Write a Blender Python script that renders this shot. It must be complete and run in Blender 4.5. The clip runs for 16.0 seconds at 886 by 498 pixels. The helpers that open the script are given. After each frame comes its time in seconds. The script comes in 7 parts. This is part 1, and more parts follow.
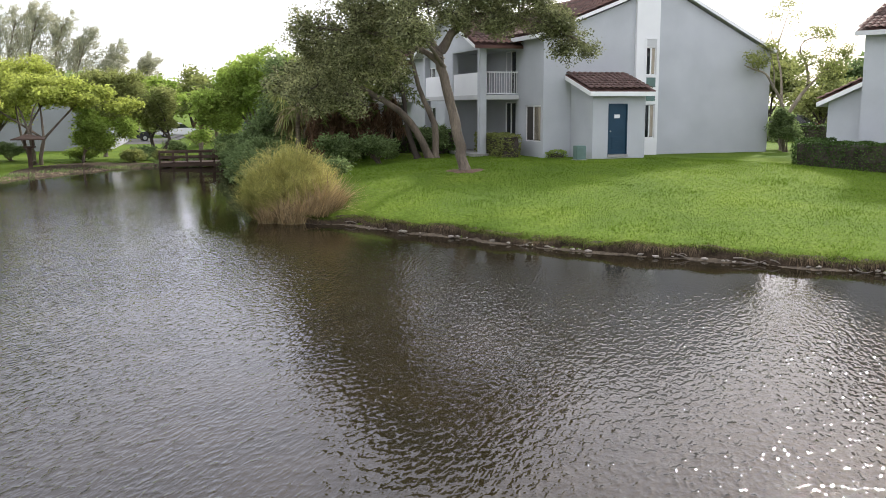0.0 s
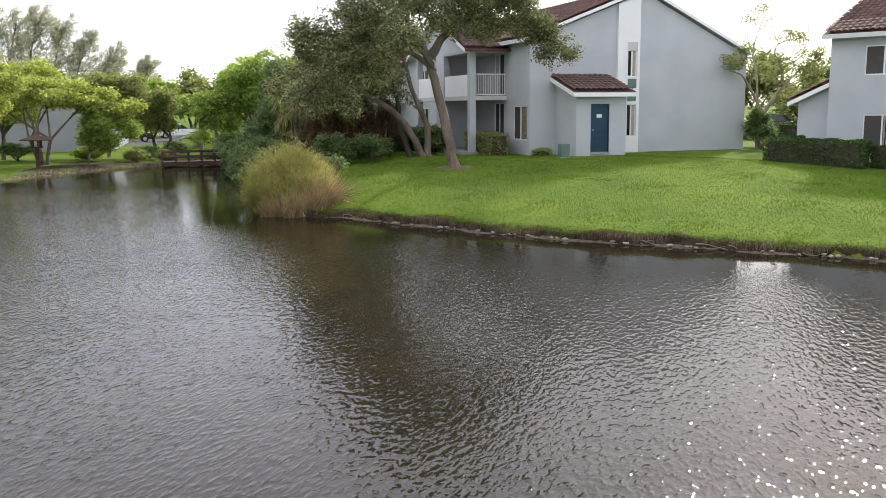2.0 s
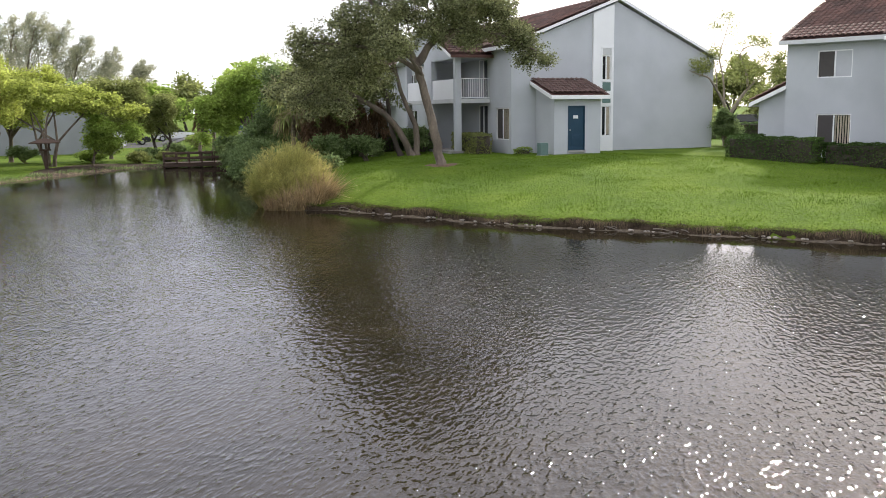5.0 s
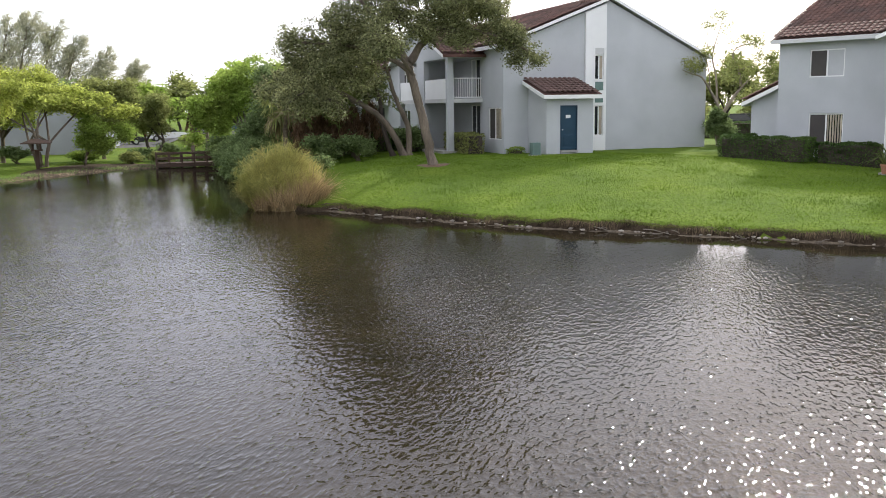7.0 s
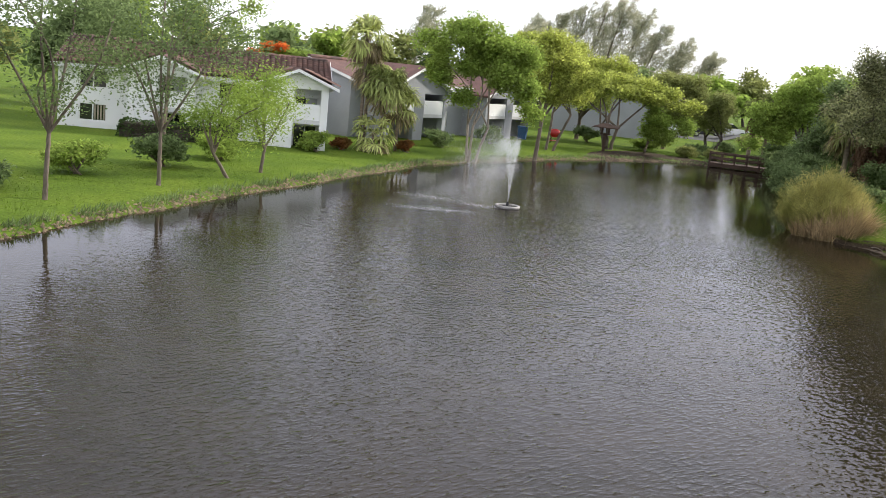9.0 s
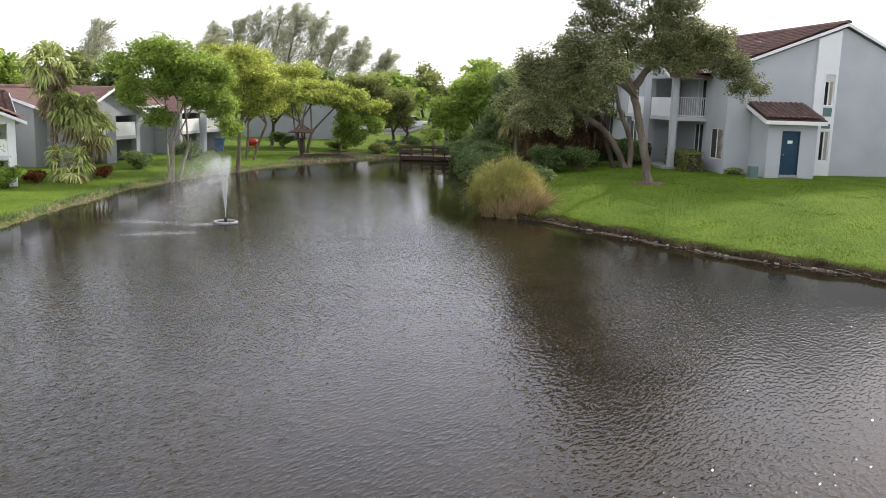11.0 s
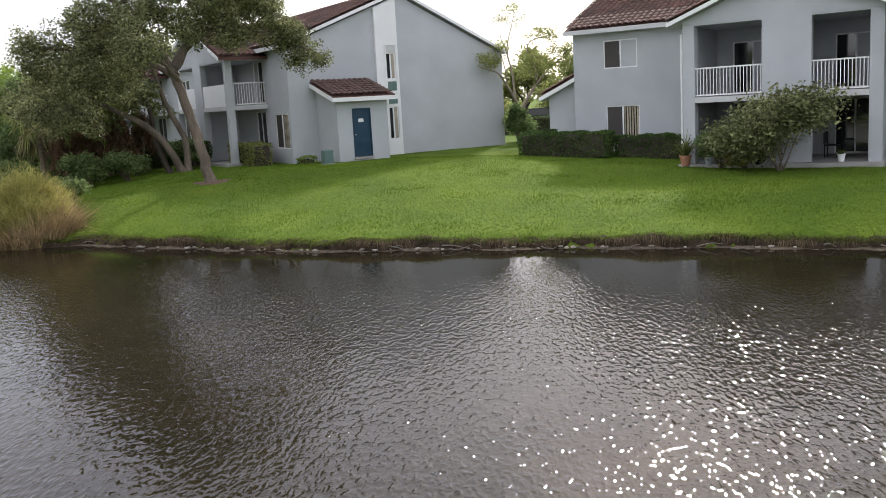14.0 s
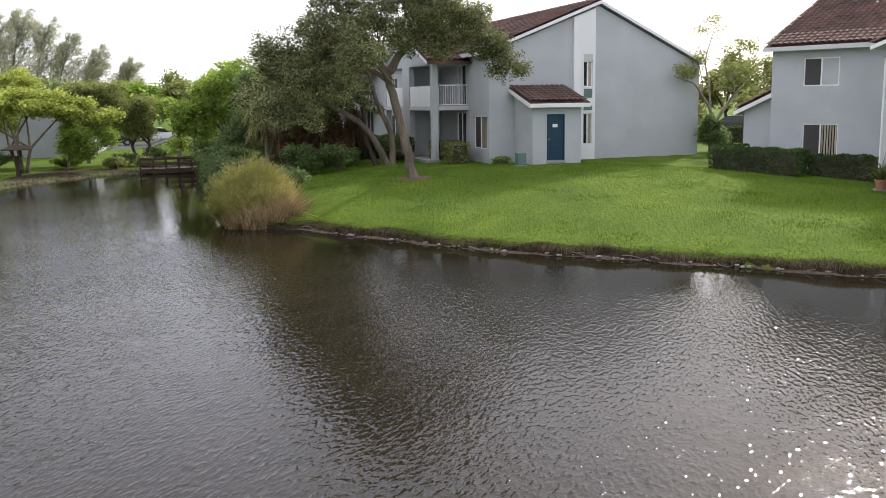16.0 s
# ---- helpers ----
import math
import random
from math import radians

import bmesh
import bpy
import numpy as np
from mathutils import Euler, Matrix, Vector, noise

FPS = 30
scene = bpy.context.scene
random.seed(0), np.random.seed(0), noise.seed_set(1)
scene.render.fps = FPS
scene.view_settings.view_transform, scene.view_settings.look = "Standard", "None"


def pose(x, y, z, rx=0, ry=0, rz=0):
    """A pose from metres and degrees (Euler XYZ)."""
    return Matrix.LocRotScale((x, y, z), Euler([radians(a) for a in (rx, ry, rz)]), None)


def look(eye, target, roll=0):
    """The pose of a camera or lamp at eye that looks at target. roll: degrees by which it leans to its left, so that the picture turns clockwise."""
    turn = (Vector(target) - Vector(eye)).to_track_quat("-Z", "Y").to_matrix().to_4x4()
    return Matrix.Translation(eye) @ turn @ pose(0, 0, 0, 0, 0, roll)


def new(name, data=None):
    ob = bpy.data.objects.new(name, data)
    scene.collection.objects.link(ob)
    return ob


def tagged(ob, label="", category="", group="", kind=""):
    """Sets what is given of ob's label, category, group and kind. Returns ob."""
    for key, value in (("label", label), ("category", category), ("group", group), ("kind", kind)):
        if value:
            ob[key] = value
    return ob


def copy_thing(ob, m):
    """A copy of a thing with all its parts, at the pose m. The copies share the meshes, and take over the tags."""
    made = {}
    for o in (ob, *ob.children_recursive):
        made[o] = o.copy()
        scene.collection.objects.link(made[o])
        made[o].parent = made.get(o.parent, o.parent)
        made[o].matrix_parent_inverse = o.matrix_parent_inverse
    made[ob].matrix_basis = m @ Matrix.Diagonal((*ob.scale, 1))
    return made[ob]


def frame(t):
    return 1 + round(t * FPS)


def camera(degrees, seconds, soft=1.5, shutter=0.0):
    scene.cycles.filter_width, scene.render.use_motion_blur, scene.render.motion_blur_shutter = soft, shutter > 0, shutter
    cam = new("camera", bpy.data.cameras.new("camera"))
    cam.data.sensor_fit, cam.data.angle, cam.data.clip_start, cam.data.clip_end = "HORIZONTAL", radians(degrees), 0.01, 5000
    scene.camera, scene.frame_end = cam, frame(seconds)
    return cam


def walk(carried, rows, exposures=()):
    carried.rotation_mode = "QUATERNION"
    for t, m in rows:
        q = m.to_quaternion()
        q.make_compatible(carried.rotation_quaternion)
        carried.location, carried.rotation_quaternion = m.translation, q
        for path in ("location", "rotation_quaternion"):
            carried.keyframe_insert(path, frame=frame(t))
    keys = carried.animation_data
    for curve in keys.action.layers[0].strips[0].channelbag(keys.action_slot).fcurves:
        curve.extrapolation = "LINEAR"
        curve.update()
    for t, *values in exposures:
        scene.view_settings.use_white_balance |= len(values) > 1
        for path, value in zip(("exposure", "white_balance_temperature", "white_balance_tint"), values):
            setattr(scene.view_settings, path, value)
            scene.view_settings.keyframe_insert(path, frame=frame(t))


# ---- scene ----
cam = camera(52.14, 16.0, soft=0.8)
PATH = [
    (0.0, -16.125, -29.828, 3.587, -17.902, -8.916, 0.273),
    (0.5, -16.09, -30.067, 3.632, -18.06, -8.958, 0.318),
    (1.0, -16.155, -30.522, 3.617, -18.165, -8.942, 0.445),
    (1.5, -16.322, -31.128, 3.609, -18.163, -8.882, 0.455),
    (2.0, -16.586, -31.863, 3.587, -18.179, -8.885, 0.453),
    (2.5, -16.872, -32.737, 3.609, -18.168, -8.857, 0.5),
    (3.0, -17.192, -33.567, 3.64, -18.089, -8.801, 0.497),
    (3.5, -17.396, -34.213, 3.654, -18.107, -8.768, 0.492),
    (4.0, -17.441, -34.6, 3.623, -18.342, -8.792, 0.591),
    (4.5, -17.471, -34.787, 3.585, -18.639, -8.738, 0.69),
    (7.0, -17.202, -34.721, 3.62, -19.05, -8.81, 0.843),
    (7.5, -17.802, -35.371, 3.853, -16.731, -9.038, 0.18),
    (8.0, -18.451, -36.459, 4.254, -8.128, -9.441, -1.871),
    (8.5, -17.534, -36.041, 4.482, 2.626, -10.09, -3.964),
    (8.7, -17.156, -35.985, 4.491, 10.25, -10.815, -5.459),
    (9.75, -16.95, -37.2, 4.85, 18.5, -11.2, -6.2),
    (10.8, -16.896, -38.436, 5.118, 0.352, -10.058, -3.11),
    (11.0, -17.51, -38.291, 5.09, -4.254, -9.928, -1.8),
    (11.5, -17.857, -36.958, 4.929, -11.739, -9.733, -0.093),
    (12.0, -17.666, -36.346, 4.815, -16.417, -9.68, 1.169),
    (12.5, -15.64, -34.282, 4.152, -22.266, -9.213, 2.399),
    (13.0, -14.633, -32.864, 3.792, -30.085, -9.284, 3.8),
    (13.5, -14.854, -31.811, 3.574, -33.811, -9.157, 4.05),
    (14.0, -14.978, -31.948, 3.695, -30.963, -9.148, 3.25),
    (14.5, -15.38, -32.965, 4.002, -23.058, -9.089, 1.943),
    (15.0, -15.659, -33.637, 4.282, -20.12, -9.277, 1.25),
    (15.5, -15.796, -33.815, 4.383, -19.187, -9.321, 1.055),
    (16.0, -15.856, -33.794, 4.349, -18.798, -9.266, 0.924),
]
walk(cam, [(t, pose(x, y, z, 90 + pitch, roll, yaw)) for t, x, y, z, yaw, pitch, roll in PATH], [(0.0, 0.70), (3.5, 0.62), (7.5, 0.58), (8.5, 0.48), (11.0, 0.48), (12.0, 0.52), (13.0, 0.42), (13.5, 0.36), (14.5, 0.36), (16.0, 0.40)])

# ---------- sky and sun ----------
SUN_AZ, SUN_EL = radians(45), radians(30)          # azimuth clockwise from +y
world = bpy.data.worlds.new("sky")
scene.world = world
world.use_nodes = True
wn, wl = world.node_tree.nodes, world.node_tree.links
wn.clear()
w_out = wn.new("ShaderNodeOutputWorld")
w_bg = wn.new("ShaderNodeBackground")
w_sky = wn.new("ShaderNodeTexSky")
w_sky.sky_type = 'NISHITA'
w_sky.sun_disc = False
w_sky.dust_density = 2.5
w_sky.sun_elevation = SUN_EL
w_sky.sun_rotation = SUN_AZ
w_scale = wn.new("ShaderNodeMix")
w_scale.data_type = 'RGBA'
w_scale.blend_type = 'MULTIPLY'
w_scale.inputs[0].default_value = 1.0
w_scale.inputs[7].default_value = (0.12, 0.12, 0.12, 1)
wl.new(w_sky.outputs[0], w_scale.inputs[6])
w_co = wn.new("ShaderNodeTexCoord")
w_map = wn.new("ShaderNodeMapping")
w_map.inputs["Scale"].default_value = (1.0, 1.0, 2.6)
wl.new(w_co.outputs["Generated"], w_map.inputs[0])
w_noise = wn.new("ShaderNodeTexNoise")
w_noise.inputs["Scale"].default_value = 2.2
w_noise.inputs["Detail"].default_value = 5
wl.new(w_map.outputs[0], w_noise.inputs[0])
w_ramp = wn.new("ShaderNodeValToRGB")
w_ramp.color_ramp.elements[0].position, w_ramp.color_ramp.elements[0].color = 0.3, (0.82, 0.85, 0.97, 1)
w_ramp.color_ramp.elements[1].position, w_ramp.color_ramp.elements[1].color = 0.62, (1.10, 1.10, 1.18, 1)
wl.new(w_noise.outputs[0], w_ramp.inputs[0])
w_mix = wn.new("ShaderNodeMix")
w_mix.data_type = 'RGBA'
w_mix.inputs[0].default_value = 0.78
wl.new(w_scale.outputs[2], w_mix.inputs[6])
wl.new(w_ramp.outputs[0], w_mix.inputs[7])
wl.new(w_mix.outputs[2], w_bg.inputs[0])
w_bg.inputs[1].default_value = 1.25
wl.new(w_bg.outputs[0], w_out.inputs[0])

sun = new("sun", bpy.data.lights.new("sun", 'SUN'))
sun.data.energy, sun.data.angle, sun.data.color = 3.75, radians(3.5), (1.0, 0.93, 0.84)
sun_way = Vector((math.sin(SUN_AZ) * math.cos(SUN_EL), math.cos(SUN_AZ) * math.cos(SUN_EL), math.sin(SUN_EL)))
sun.matrix_world = look(sun_way * 60, (0, 0, 0))


# ---------- materials ----------
def material(name, color, rough=0.8, var=0.25, scale=1.5, bump=0.25, bscale=35.0, metal=0.0, spec=0.4, tint=None, island=0.0, per_object=0.0, translucent=0.0, stretch=None):
    """A principled material with colour variation at two scales, bump, and optional variation per piece."""
    m = bpy.data.materials.new(name)
    m.use_nodes = True
    n, l = m.node_tree.nodes, m.node_tree.links
    p = n["Principled BSDF"]
    p.inputs["Roughness"].default_value, p.inputs["Metallic"].default_value = rough, metal
    p.inputs["Specular IOR Level"].default_value = spec
    co = n.new("ShaderNodeTexCoord")
    src = co.outputs["Object"]
    if stretch:
        mp = n.new("ShaderNodeMapping")
        mp.inputs["Scale"].default_value = stretch
        l.new(src, mp.inputs[0])
        src = mp.outputs[0]
    big, fine = n.new("ShaderNodeTexNoise"), n.new("ShaderNodeTexNoise")
    big.inputs["Scale"].default_value, big.inputs["Detail"].default_value = scale, 4
    fine.inputs["Scale"].default_value, fine.inputs["Detail"].default_value = bscale, 3
    l.new(src, big.inputs[0]), l.new(src, fine.inputs[0])
    tint = tint or tuple(c * (1 - var) for c in color)
    lo = tuple(c * (1 + 0.25 * var) for c in color)
    r = n.new("ShaderNodeValToRGB")
    r.color_ramp.elements[0].position, r.color_ramp.elements[0].color = 0.32, (*tint, 1)
    r.color_ramp.elements[1].position, r.color_ramp.elements[1].color = 0.68, (*lo, 1)
    l.new(big.outputs[0], r.inputs[0])
    out = r.outputs[0]
    if var > 0.01:
        mx = n.new("ShaderNodeMix")
        mx.data_type, mx.blend_type = 'RGBA', 'OVERLAY'
        mx.inputs[0].default_value = min(1.0, var * 1.2)
        l.new(out, mx.inputs[6]), l.new(fine.outputs[0], mx.inputs[7])
        out = mx.outputs[2]
    for amount, kind in ((island, "Geometry"), (per_object, "Object")):
        if amount:
            if kind == "Geometry":
                rnd = n.new("ShaderNodeNewGeometry").outputs["Random Per Island"]
            else:
                rnd = n.new("ShaderNodeObjectInfo").outputs["Random"]
            rg = n.new("ShaderNodeMapRange")
            rg.inputs["To Min"].default_value, rg.inputs["To Max"].default_value = 1 - amount, 1 + amount
            l.new(rnd, rg.inputs[0])
            hs = n.new("ShaderNodeHueSaturation")
            l.new(rg.outputs[0], hs.inputs["Value"]), l.new(out, hs.inputs["Color"])
            out = hs.outputs[0]
    l.new(out, p.inputs["Base Color"])
    if bump:
        b = n.new("ShaderNodeBump")
        b.inputs["Strength"].default_value, b.inputs["Distance"].default_value = bump, 0.02
        l.new(fine.outputs[0], b.inputs["Height"]), l.new(b.outputs[0], p.inputs["Normal"])
    if translucent:
        t = n.new("ShaderNodeBsdfTranslucent")
        l.new(out, t.inputs[0])
        ms = n.new("ShaderNodeMixShader")
        ms.inputs[0].default_value = translucent
        l.new(p.outputs[0], ms.inputs[1]), l.new(t.outputs[0], ms.inputs[2])
        l.new(ms.outputs[0], n["Material Output"].inputs[0])
    return m


def leaf_material(name, color, island=0.35, tint=None, translucent=0.55, scale=0.35, rough=0.7, spec=0.12):
    return material(name, color, rough=rough, var=0.25, scale=scale, bump=0, bscale=8, island=island, tint=tint, translucent=translucent, spec=spec)


STUCCO = material("grey_stucco", (0.47, 0.485, 0.505), 0.9, 0.12, 0.5, 0.5, 60, spec=0.2)
# darker copy of the grey stucco: the far walls' shade is in its colour
SHADED_STUCCO = material("shaded_grey_stucco", (0.31, 0.32, 0.335), 0.9, 0.12, 0.5, 0.5, 60, spec=0.2)
WHITE = material("white_paint", (0.80, 0.80, 0.80), 0.6, 0.07, 1.0, 0.15, 40)
WHITE_WALL = material("white_stucco", (0.78, 0.78, 0.78), 0.85, 0.06, 0.6, 0.4, 60, spec=0.2)
TRIM = material("off_white_trim", (0.55, 0.55, 0.55), 0.6, 0.10, 1.2, 0.15, 40)
TILE = material("clay_roof_tile", (0.175, 0.098, 0.080), 0.9, 0.4, 0.8, 0.4, 30, tint=(0.088, 0.064, 0.058), per_object=0.18, island=0.14, spec=0.25)
BASE_ROOF = material("roof_felt", (0.12, 0.06, 0.05), 0.9, 0.3, 2, 0.3, 30)
DOOR_BLUE = material("blue_door_paint", (0.014, 0.048, 0.085), 0.5, 0.12, 3, 0.1, 60)
GLASS = material("dark_window_glass", (0.02, 0.022, 0.025), 0.06, 0.05, 1, 0, 10, spec=0.8)
SCREEN = material("brown_insect_screen", (0.055, 0.048, 0.045), 0.6, 0.15, 3, 0.1, 90)
BLIND = material("cream_vertical_blind", (0.36, 0.31, 0.24), 0.7, 0.15, 3, 0.1, 60, per_object=0.3)
CURTAIN = material("pale_grey_curtain", (0.44, 0.45, 0.47), 0.8, 0.08, 2, 0.1, 50)
FRAME = material("window_frame_metal", (0.74, 0.74, 0.73), 0.45, 0.08, 2, 0.05, 50, metal=0.1)
CONCRETE = material("weathered_concrete", (0.36, 0.35, 0.33), 0.9, 0.25, 1.2, 0.4, 50)
BARK = material("grey_brown_bark", (0.17, 0.135, 0.105), 0.9, 0.45, 3.0, 0.9, 26, stretch=(1, 1, 0.25))
BARK_PALE = material("pale_bark", (0.30, 0.255, 0.20), 0.9, 0.4, 3.0, 0.8, 26, stretch=(1, 1, 0.25))
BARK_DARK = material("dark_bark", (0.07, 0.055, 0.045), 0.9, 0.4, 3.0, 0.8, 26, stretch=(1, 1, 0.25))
PALM_BARK = material("palm_trunk_bark", (0.24, 0.19, 0.14), 0.9, 0.4, 4.0, 0.8, 30, stretch=(1, 1, 4))
OAK_LEAF = leaf_material("oak_leaf", (0.265, 0.275, 0.130), 0.7, (0.125, 0.138, 0.064), 0.3, rough=0.7, spec=0.15)
GREEN_LEAF = leaf_material("fresh_green_leaf", (0.32, 0.41, 0.09), 0.4, (0.21, 0.30, 0.06))
PALE_FROND = leaf_material("pale_palm_frond", (0.52, 0.55, 0.20), 0.45, (0.30, 0.35, 0.12), 0.35)
BROWN_FROND = leaf_material("tan_palm_frond", (0.40, 0.33, 0.20), 0.4, (0.26, 0.21, 0.12), 0.3)
ORANGE_FLOWER = leaf_material("orange_flower", (0.75, 0.22, 0.06), 0.3, (0.55, 0.14, 0.03))
YELLOW_LEAF = leaf_material("yellow_green_leaf", (0.45, 0.49, 0.12), 0.45, (0.31, 0.36, 0.08))
DEEP_LEAF = leaf_material("deep_green_leaf", (0.20, 0.26, 0.105), 0.45, (0.12, 0.17, 0.068))
OLIVE_LEAF = leaf_material("olive_leaf", (0.30, 0.32, 0.11), 0.4, (0.20, 0.23, 0.08))
GREY_LEAF = leaf_material("grey_green_needles", (0.44, 0.43, 0.31), 0.45, (0.30, 0.31, 0.21), 0.5)
HEDGE_LEAF = leaf_material("hedge_leaf", (0.075, 0.125, 0.030), 0.5, (0.042, 0.078, 0.020), 0.25)
FROND = leaf_material("palm_frond", (0.19, 0.21, 0.07), 0.4, (0.12, 0.15, 0.05))
DEAD_FROND = leaf_material("dead_brown_frond", (0.17, 0.105, 0.06), 0.45, (0.10, 0.062, 0.04), 0.2)
FLOWER = leaf_material("red_flower", (0.30, 0.09, 0.04), 0.5, (0.12, 0.10, 0.03))
REED_GREEN = leaf_material("yellow_green_reed", (0.46, 0.40, 0.15), 0.4, (0.30, 0.31, 0.09))
REED_DRY = leaf_material("dry_tan_reed", (0.42, 0.315, 0.17), 0.5, (0.23, 0.17, 0.09), 0.2)
GRASS = leaf_material("lawn_grass", (0.135, 0.208, 0.026), 0.3, (0.094, 0.152, 0.021), 0.3, 0.25, 0.9, 0.02)
BANK_GRASS = leaf_material("bank_edge_grass", (0.10, 0.145, 0.022), 0.5, (0.085, 0.075, 0.030), 0.2, 1.2, 0.9, 0.03)
STONE = material("pale_limestone", (0.36, 0.32, 0.27), 0.9, 0.35, 5, 0.6, 30, per_object=0.45)
PEBBLE = material("shore_pebbles", (0.18, 0.135, 0.082), 0.9, 0.3, 5, 0.4, 30, island=0.5)
DRIFTWOOD = material("bleached_driftwood", (0.20, 0.17, 0.14), 0.85, 0.3, 6, 0.5, 30)
WOOD = material("weathered_brown_wood", (0.075, 0.045, 0.032), 0.8, 0.35, 3, 0.5, 30, stretch=(0.4, 3, 3), per_object=0.2)
TERRACOTTA = material("terracotta", (0.42, 0.20, 0.13), 0.8, 0.2, 4, 0.2, 40)
GREY_PLASTIC = material("grey_plastic", (0.30, 0.32, 0.35), 0.5, 0.1, 3, 0.05, 40)
DARK_PLASTIC = material("black_plastic", (0.02, 0.02, 0.02), 0.5, 0.1, 3, 0.05, 40)
UTILITY = material("green_utility_paint", (0.12, 0.19, 0.17), 0.5, 0.15, 3, 0.05, 40)
BLUE_PLASTIC = material("blue_plastic", (0.04, 0.10, 0.22), 0.5, 0.15, 3, 0.05, 40)
RED_PAINT = material("red_paint", (0.38, 0.02, 0.02), 0.4, 0.12, 3, 0.05, 40)
CAR_WHITE = material("white_car_paint", (0.75, 0.75, 0.75), 0.25, 0.03, 2, 0, 40, spec=0.6)
CAR_DARK = material("dark_car_paint", (0.03, 0.03, 0.035), 0.25, 0.03, 2, 0, 40, spec=0.6)
CAR_BLUE = material("blue_car_paint", (0.05, 0.09, 0.20), 0.25, 0.03, 2, 0, 40, spec=0.6)
RUBBER = material("tyre_rubber", (0.02, 0.02, 0.02), 0.85, 0.1, 5, 0.1, 40)
CHROME = material("wheel_metal", (0.55, 0.55, 0.56), 0.3, 0.05, 5, 0, 40, metal=0.9)
ASPHALT = material("asphalt", (0.06, 0.06, 0.06), 0.9, 0.2, 1, 0.4, 60)
BANK_SOIL = material("dark_bank_soil", (0.075, 0.055, 0.038), 0.95, 0.6, 4, 1.0, 25, tint=(0.022, 0.016, 0.011), spec=0.1)
PALE_MUD = material("pale_shore_mud", (0.14, 0.112, 0.078), 0.9, 0.5, 6, 0.8, 30, tint=(0.07, 0.055, 0.04), spec=0.2)
ROOT = leaf_material("dry_root_stem", (0.15, 0.11, 0.07), 0.7, (0.06, 0.045, 0.03), 0.1, 1.0, 0.9, 0.05)
MULCH = material("brown_mulch", (0.14, 0.085, 0.055), 0.95, 0.4, 6, 0.8, 40)
RUST = material("weathered_float", (0.26, 0.25, 0.23), 0.7, 0.3, 8, 0.2, 40)


# ---------- mesh helpers ----------
def array_object(name, verts, faces, mat, parent=None, label="", smooth=False):
    """One mesh object from arrays: verts (n, 3) in world metres, faces (m, 3) or (m, 4)."""
    verts, faces = np.asarray(verts, dtype=np.float64), np.asarray(faces, dtype=np.int32)
    if parent is not None:
        verts = verts - np.array(root_of(parent).location)
    me = bpy.data.meshes.new(name)
    k = faces.shape[1]
    me.vertices.add(len(verts)), me.loops.add(faces.size), me.polygons.add(len(faces))
    me.vertices.foreach_set("co", verts.astype(np.float32).ravel())
    me.loops.foreach_set("vertex_index", faces.ravel())
    me.polygons.foreach_set("loop_start", np.arange(0, faces.size, k, dtype=np.int32))
    me.polygons.foreach_set("loop_total", np.full(len(faces), k, dtype=np.int32))
    if smooth:
        me.polygons.foreach_set("use_smooth", np.ones(len(faces), dtype=bool))
    me.update(calc_edges=True)
    me.materials.append(mat)
    ob = new(name, me)
    if parent is not None:
        ob.parent = parent
    if label:
        tagged(ob, label)
    return ob


def root_of(ob):
    while ob.parent:
        ob = ob.parent
    return ob


def thing(name, loc, label, category, group="", kind=""):
    ob = new(name)
    ob.location = loc
    return tagged(ob, label, category, group, kind)


def part(name, bm, mat, parent=None, label="", smooth=False):
    """Links a bmesh, given in world metres, as one mesh object under a thing or a part."""
    bmesh.ops.recalc_face_normals(bm, faces=bm.faces[:])
    if parent is not None:
        bmesh.ops.translate(bm, verts=bm.verts[:], vec=-root_of(parent).location)
    me = bpy.data.meshes.new(name)
    bm.to_mesh(me)
    bm.free()
    if smooth:
        for f in me.polygons:
            f.use_smooth = True
    me.materials.append(mat)
    ob = new(name, me)
    if parent is not None:
        ob.parent = parent
    if label:
        tagged(ob, label)
    return ob


def add_box(bm, f, u, v, w):
    """A box between two values along each of three axes, mapped by f."""
    c = [bm.verts.new(f(a, b, d)) for a in u for b in v for d in w]
    for q in ((0, 1, 3, 2), (4, 6, 7, 5), (0, 4, 5, 1), (2, 3, 7, 6), (0, 2, 6, 4), (1, 5, 7, 3)):
        bm.faces.new([c[i] for i in q])


def box(name, f, u, v, w, mat, parent, label="", bevel=0.0):
    bm = bmesh.new()
    add_box(bm, f, u, v, w)
    if bevel:
        bmesh.ops.bevel(bm, geom=bm.edges[:], offset=bevel, segments=1, affect='EDGES')
    return part(name, bm, mat, parent, label)


def add_prism(bm, f, outline, w):
    """A prism over an outline of (u, v) pairs between two values of the third axis."""
    a = [bm.verts.new(f(u, v, w[0])) for u, v in outline]
    b = [bm.verts.new(f(u, v, w[1])) for u, v in outline]
    bm.faces.new(a), bm.faces.new(b)
    for i in range(len(a)):
        j = (i + 1) % len(a)
        bm.faces.new((a[i], a[j], b[j], b[i]))


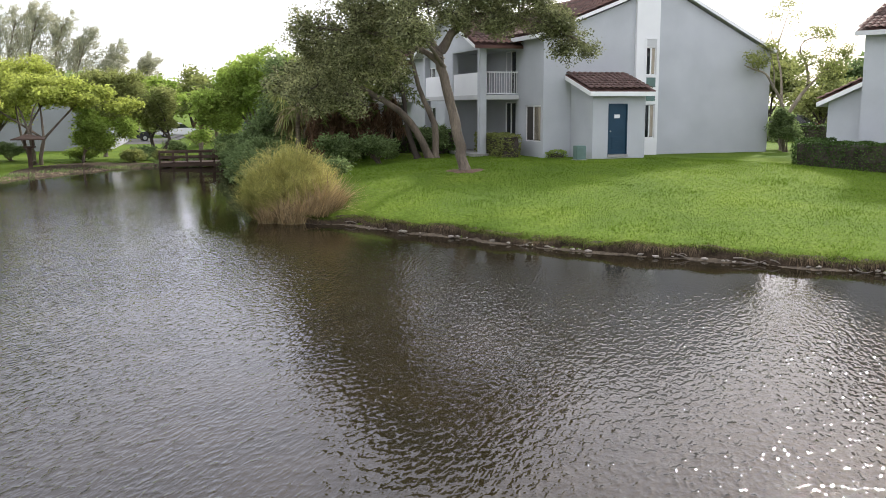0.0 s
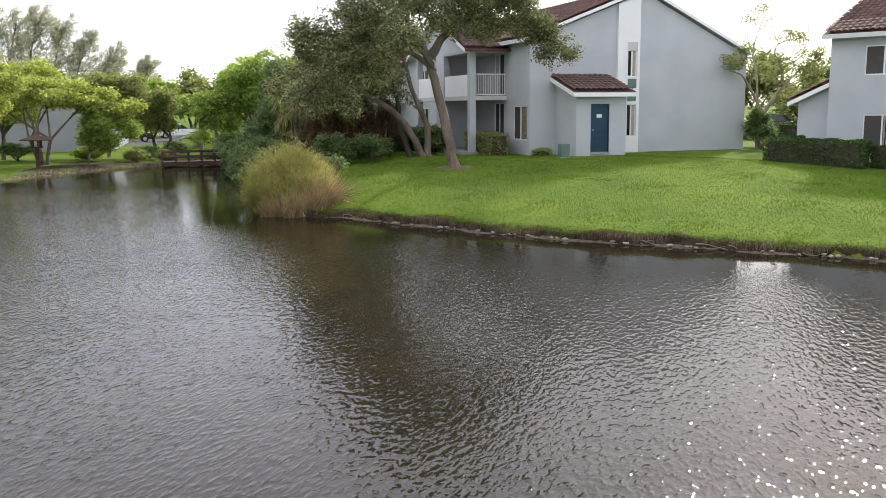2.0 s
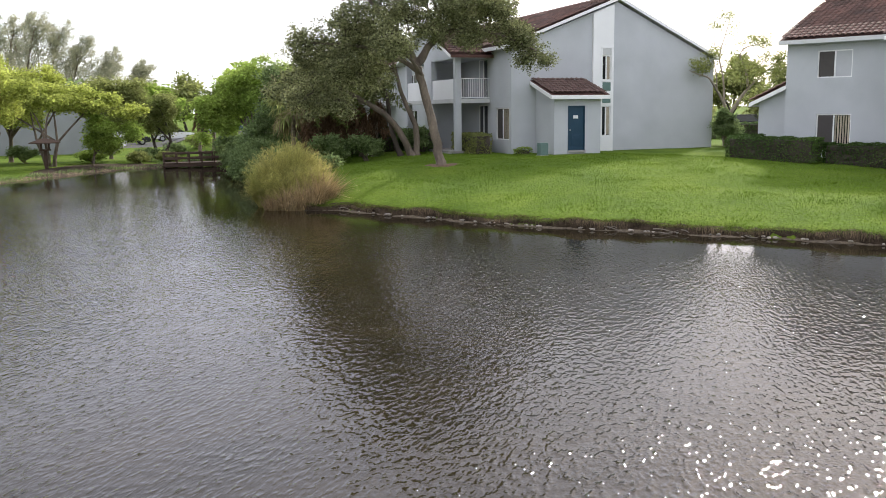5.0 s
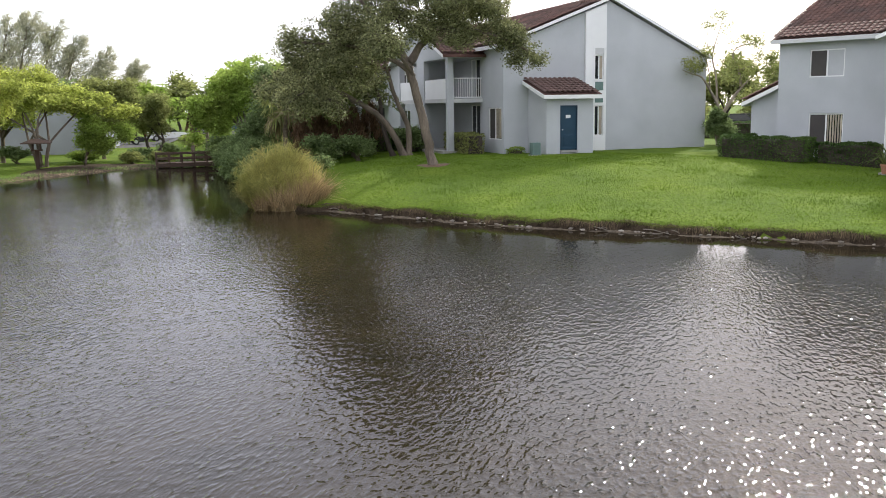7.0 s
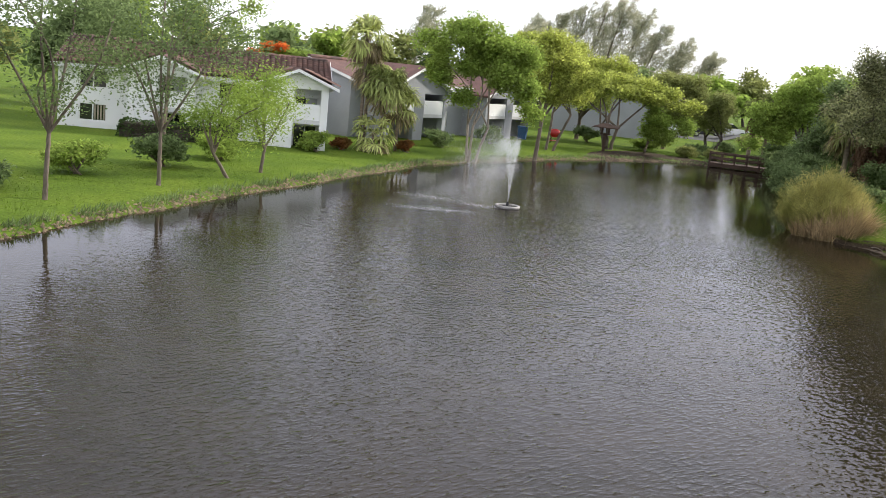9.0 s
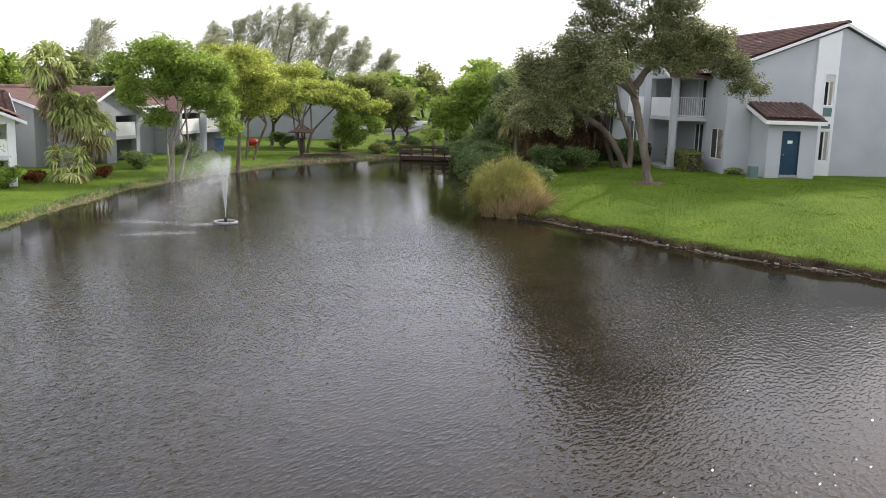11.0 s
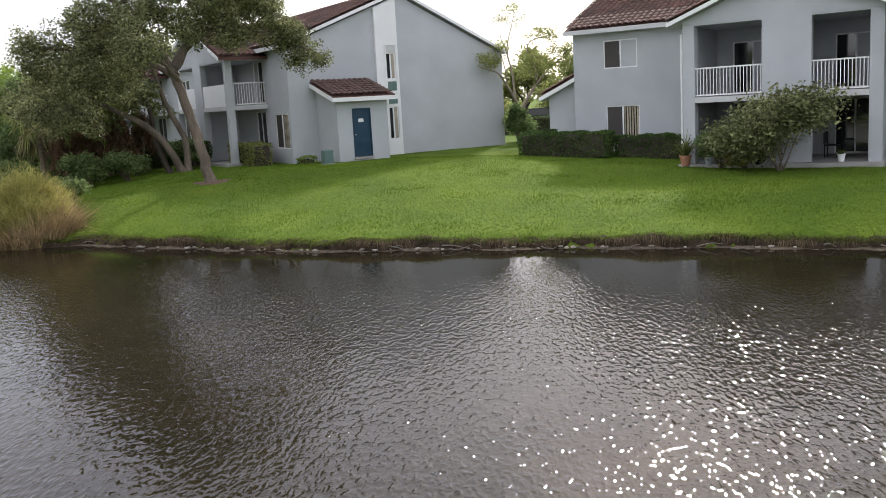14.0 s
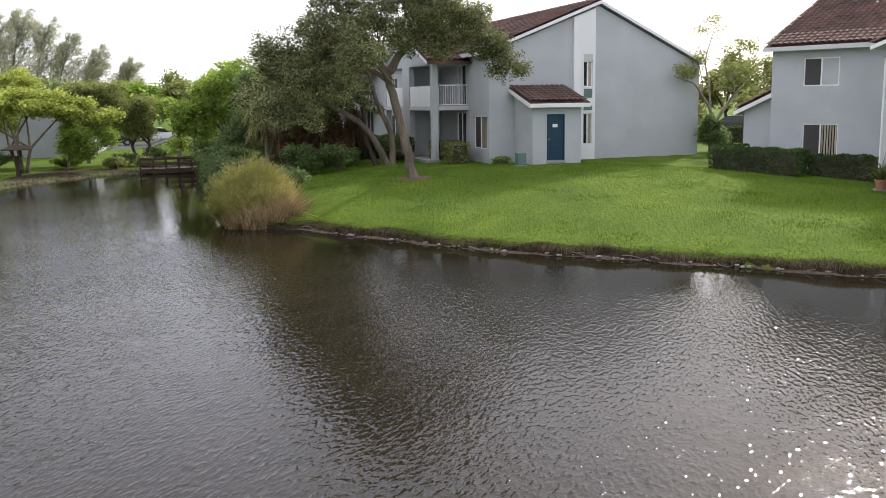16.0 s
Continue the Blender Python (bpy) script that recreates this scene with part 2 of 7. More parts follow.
def add_wall(bm, f, u, v, w, holes=()):
    """A wall slab with rectangular openings (u0, u1, v0, v1) through it."""
    us = sorted({*u, *(h for o in holes for h in o[:2])})
    vs = sorted({*v, *(h for o in holes for h in o[2:])})
    solid = [[not any(o[0] < (us[i] + us[i + 1]) / 2 < o[1] and o[2] < (vs[j] + vs[j + 1]) / 2 < o[3] for o in holes) for j in range(len(vs) - 1)] for i in range(len(us) - 1)]
    pts = {}

    def vert(i, j, k):
        if (i, j, k) not in pts:
            pts[i, j, k] = bm.verts.new(f(us[i], vs[j], w[k]))
        return pts[i, j, k]
    for i in range(len(us) - 1):
        for j in range(len(vs) - 1):
            if not solid[i][j]:
                continue
            for k in (0, 1):
                bm.faces.new((vert(i, j, k), vert(i + 1, j, k), vert(i + 1, j + 1, k), vert(i, j + 1, k)))
            for di, dj, a, b in ((-1, 0, (i, j), (i, j + 1)), (1, 0, (i + 1, j), (i + 1, j + 1)), (0, -1, (i, j), (i + 1, j)), (0, 1, (i, j + 1), (i + 1, j + 1))):
                ii, jj = i + di, j + dj
                if not (0 <= ii < len(us) - 1 and 0 <= jj < len(vs) - 1 and solid[ii][jj]):
                    bm.faces.new((vert(*a, 0), vert(*b, 0), vert(*b, 1), vert(*a, 1)))


def tube_arrays(points, radii, sides=8, wob=0.0, rng=None):
    """Vertices and quads of a tapered tube along points."""
    P = np.asarray(points, dtype=float)
    R = np.asarray(radii, dtype=float)
    T = np.gradient(P, axis=0)
    T /= np.linalg.norm(T, axis=1)[:, None] + 1e-9
    up = np.where(np.abs(T[:, 2:3]) > 0.9, np.array([[1.0, 0, 0]]), np.array([[0, 0, 1.0]]))
    A = np.cross(T, up)
    A /= np.linalg.norm(A, axis=1)[:, None]
    B = np.cross(T, A)
    ang = np.linspace(0, 2 * np.pi, sides, endpoint=False)
    r = R[:, None] * (1 + (wob * rng.standard_normal((len(P), sides)) if wob else 0))
    V = P[:, None] + r[..., None] * (np.cos(ang)[None, :, None] * A[:, None] + np.sin(ang)[None, :, None] * B[:, None])
    i, j = np.meshgrid(np.arange(len(P) - 1), np.arange(sides), indexing='ij')
    q = np.stack([i * sides + j, i * sides + (j + 1) % sides, (i + 1) * sides + (j + 1) % sides, (i + 1) * sides + j], -1).reshape(-1, 4)
    return V.reshape(-1, 3), q


def smooth_line(points, n=14):
    """A smooth line through a few points."""
    P = np.asarray(points, dtype=float)
    t = np.linspace(0, len(P) - 1, n)
    i = np.clip(t.astype(int), 0, len(P) - 2)
    f = (t - i)[:, None]
    p0, p1, p2, p3 = P[np.maximum(i - 1, 0)], P[i], P[i + 1], P[np.minimum(i + 2, len(P) - 1)]
    return 0.5 * (2 * p1 + (p2 - p0) * f + (2 * p0 - 5 * p1 + 4 * p2 - p3) * f ** 2 + (3 * p1 - p0 - 3 * p2 + p3) * f ** 3)


def merge(pieces):
    V, Q, n = [], [], 0
    for v, q in pieces:
        V.append(v), Q.append(q + n)
        n += len(v)
    return np.concatenate(V), np.concatenate(Q)


def limb(name, points, r0, r1, mat, parent, label="", sides=9, seed=1, n=16):
    rng = np.random.default_rng(seed)
    L = smooth_line(points, n)
    L[1:-1] += rng.normal(0, r0 * 0.07, (n - 2, 3))
    r = r0 + (r1 - r0) * np.linspace(0, 1, n) ** 0.8
    if r0 > 0.12:
        r[0] *= 1.3
        r[1] *= 1.08
    v, q = tube_arrays(L, r, sides, 0.06, rng)
    return array_object(name, v, q, mat, parent, label, True)


def leaf_arrays(rng, centres, size, aspect=0.5, upright=0.6, droop=0.0):
    """Diamond leaves with a fold, one at each centre."""
    n = len(centres)
    d = rng.standard_normal((n, 3))
    d[:, 2] = d[:, 2] * 0.6 - droop
    d /= np.linalg.norm(d, axis=1)[:, None]
    nrm = rng.standard_normal((n, 3)) * (1 - upright) + np.array([0, 0, upright])
    s = np.cross(d, nrm)
    s /= np.linalg.norm(s, axis=1)[:, None] + 1e-9
    nn = np.cross(s, d)
    L = size * rng.uniform(0.65, 1.35, (n, 1))
    a = centres - d * L * 0.5
    b = centres + s * L * aspect * 0.5 + nn * L * 0.08
    c = centres + d * L * 0.5
    e = centres - s * L * aspect * 0.5 + nn * L * 0.08
    V = np.stack([a, b, c, e], 1).reshape(-1, 3)
    return V, np.arange(4 * n).reshape(-1, 4)


def crown_points(rng, clumps, twigs, per, spread, flat=1.0):
    """Leaf places: twigs near the skins of ellipsoid clumps, leaves round every twig."""
    C = np.asarray(clumps, dtype=float)
    area = C[:, 3] ** 2
    k = rng.choice(len(C), twigs, p=area / area.sum())
    d = rng.standard_normal((twigs, 3))
    d /= np.linalg.norm(d, axis=1)[:, None]
    r = C[k, 3:4] * rng.uniform(0.25, 1.0, (twigs, 1)) ** 0.45 * rng.uniform(0.85, 1.12, (twigs, 1))
    T = C[k, :3] + d * r * np.array([1, 1, flat])
    P = np.repeat(T, per, 0) + rng.standard_normal((twigs * per, 3)) * spread * np.array([1, 1, 0.7])
    return T, P


def crown(name, clumps, twigs, per, spread, size, mat, parent, seed, aspect=0.5, upright=0.5, droop=0.1, flat=0.8, label="", lumps_each=8):
    rng = np.random.default_rng(seed)
    # break every clump into uneven lumps with gaps between them
    lumps = []
    for c in clumps:
        for _ in range(lumps_each):
            d = rng.standard_normal(3)
            d *= c[3] * rng.uniform(0.35, 0.8) / np.linalg.norm(d)
            lumps.append((c[0] + d[0], c[1] + d[1], c[2] + d[2] * flat, c[3] * rng.uniform(0.28, 0.52)))
    clumps = lumps
    _, P = crown_points(rng, clumps, twigs, per, spread, flat)
    v, q = leaf_arrays(rng, P, size, aspect, upright, droop)
    return array_object(name, v, q, mat, parent, label)


def blades(rng, base, height, width, lean, bend=0.3, push=(0.0, 0.0)):
    """Bent grass blades as two-quad strips with pointed tips."""
    n = len(base)
    h = height * rng.uniform(0.6, 1.3, (n, 1))
    a = rng.uniform(0, 2 * np.pi, n)
    side = np.stack([np.cos(a), np.sin(a), np.zeros(n)], -1) * width * 0.5
    way = rng.standard_normal((n, 3)) * lean + np.array([push[0], push[1], 0.0])
    way[:, 2] = 1
    way /= np.linalg.norm(way, axis=1)[:, None]
    out = way.copy()
    out[:, 2] = 0
    m = base + way * h * 0.55
    tip = base + way * h + out * h * bend - np.array([0, 0, 1.0]) * h * bend * np.linalg.norm(out, axis=1)[:, None]
    V = np.stack([base - side, base + side, m + side * 0.75, m - side * 0.75, tip + side * 0.15, tip - side * 0.15], 1).reshape(-1, 3)
    i = np.arange(n)[:, None] * 6
    Q = np.concatenate([i + np.array([[0, 1, 2, 3]]), i + np.array([[3, 2, 4, 5]])])
    return V, Q


# ---------- ground and water ----------
RIGHT_SHORE = [(14, -60), (12, -38), (7, -28), (3.5, -20.6), (1.3, -17.6), (-0.9, -15.0), (-2.7, -13.1), (-4.6, -11.2), (-6.4, -9.3), (-7.9, -6.9), (-9.3, -4.7), (-10.6, -2.4),
               (-12.2, -1.6), (-12.6, 1), (-12.1, 6), (-11.9, 11), (-11.8, 18), (-11.8, 25.5), (-12.1, 28), (-12.4, 38)]
LEFT_SHORE = [(-14.6, 38), (-15, 28.8), (-18.5, 27), (-21.4, 23), (-23.5, 19.5), (-26.2, 13.5), (-28.7, 6), (-29.5, -1.5), (-29.9, -6.5), (-30.3, -11), (-30.6, -17), (-31, -30), (-33, -60)]
SHORE = np.array(RIGHT_SHORE + LEFT_SHORE, dtype=float)


def shore_distance(x, y):
    """Signed distance to the pond's edge: positive on land."""
    x, y = np.asarray(x, float), np.asarray(y, float)
    best = np.full(x.shape, 1e9)
    inside = np.zeros(x.shape, bool)
    n = len(SHORE)
    for k in range(n):
        (ax, ay), (bx, by) = SHORE[k], SHORE[(k + 1) % n]
        dx, dy = bx - ax, by - ay
        t = np.clip(((x - ax) * dx + (y - ay) * dy) / (dx * dx + dy * dy), 0, 1)
        best = np.minimum(best, np.hypot(x - ax - t * dx, y - ay - t * dy))
        if ay != by:
            cross = ((ay > y) != (by > y)) & (x < (bx - ax) * (y - ay) / (by - ay) + ax)
            inside ^= cross
    return np.where(inside, -best, best)


def wobble(x, y):
    return 0.5 * np.sin(1.9 * x + 0.7 * y) + 0.3 * np.sin(0.8 * x - 2.7 * y + 1) + 0.2 * np.sin(5.1 * x + 3.3 * y)


def ease(t):
    t = np.clip(t, 0, 1)
    return t * t * (3 - 2 * t)


def ground_z(x, y):
    x, y = np.asarray(x, float), np.asarray(y, float)
    d = shore_distance(x, y) + 0.10 * wobble(x, y)
    right = ease((x + 16 - 0.02 * y) / 4.0)
    rise = 0.70 + 0.56 * ease((y + 11) / 13.0)
    zr = -0.12 + 0.30 * ease((d - 0.12) / 0.30) + rise * (1 - np.exp(-np.maximum(d - 0.2, 0) / 3.4))
    zl = -0.10 + 0.22 * ease((d + 0.1) / 0.8) + 0.22 * (1 - np.exp(-np.maximum(d - 0.4, 0) / 3.0))
    land = right * zr + (1 - right) * zl
    bed = -0.12 - 0.22 * np.minimum(-d, 6.5) * ease(-d / 1.5)
    z = np.where(d > -0.1, land, np.minimum(land, bed))
    return z + 0.012 * wobble(1.7 * x, 1.3 * y) * (d > 0)


def gz(x, y):
    return float(ground_z(np.array([x]), np.array([y]))[0])


def build_ground():
    near_x, near_y = np.arange(-46, 30.01, 0.36), np.arange(-40, 46.01, 0.36)
    gx = np.concatenate([[-2500, -900, -400, -200, -120, -80, -62, -52], near_x, [34, 42, 55, 80, 130, 220, 420, 900, 2500]])
    gy = np.concatenate([[-2500, -900, -400, -200, -110, -75, -60, -52, -46], near_y, [50, 57, 66, 80, 100, 140, 220, 420, 900, 2500]])
    X, Y = np.meshgrid(gx, gy, indexing='ij')
    Z = ground_z(X, Y)
    V = np.stack([X, Y, Z], -1).reshape(-1, 3)
    a, b = len(gx), len(gy)
    i, j = np.meshgrid(np.arange(a - 1), np.arange(b - 1), indexing='ij')
    q = np.stack([i * b + j, (i + 1) * b + j, (i + 1) * b + j + 1, i * b + j + 1], -1).reshape(-1, 4)
    m = bpy.data.materials.new("lawn_and_soil")
    m.use_nodes = True
    n, l = m.node_tree.nodes, m.node_tree.links
    p = n["Principled BSDF"]
    p.inputs["Roughness"].default_value, p.inputs["Specular IOR Level"].default_value = 0.95, 0.05
    co = n.new("ShaderNodeTexCoord")

    def noise(scale, detail=4):
        t = n.new("ShaderNodeTexNoise")
        t.inputs["Scale"].default_value, t.inputs["Detail"].default_value = scale, detail
        l.new(co.outputs["Object"], t.inputs[0])
        return t.outputs[0]

    def ramp(fac, stops):
        r = n.new("ShaderNodeValToRGB")
        while len(r.color_ramp.elements) < len(stops):
            r.color_ramp.elements.new(0.5)
        for e, (pos, c) in zip(r.color_ramp.elements, stops):
            e.position, e.color = pos, (*c, 1)
        l.new(fac, r.inputs[0])
        return r.outputs[0]

    def mix(fac, a, b, blend='MIX'):
        x = n.new("ShaderNodeMix")
        x.data_type, x.blend_type = 'RGBA', blend
        if isinstance(fac, float):
            x.inputs[0].default_value = fac
        else:
            l.new(fac, x.inputs[0])
        l.new(a, x.inputs[6]), l.new(b, x.inputs[7])
        return x.outputs[2]
    grass = ramp(noise(0.45), [(0.3, (0.068, 0.112, 0.016)), (0.5, (0.091, 0.140, 0.019)), (0.72, (0.122, 0.170, 0.023))])
    grass = mix(0.55, grass, ramp(noise(9, 5), [(0.3, (0.25, 0.25, 0.25)), (0.7, (0.75, 0.75, 0.75))]), 'OVERLAY')
    soil = ramp(noise(3, 6), [(0.3, (0.035, 0.024, 0.015)), (0.7, (0.10, 0.072, 0.046))])
    mud = ramp(noise(0.5, 5), [(0.34, (0.045, 0.036, 0.014)), (0.66, (0.20, 0.155, 0.055))])
    at = n.new("ShaderNodeAttribute")
    at.attribute_name = "shore"
    jit = n.new("ShaderNodeMath")
    jit.operation = 'MULTIPLY_ADD'
    l.new(noise(2.5, 4), jit.inputs[0])
    jit.inputs[1].default_value = 0.5
    l.new(at.outputs["Fac"], jit.inputs[2])

    def band(lo, hi):
        r = n.new("ShaderNodeMapRange")
        r.inputs["From Min"].default_value, r.inputs["From Max"].default_value = lo, hi
        l.new(jit.outputs[0], r.inputs[0])
        return r.outputs[0]
    col = mix(band(0.02, 0.18), mud, soil)
    col = mix(band(0.32, 0.46), col, grass)
    l.new(col, p.inputs["Base Color"])
    b = n.new("ShaderNodeBump")
    b.inputs["Strength"].default_value, b.inputs["Distance"].default_value = 0.7, 0.05
    l.new(noise(14, 5), b.inputs["Height"]), l.new(b.outputs[0], p.inputs["Normal"])
    ob = array_object("ground", V, q, m, None, "", True)
    at = ob.data.attributes.new("shore", 'FLOAT', 'POINT')
    at.data.foreach_set("value", shore_distance(X, Y).ravel().astype(np.float32))
    tagged(ob, "mown green lawn sloping down to bare soil at the pond's edge", "ground", kind="structure")


def build_water():
    m = bpy.data.materials.new("pond_water")
    m.use_nodes = True
    n, l = m.node_tree.nodes, m.node_tree.links
    n.clear()
    out = n.new("ShaderNodeOutputMaterial")
    co = n.new("ShaderNodeTexCoord")

    def noise(scale, stretch, turn, detail=2.0, dist=0.0):
        rot = n.new("ShaderNodeMapping")
        rot.inputs["Rotation"].default_value = (0, 0, turn)
        l.new(co.outputs["Object"], rot.inputs[0])
        mp = n.new("ShaderNodeMapping")
        mp.inputs["Scale"].default_value = stretch
        l.new(rot.outputs[0], mp.inputs[0])
        t = n.new("ShaderNodeTexNoise")
        t.inputs["Scale"].default_value, t.inputs["Detail"].default_value, t.inputs["Distortion"].default_value = scale, detail, dist
        l.new(mp.outputs[0], t.inputs[0])
        return t.outputs[0]

    def mathn(op, a, b):
        x = n.new("ShaderNodeMath")
        x.operation = op
        for k, v in enumerate((a, b)):
            if isinstance(v, (int, float)):
                x.inputs[k].default_value = v
            else:
                l.new(v, x.inputs[k])
        return x.outputs[0]
    small = mathn('POWER', noise(12.0, (1.2, 0.5, 1), radians(-145), 1.0, 0.3), 3.0)
    mid = noise(6.0, (1.2, 0.5, 1), radians(-132), 1.0, 0.5)
    patch = noise(0.10, (1, 1, 1), 0.4, 2.0)
    pr = n.new("ShaderNodeMapRange")
    pr.inputs["From Min"].default_value, pr.inputs["From Max"].default_value = 0.35, 0.65
    pr.inputs["To Min"].default_value, pr.inputs["To Max"].default_value = 0.55, 1.1
    l.new(patch, pr.inputs[0])
    at = n.new("ShaderNodeAttribute")
    at.attribute_name = "breeze"
    breeze = mathn('MULTIPLY', pr.outputs[0], at.outputs["Fac"])
    h = mathn('MULTIPLY', mathn('ADD', mathn('MULTIPLY', small, 0.031), mathn('MULTIPLY', mid, 0.0045)), breeze)
    b = n.new("ShaderNodeBump")
    b.inputs["Strength"].default_value, b.inputs["Distance"].default_value = 1.0, 1.0
    l.new(h, b.inputs["Height"])
    clear = n.new("ShaderNodeBsdfTransparent")
    clear.inputs[0].default_value = (0.50, 0.43, 0.27, 1)
    murk = n.new("ShaderNodeBsdfDiffuse")
    murk.inputs[0].default_value = (0.030, 0.025, 0.015, 1)
    body = n.new("ShaderNodeMixShader")
    body.inputs[0].default_value = 0.45
    l.new(clear.outputs[0], body.inputs[1]), l.new(murk.outputs[0], body.inputs[2])
    gloss = n.new("ShaderNodeBsdfGlossy")
    gloss.inputs["Roughness"].default_value = 0.03
    gloss.inputs[0].default_value = (0.80, 0.80, 0.84, 1)
    l.new(b.outputs[0], gloss.inputs["Normal"])
    fr = n.new("ShaderNodeFresnel")
    fr.inputs[0].default_value = 1.33
    l.new(b.outputs[0], fr.inputs["Normal"])
    mx = n.new("ShaderNodeMixShader")
    l.new(fr.outputs[0], mx.inputs[0]), l.new(body.outputs[0], mx.inputs[1]), l.new(gloss.outputs[0], mx.inputs[2])
    l.new(mx.outputs[0], out.inputs[0])
    gx = np.concatenate([np.arange(-36, -30.4, 1.0), np.arange(-30.4, 3.0, 0.085), np.arange(3.0, 22.1, 1.0)])
    gy = np.concatenate([np.arange(-75, -30.5, 1.0), np.arange(-30.5, 8.0, 0.085), np.arange(8.0, 41.1, 1.0)])
    X, Y = np.meshgrid(gx, gy, indexing='ij')
    nb = len(gy)
    i, j = np.meshgrid(np.arange(len(gx) - 1), np.arange(nb - 1), indexing='ij')
    q = np.stack([i * nb + j, (i + 1) * nb + j, (i + 1) * nb + j + 1, i * nb + j + 1], -1).reshape(-1, 4)
    # the banks and trees shelter the edges and the far end from the breeze
    cx, cy = np.arange(-36, 22.1, 1.0), np.arange(-75, 41.1, 1.0)
    coarse = shore_distance(*np.meshgrid(cx, cy, indexing='ij'))
    fx, fy = np.clip(X + 36, 0, len(cx) - 1.001), np.clip(Y + 75, 0, len(cy) - 1.001)
    ix, iy = fx.astype(int), fy.astype(int)
    ux, uy = fx - ix, fy - iy
    away = -((1 - ux) * (1 - uy) * coarse[ix, iy] + ux * (1 - uy) * coarse[ix + 1, iy] + (1 - ux) * uy * coarse[ix, iy + 1] + ux * uy * coarse[ix + 1, iy + 1])
    lee = 0.06 + 0.94 * ease((away - 0.8) / (5.0 + 4.0 * ease((-11 - Y) / 12) * ease((X + 14) / 8)))
    # wind wavelets as real relief, roughest in the middle of the pond
    rng = np.random.default_rng(51)
    H = np.zeros_like(X)
    for _ in range(30):
        wl, a = 0.22 * 2.0 ** rng.uniform(0, 1), radians(143) + rng.normal(0, 0.45)
        k = 2 * np.pi / wl
        H += (0.0036 / k) * np.sin(k * (X * math.cos(a) + Y * math.sin(a)) + rng.uniform(0, 6.28))
    gust = 0.8 + 0.35 * np.sin(0.31 * X + 0.22 * Y + 1) * np.sin(0.17 * X - 0.29 * Y)
    rough = 1.0 + 0.35 * ease((Y + 24) / 10)
    fade = ease((Y + 30.3) / 3) * ease((7.8 - Y) / 5) * ease((X + 30.2) / 1.5) * ease((2.8 - X) / 2)
    H *= lee * gust * rough * fade
    q = q[away.ravel()[q].max(axis=1) > -1.2]
    ob = array_object("water", np.stack([X, Y, H], -1).reshape(-1, 3), q, m, None, "", True)
    lee *= 1 - 0.6 * ease((Y - 6 + 0.25 * (X + 18)) / 9)
    at = ob.data.attributes.new("breeze", 'FLOAT', 'POINT')
    at.data.foreach_set("value", lee.ravel().astype(np.float32))
    tagged(ob, "dark brown pond water with small wind ripples", "water", kind="structure")


build_ground()
build_water()


# ---------- houses ----------
def tile_mesh():
    """A barrel roof tile: length along u, arched across v."""
    bm = bmesh.new()
    rows = []
    for u, r in ((0.0, 0.125), (0.40, 0.105)):
        for t in (0.0, -0.018):
            rows.append([bm.verts.new((u, -math.cos(a) * (r + t), math.sin(a) * (r + t) * 0.62 + (0.03 if u == 0 else 0.0))) for a in np.linspace(0, math.pi, 5)])
    o0, i0, o1, i1 = rows
    for k in range(4):
        bm.faces.new((o0[k], o0[k + 1], o1[k + 1], o1[k]))
        bm.faces.new((o0[k], i0[k], i0[k + 1], o0[k + 1]))
    me = bpy.data.meshes.new("roof_tile")
    bm.to_mesh(me)
    bm.free()
    me.materials.append(TILE)
    return me


TILE_MESH = tile_mesh()


def lay_tiles(corner, along, up_slope, width, length, parent, singles=0):
    """Tiles on a slope: corner at the eave, along the eave, and up the slope. The first ones are objects of their own."""
    root = root_of(parent)
    a, s = Vector(along).normalized(), Vector(up_slope).normalized()
    nrm = a.cross(s)
    if nrm.z < 0:
        nrm = -nrm
    pitch_u, pitch_v = 0.34, 0.262
    rows, cols = int(length / pitch_u), int(width / pitch_v)
    co = np.array([v.co for v in TILE_MESH.vertices])
    quads = np.array([p.vertices[:] for p in TILE_MESH.polygons])
    rot = Matrix((s, s.cross(nrm) * -1, nrm)).transposed()
    rng = np.random.default_rng(7)
    rest, made = [], 0
    M3 = np.array(rot)
    for r in range(rows):
        for c in range(cols):
            p = Vector(corner) + a * (pitch_v * (c + 0.5)) + s * (pitch_u * r) + nrm * (0.075 + rng.normal(0, 0.004))
            if made < singles:
                ob = new("roof_tile", TILE_MESH)
                ob.parent = parent
                ob.matrix_basis = Matrix.Translation(p - root.location) @ rot.to_4x4()
                made += 1
            else:
                rest.append((co @ M3.T + np.array(p), quads))
    if rest:
        v, q = merge(rest)
        ob = array_object("tile_field", v, q, TILE, parent)
        tagged(ob, kind="stuff")


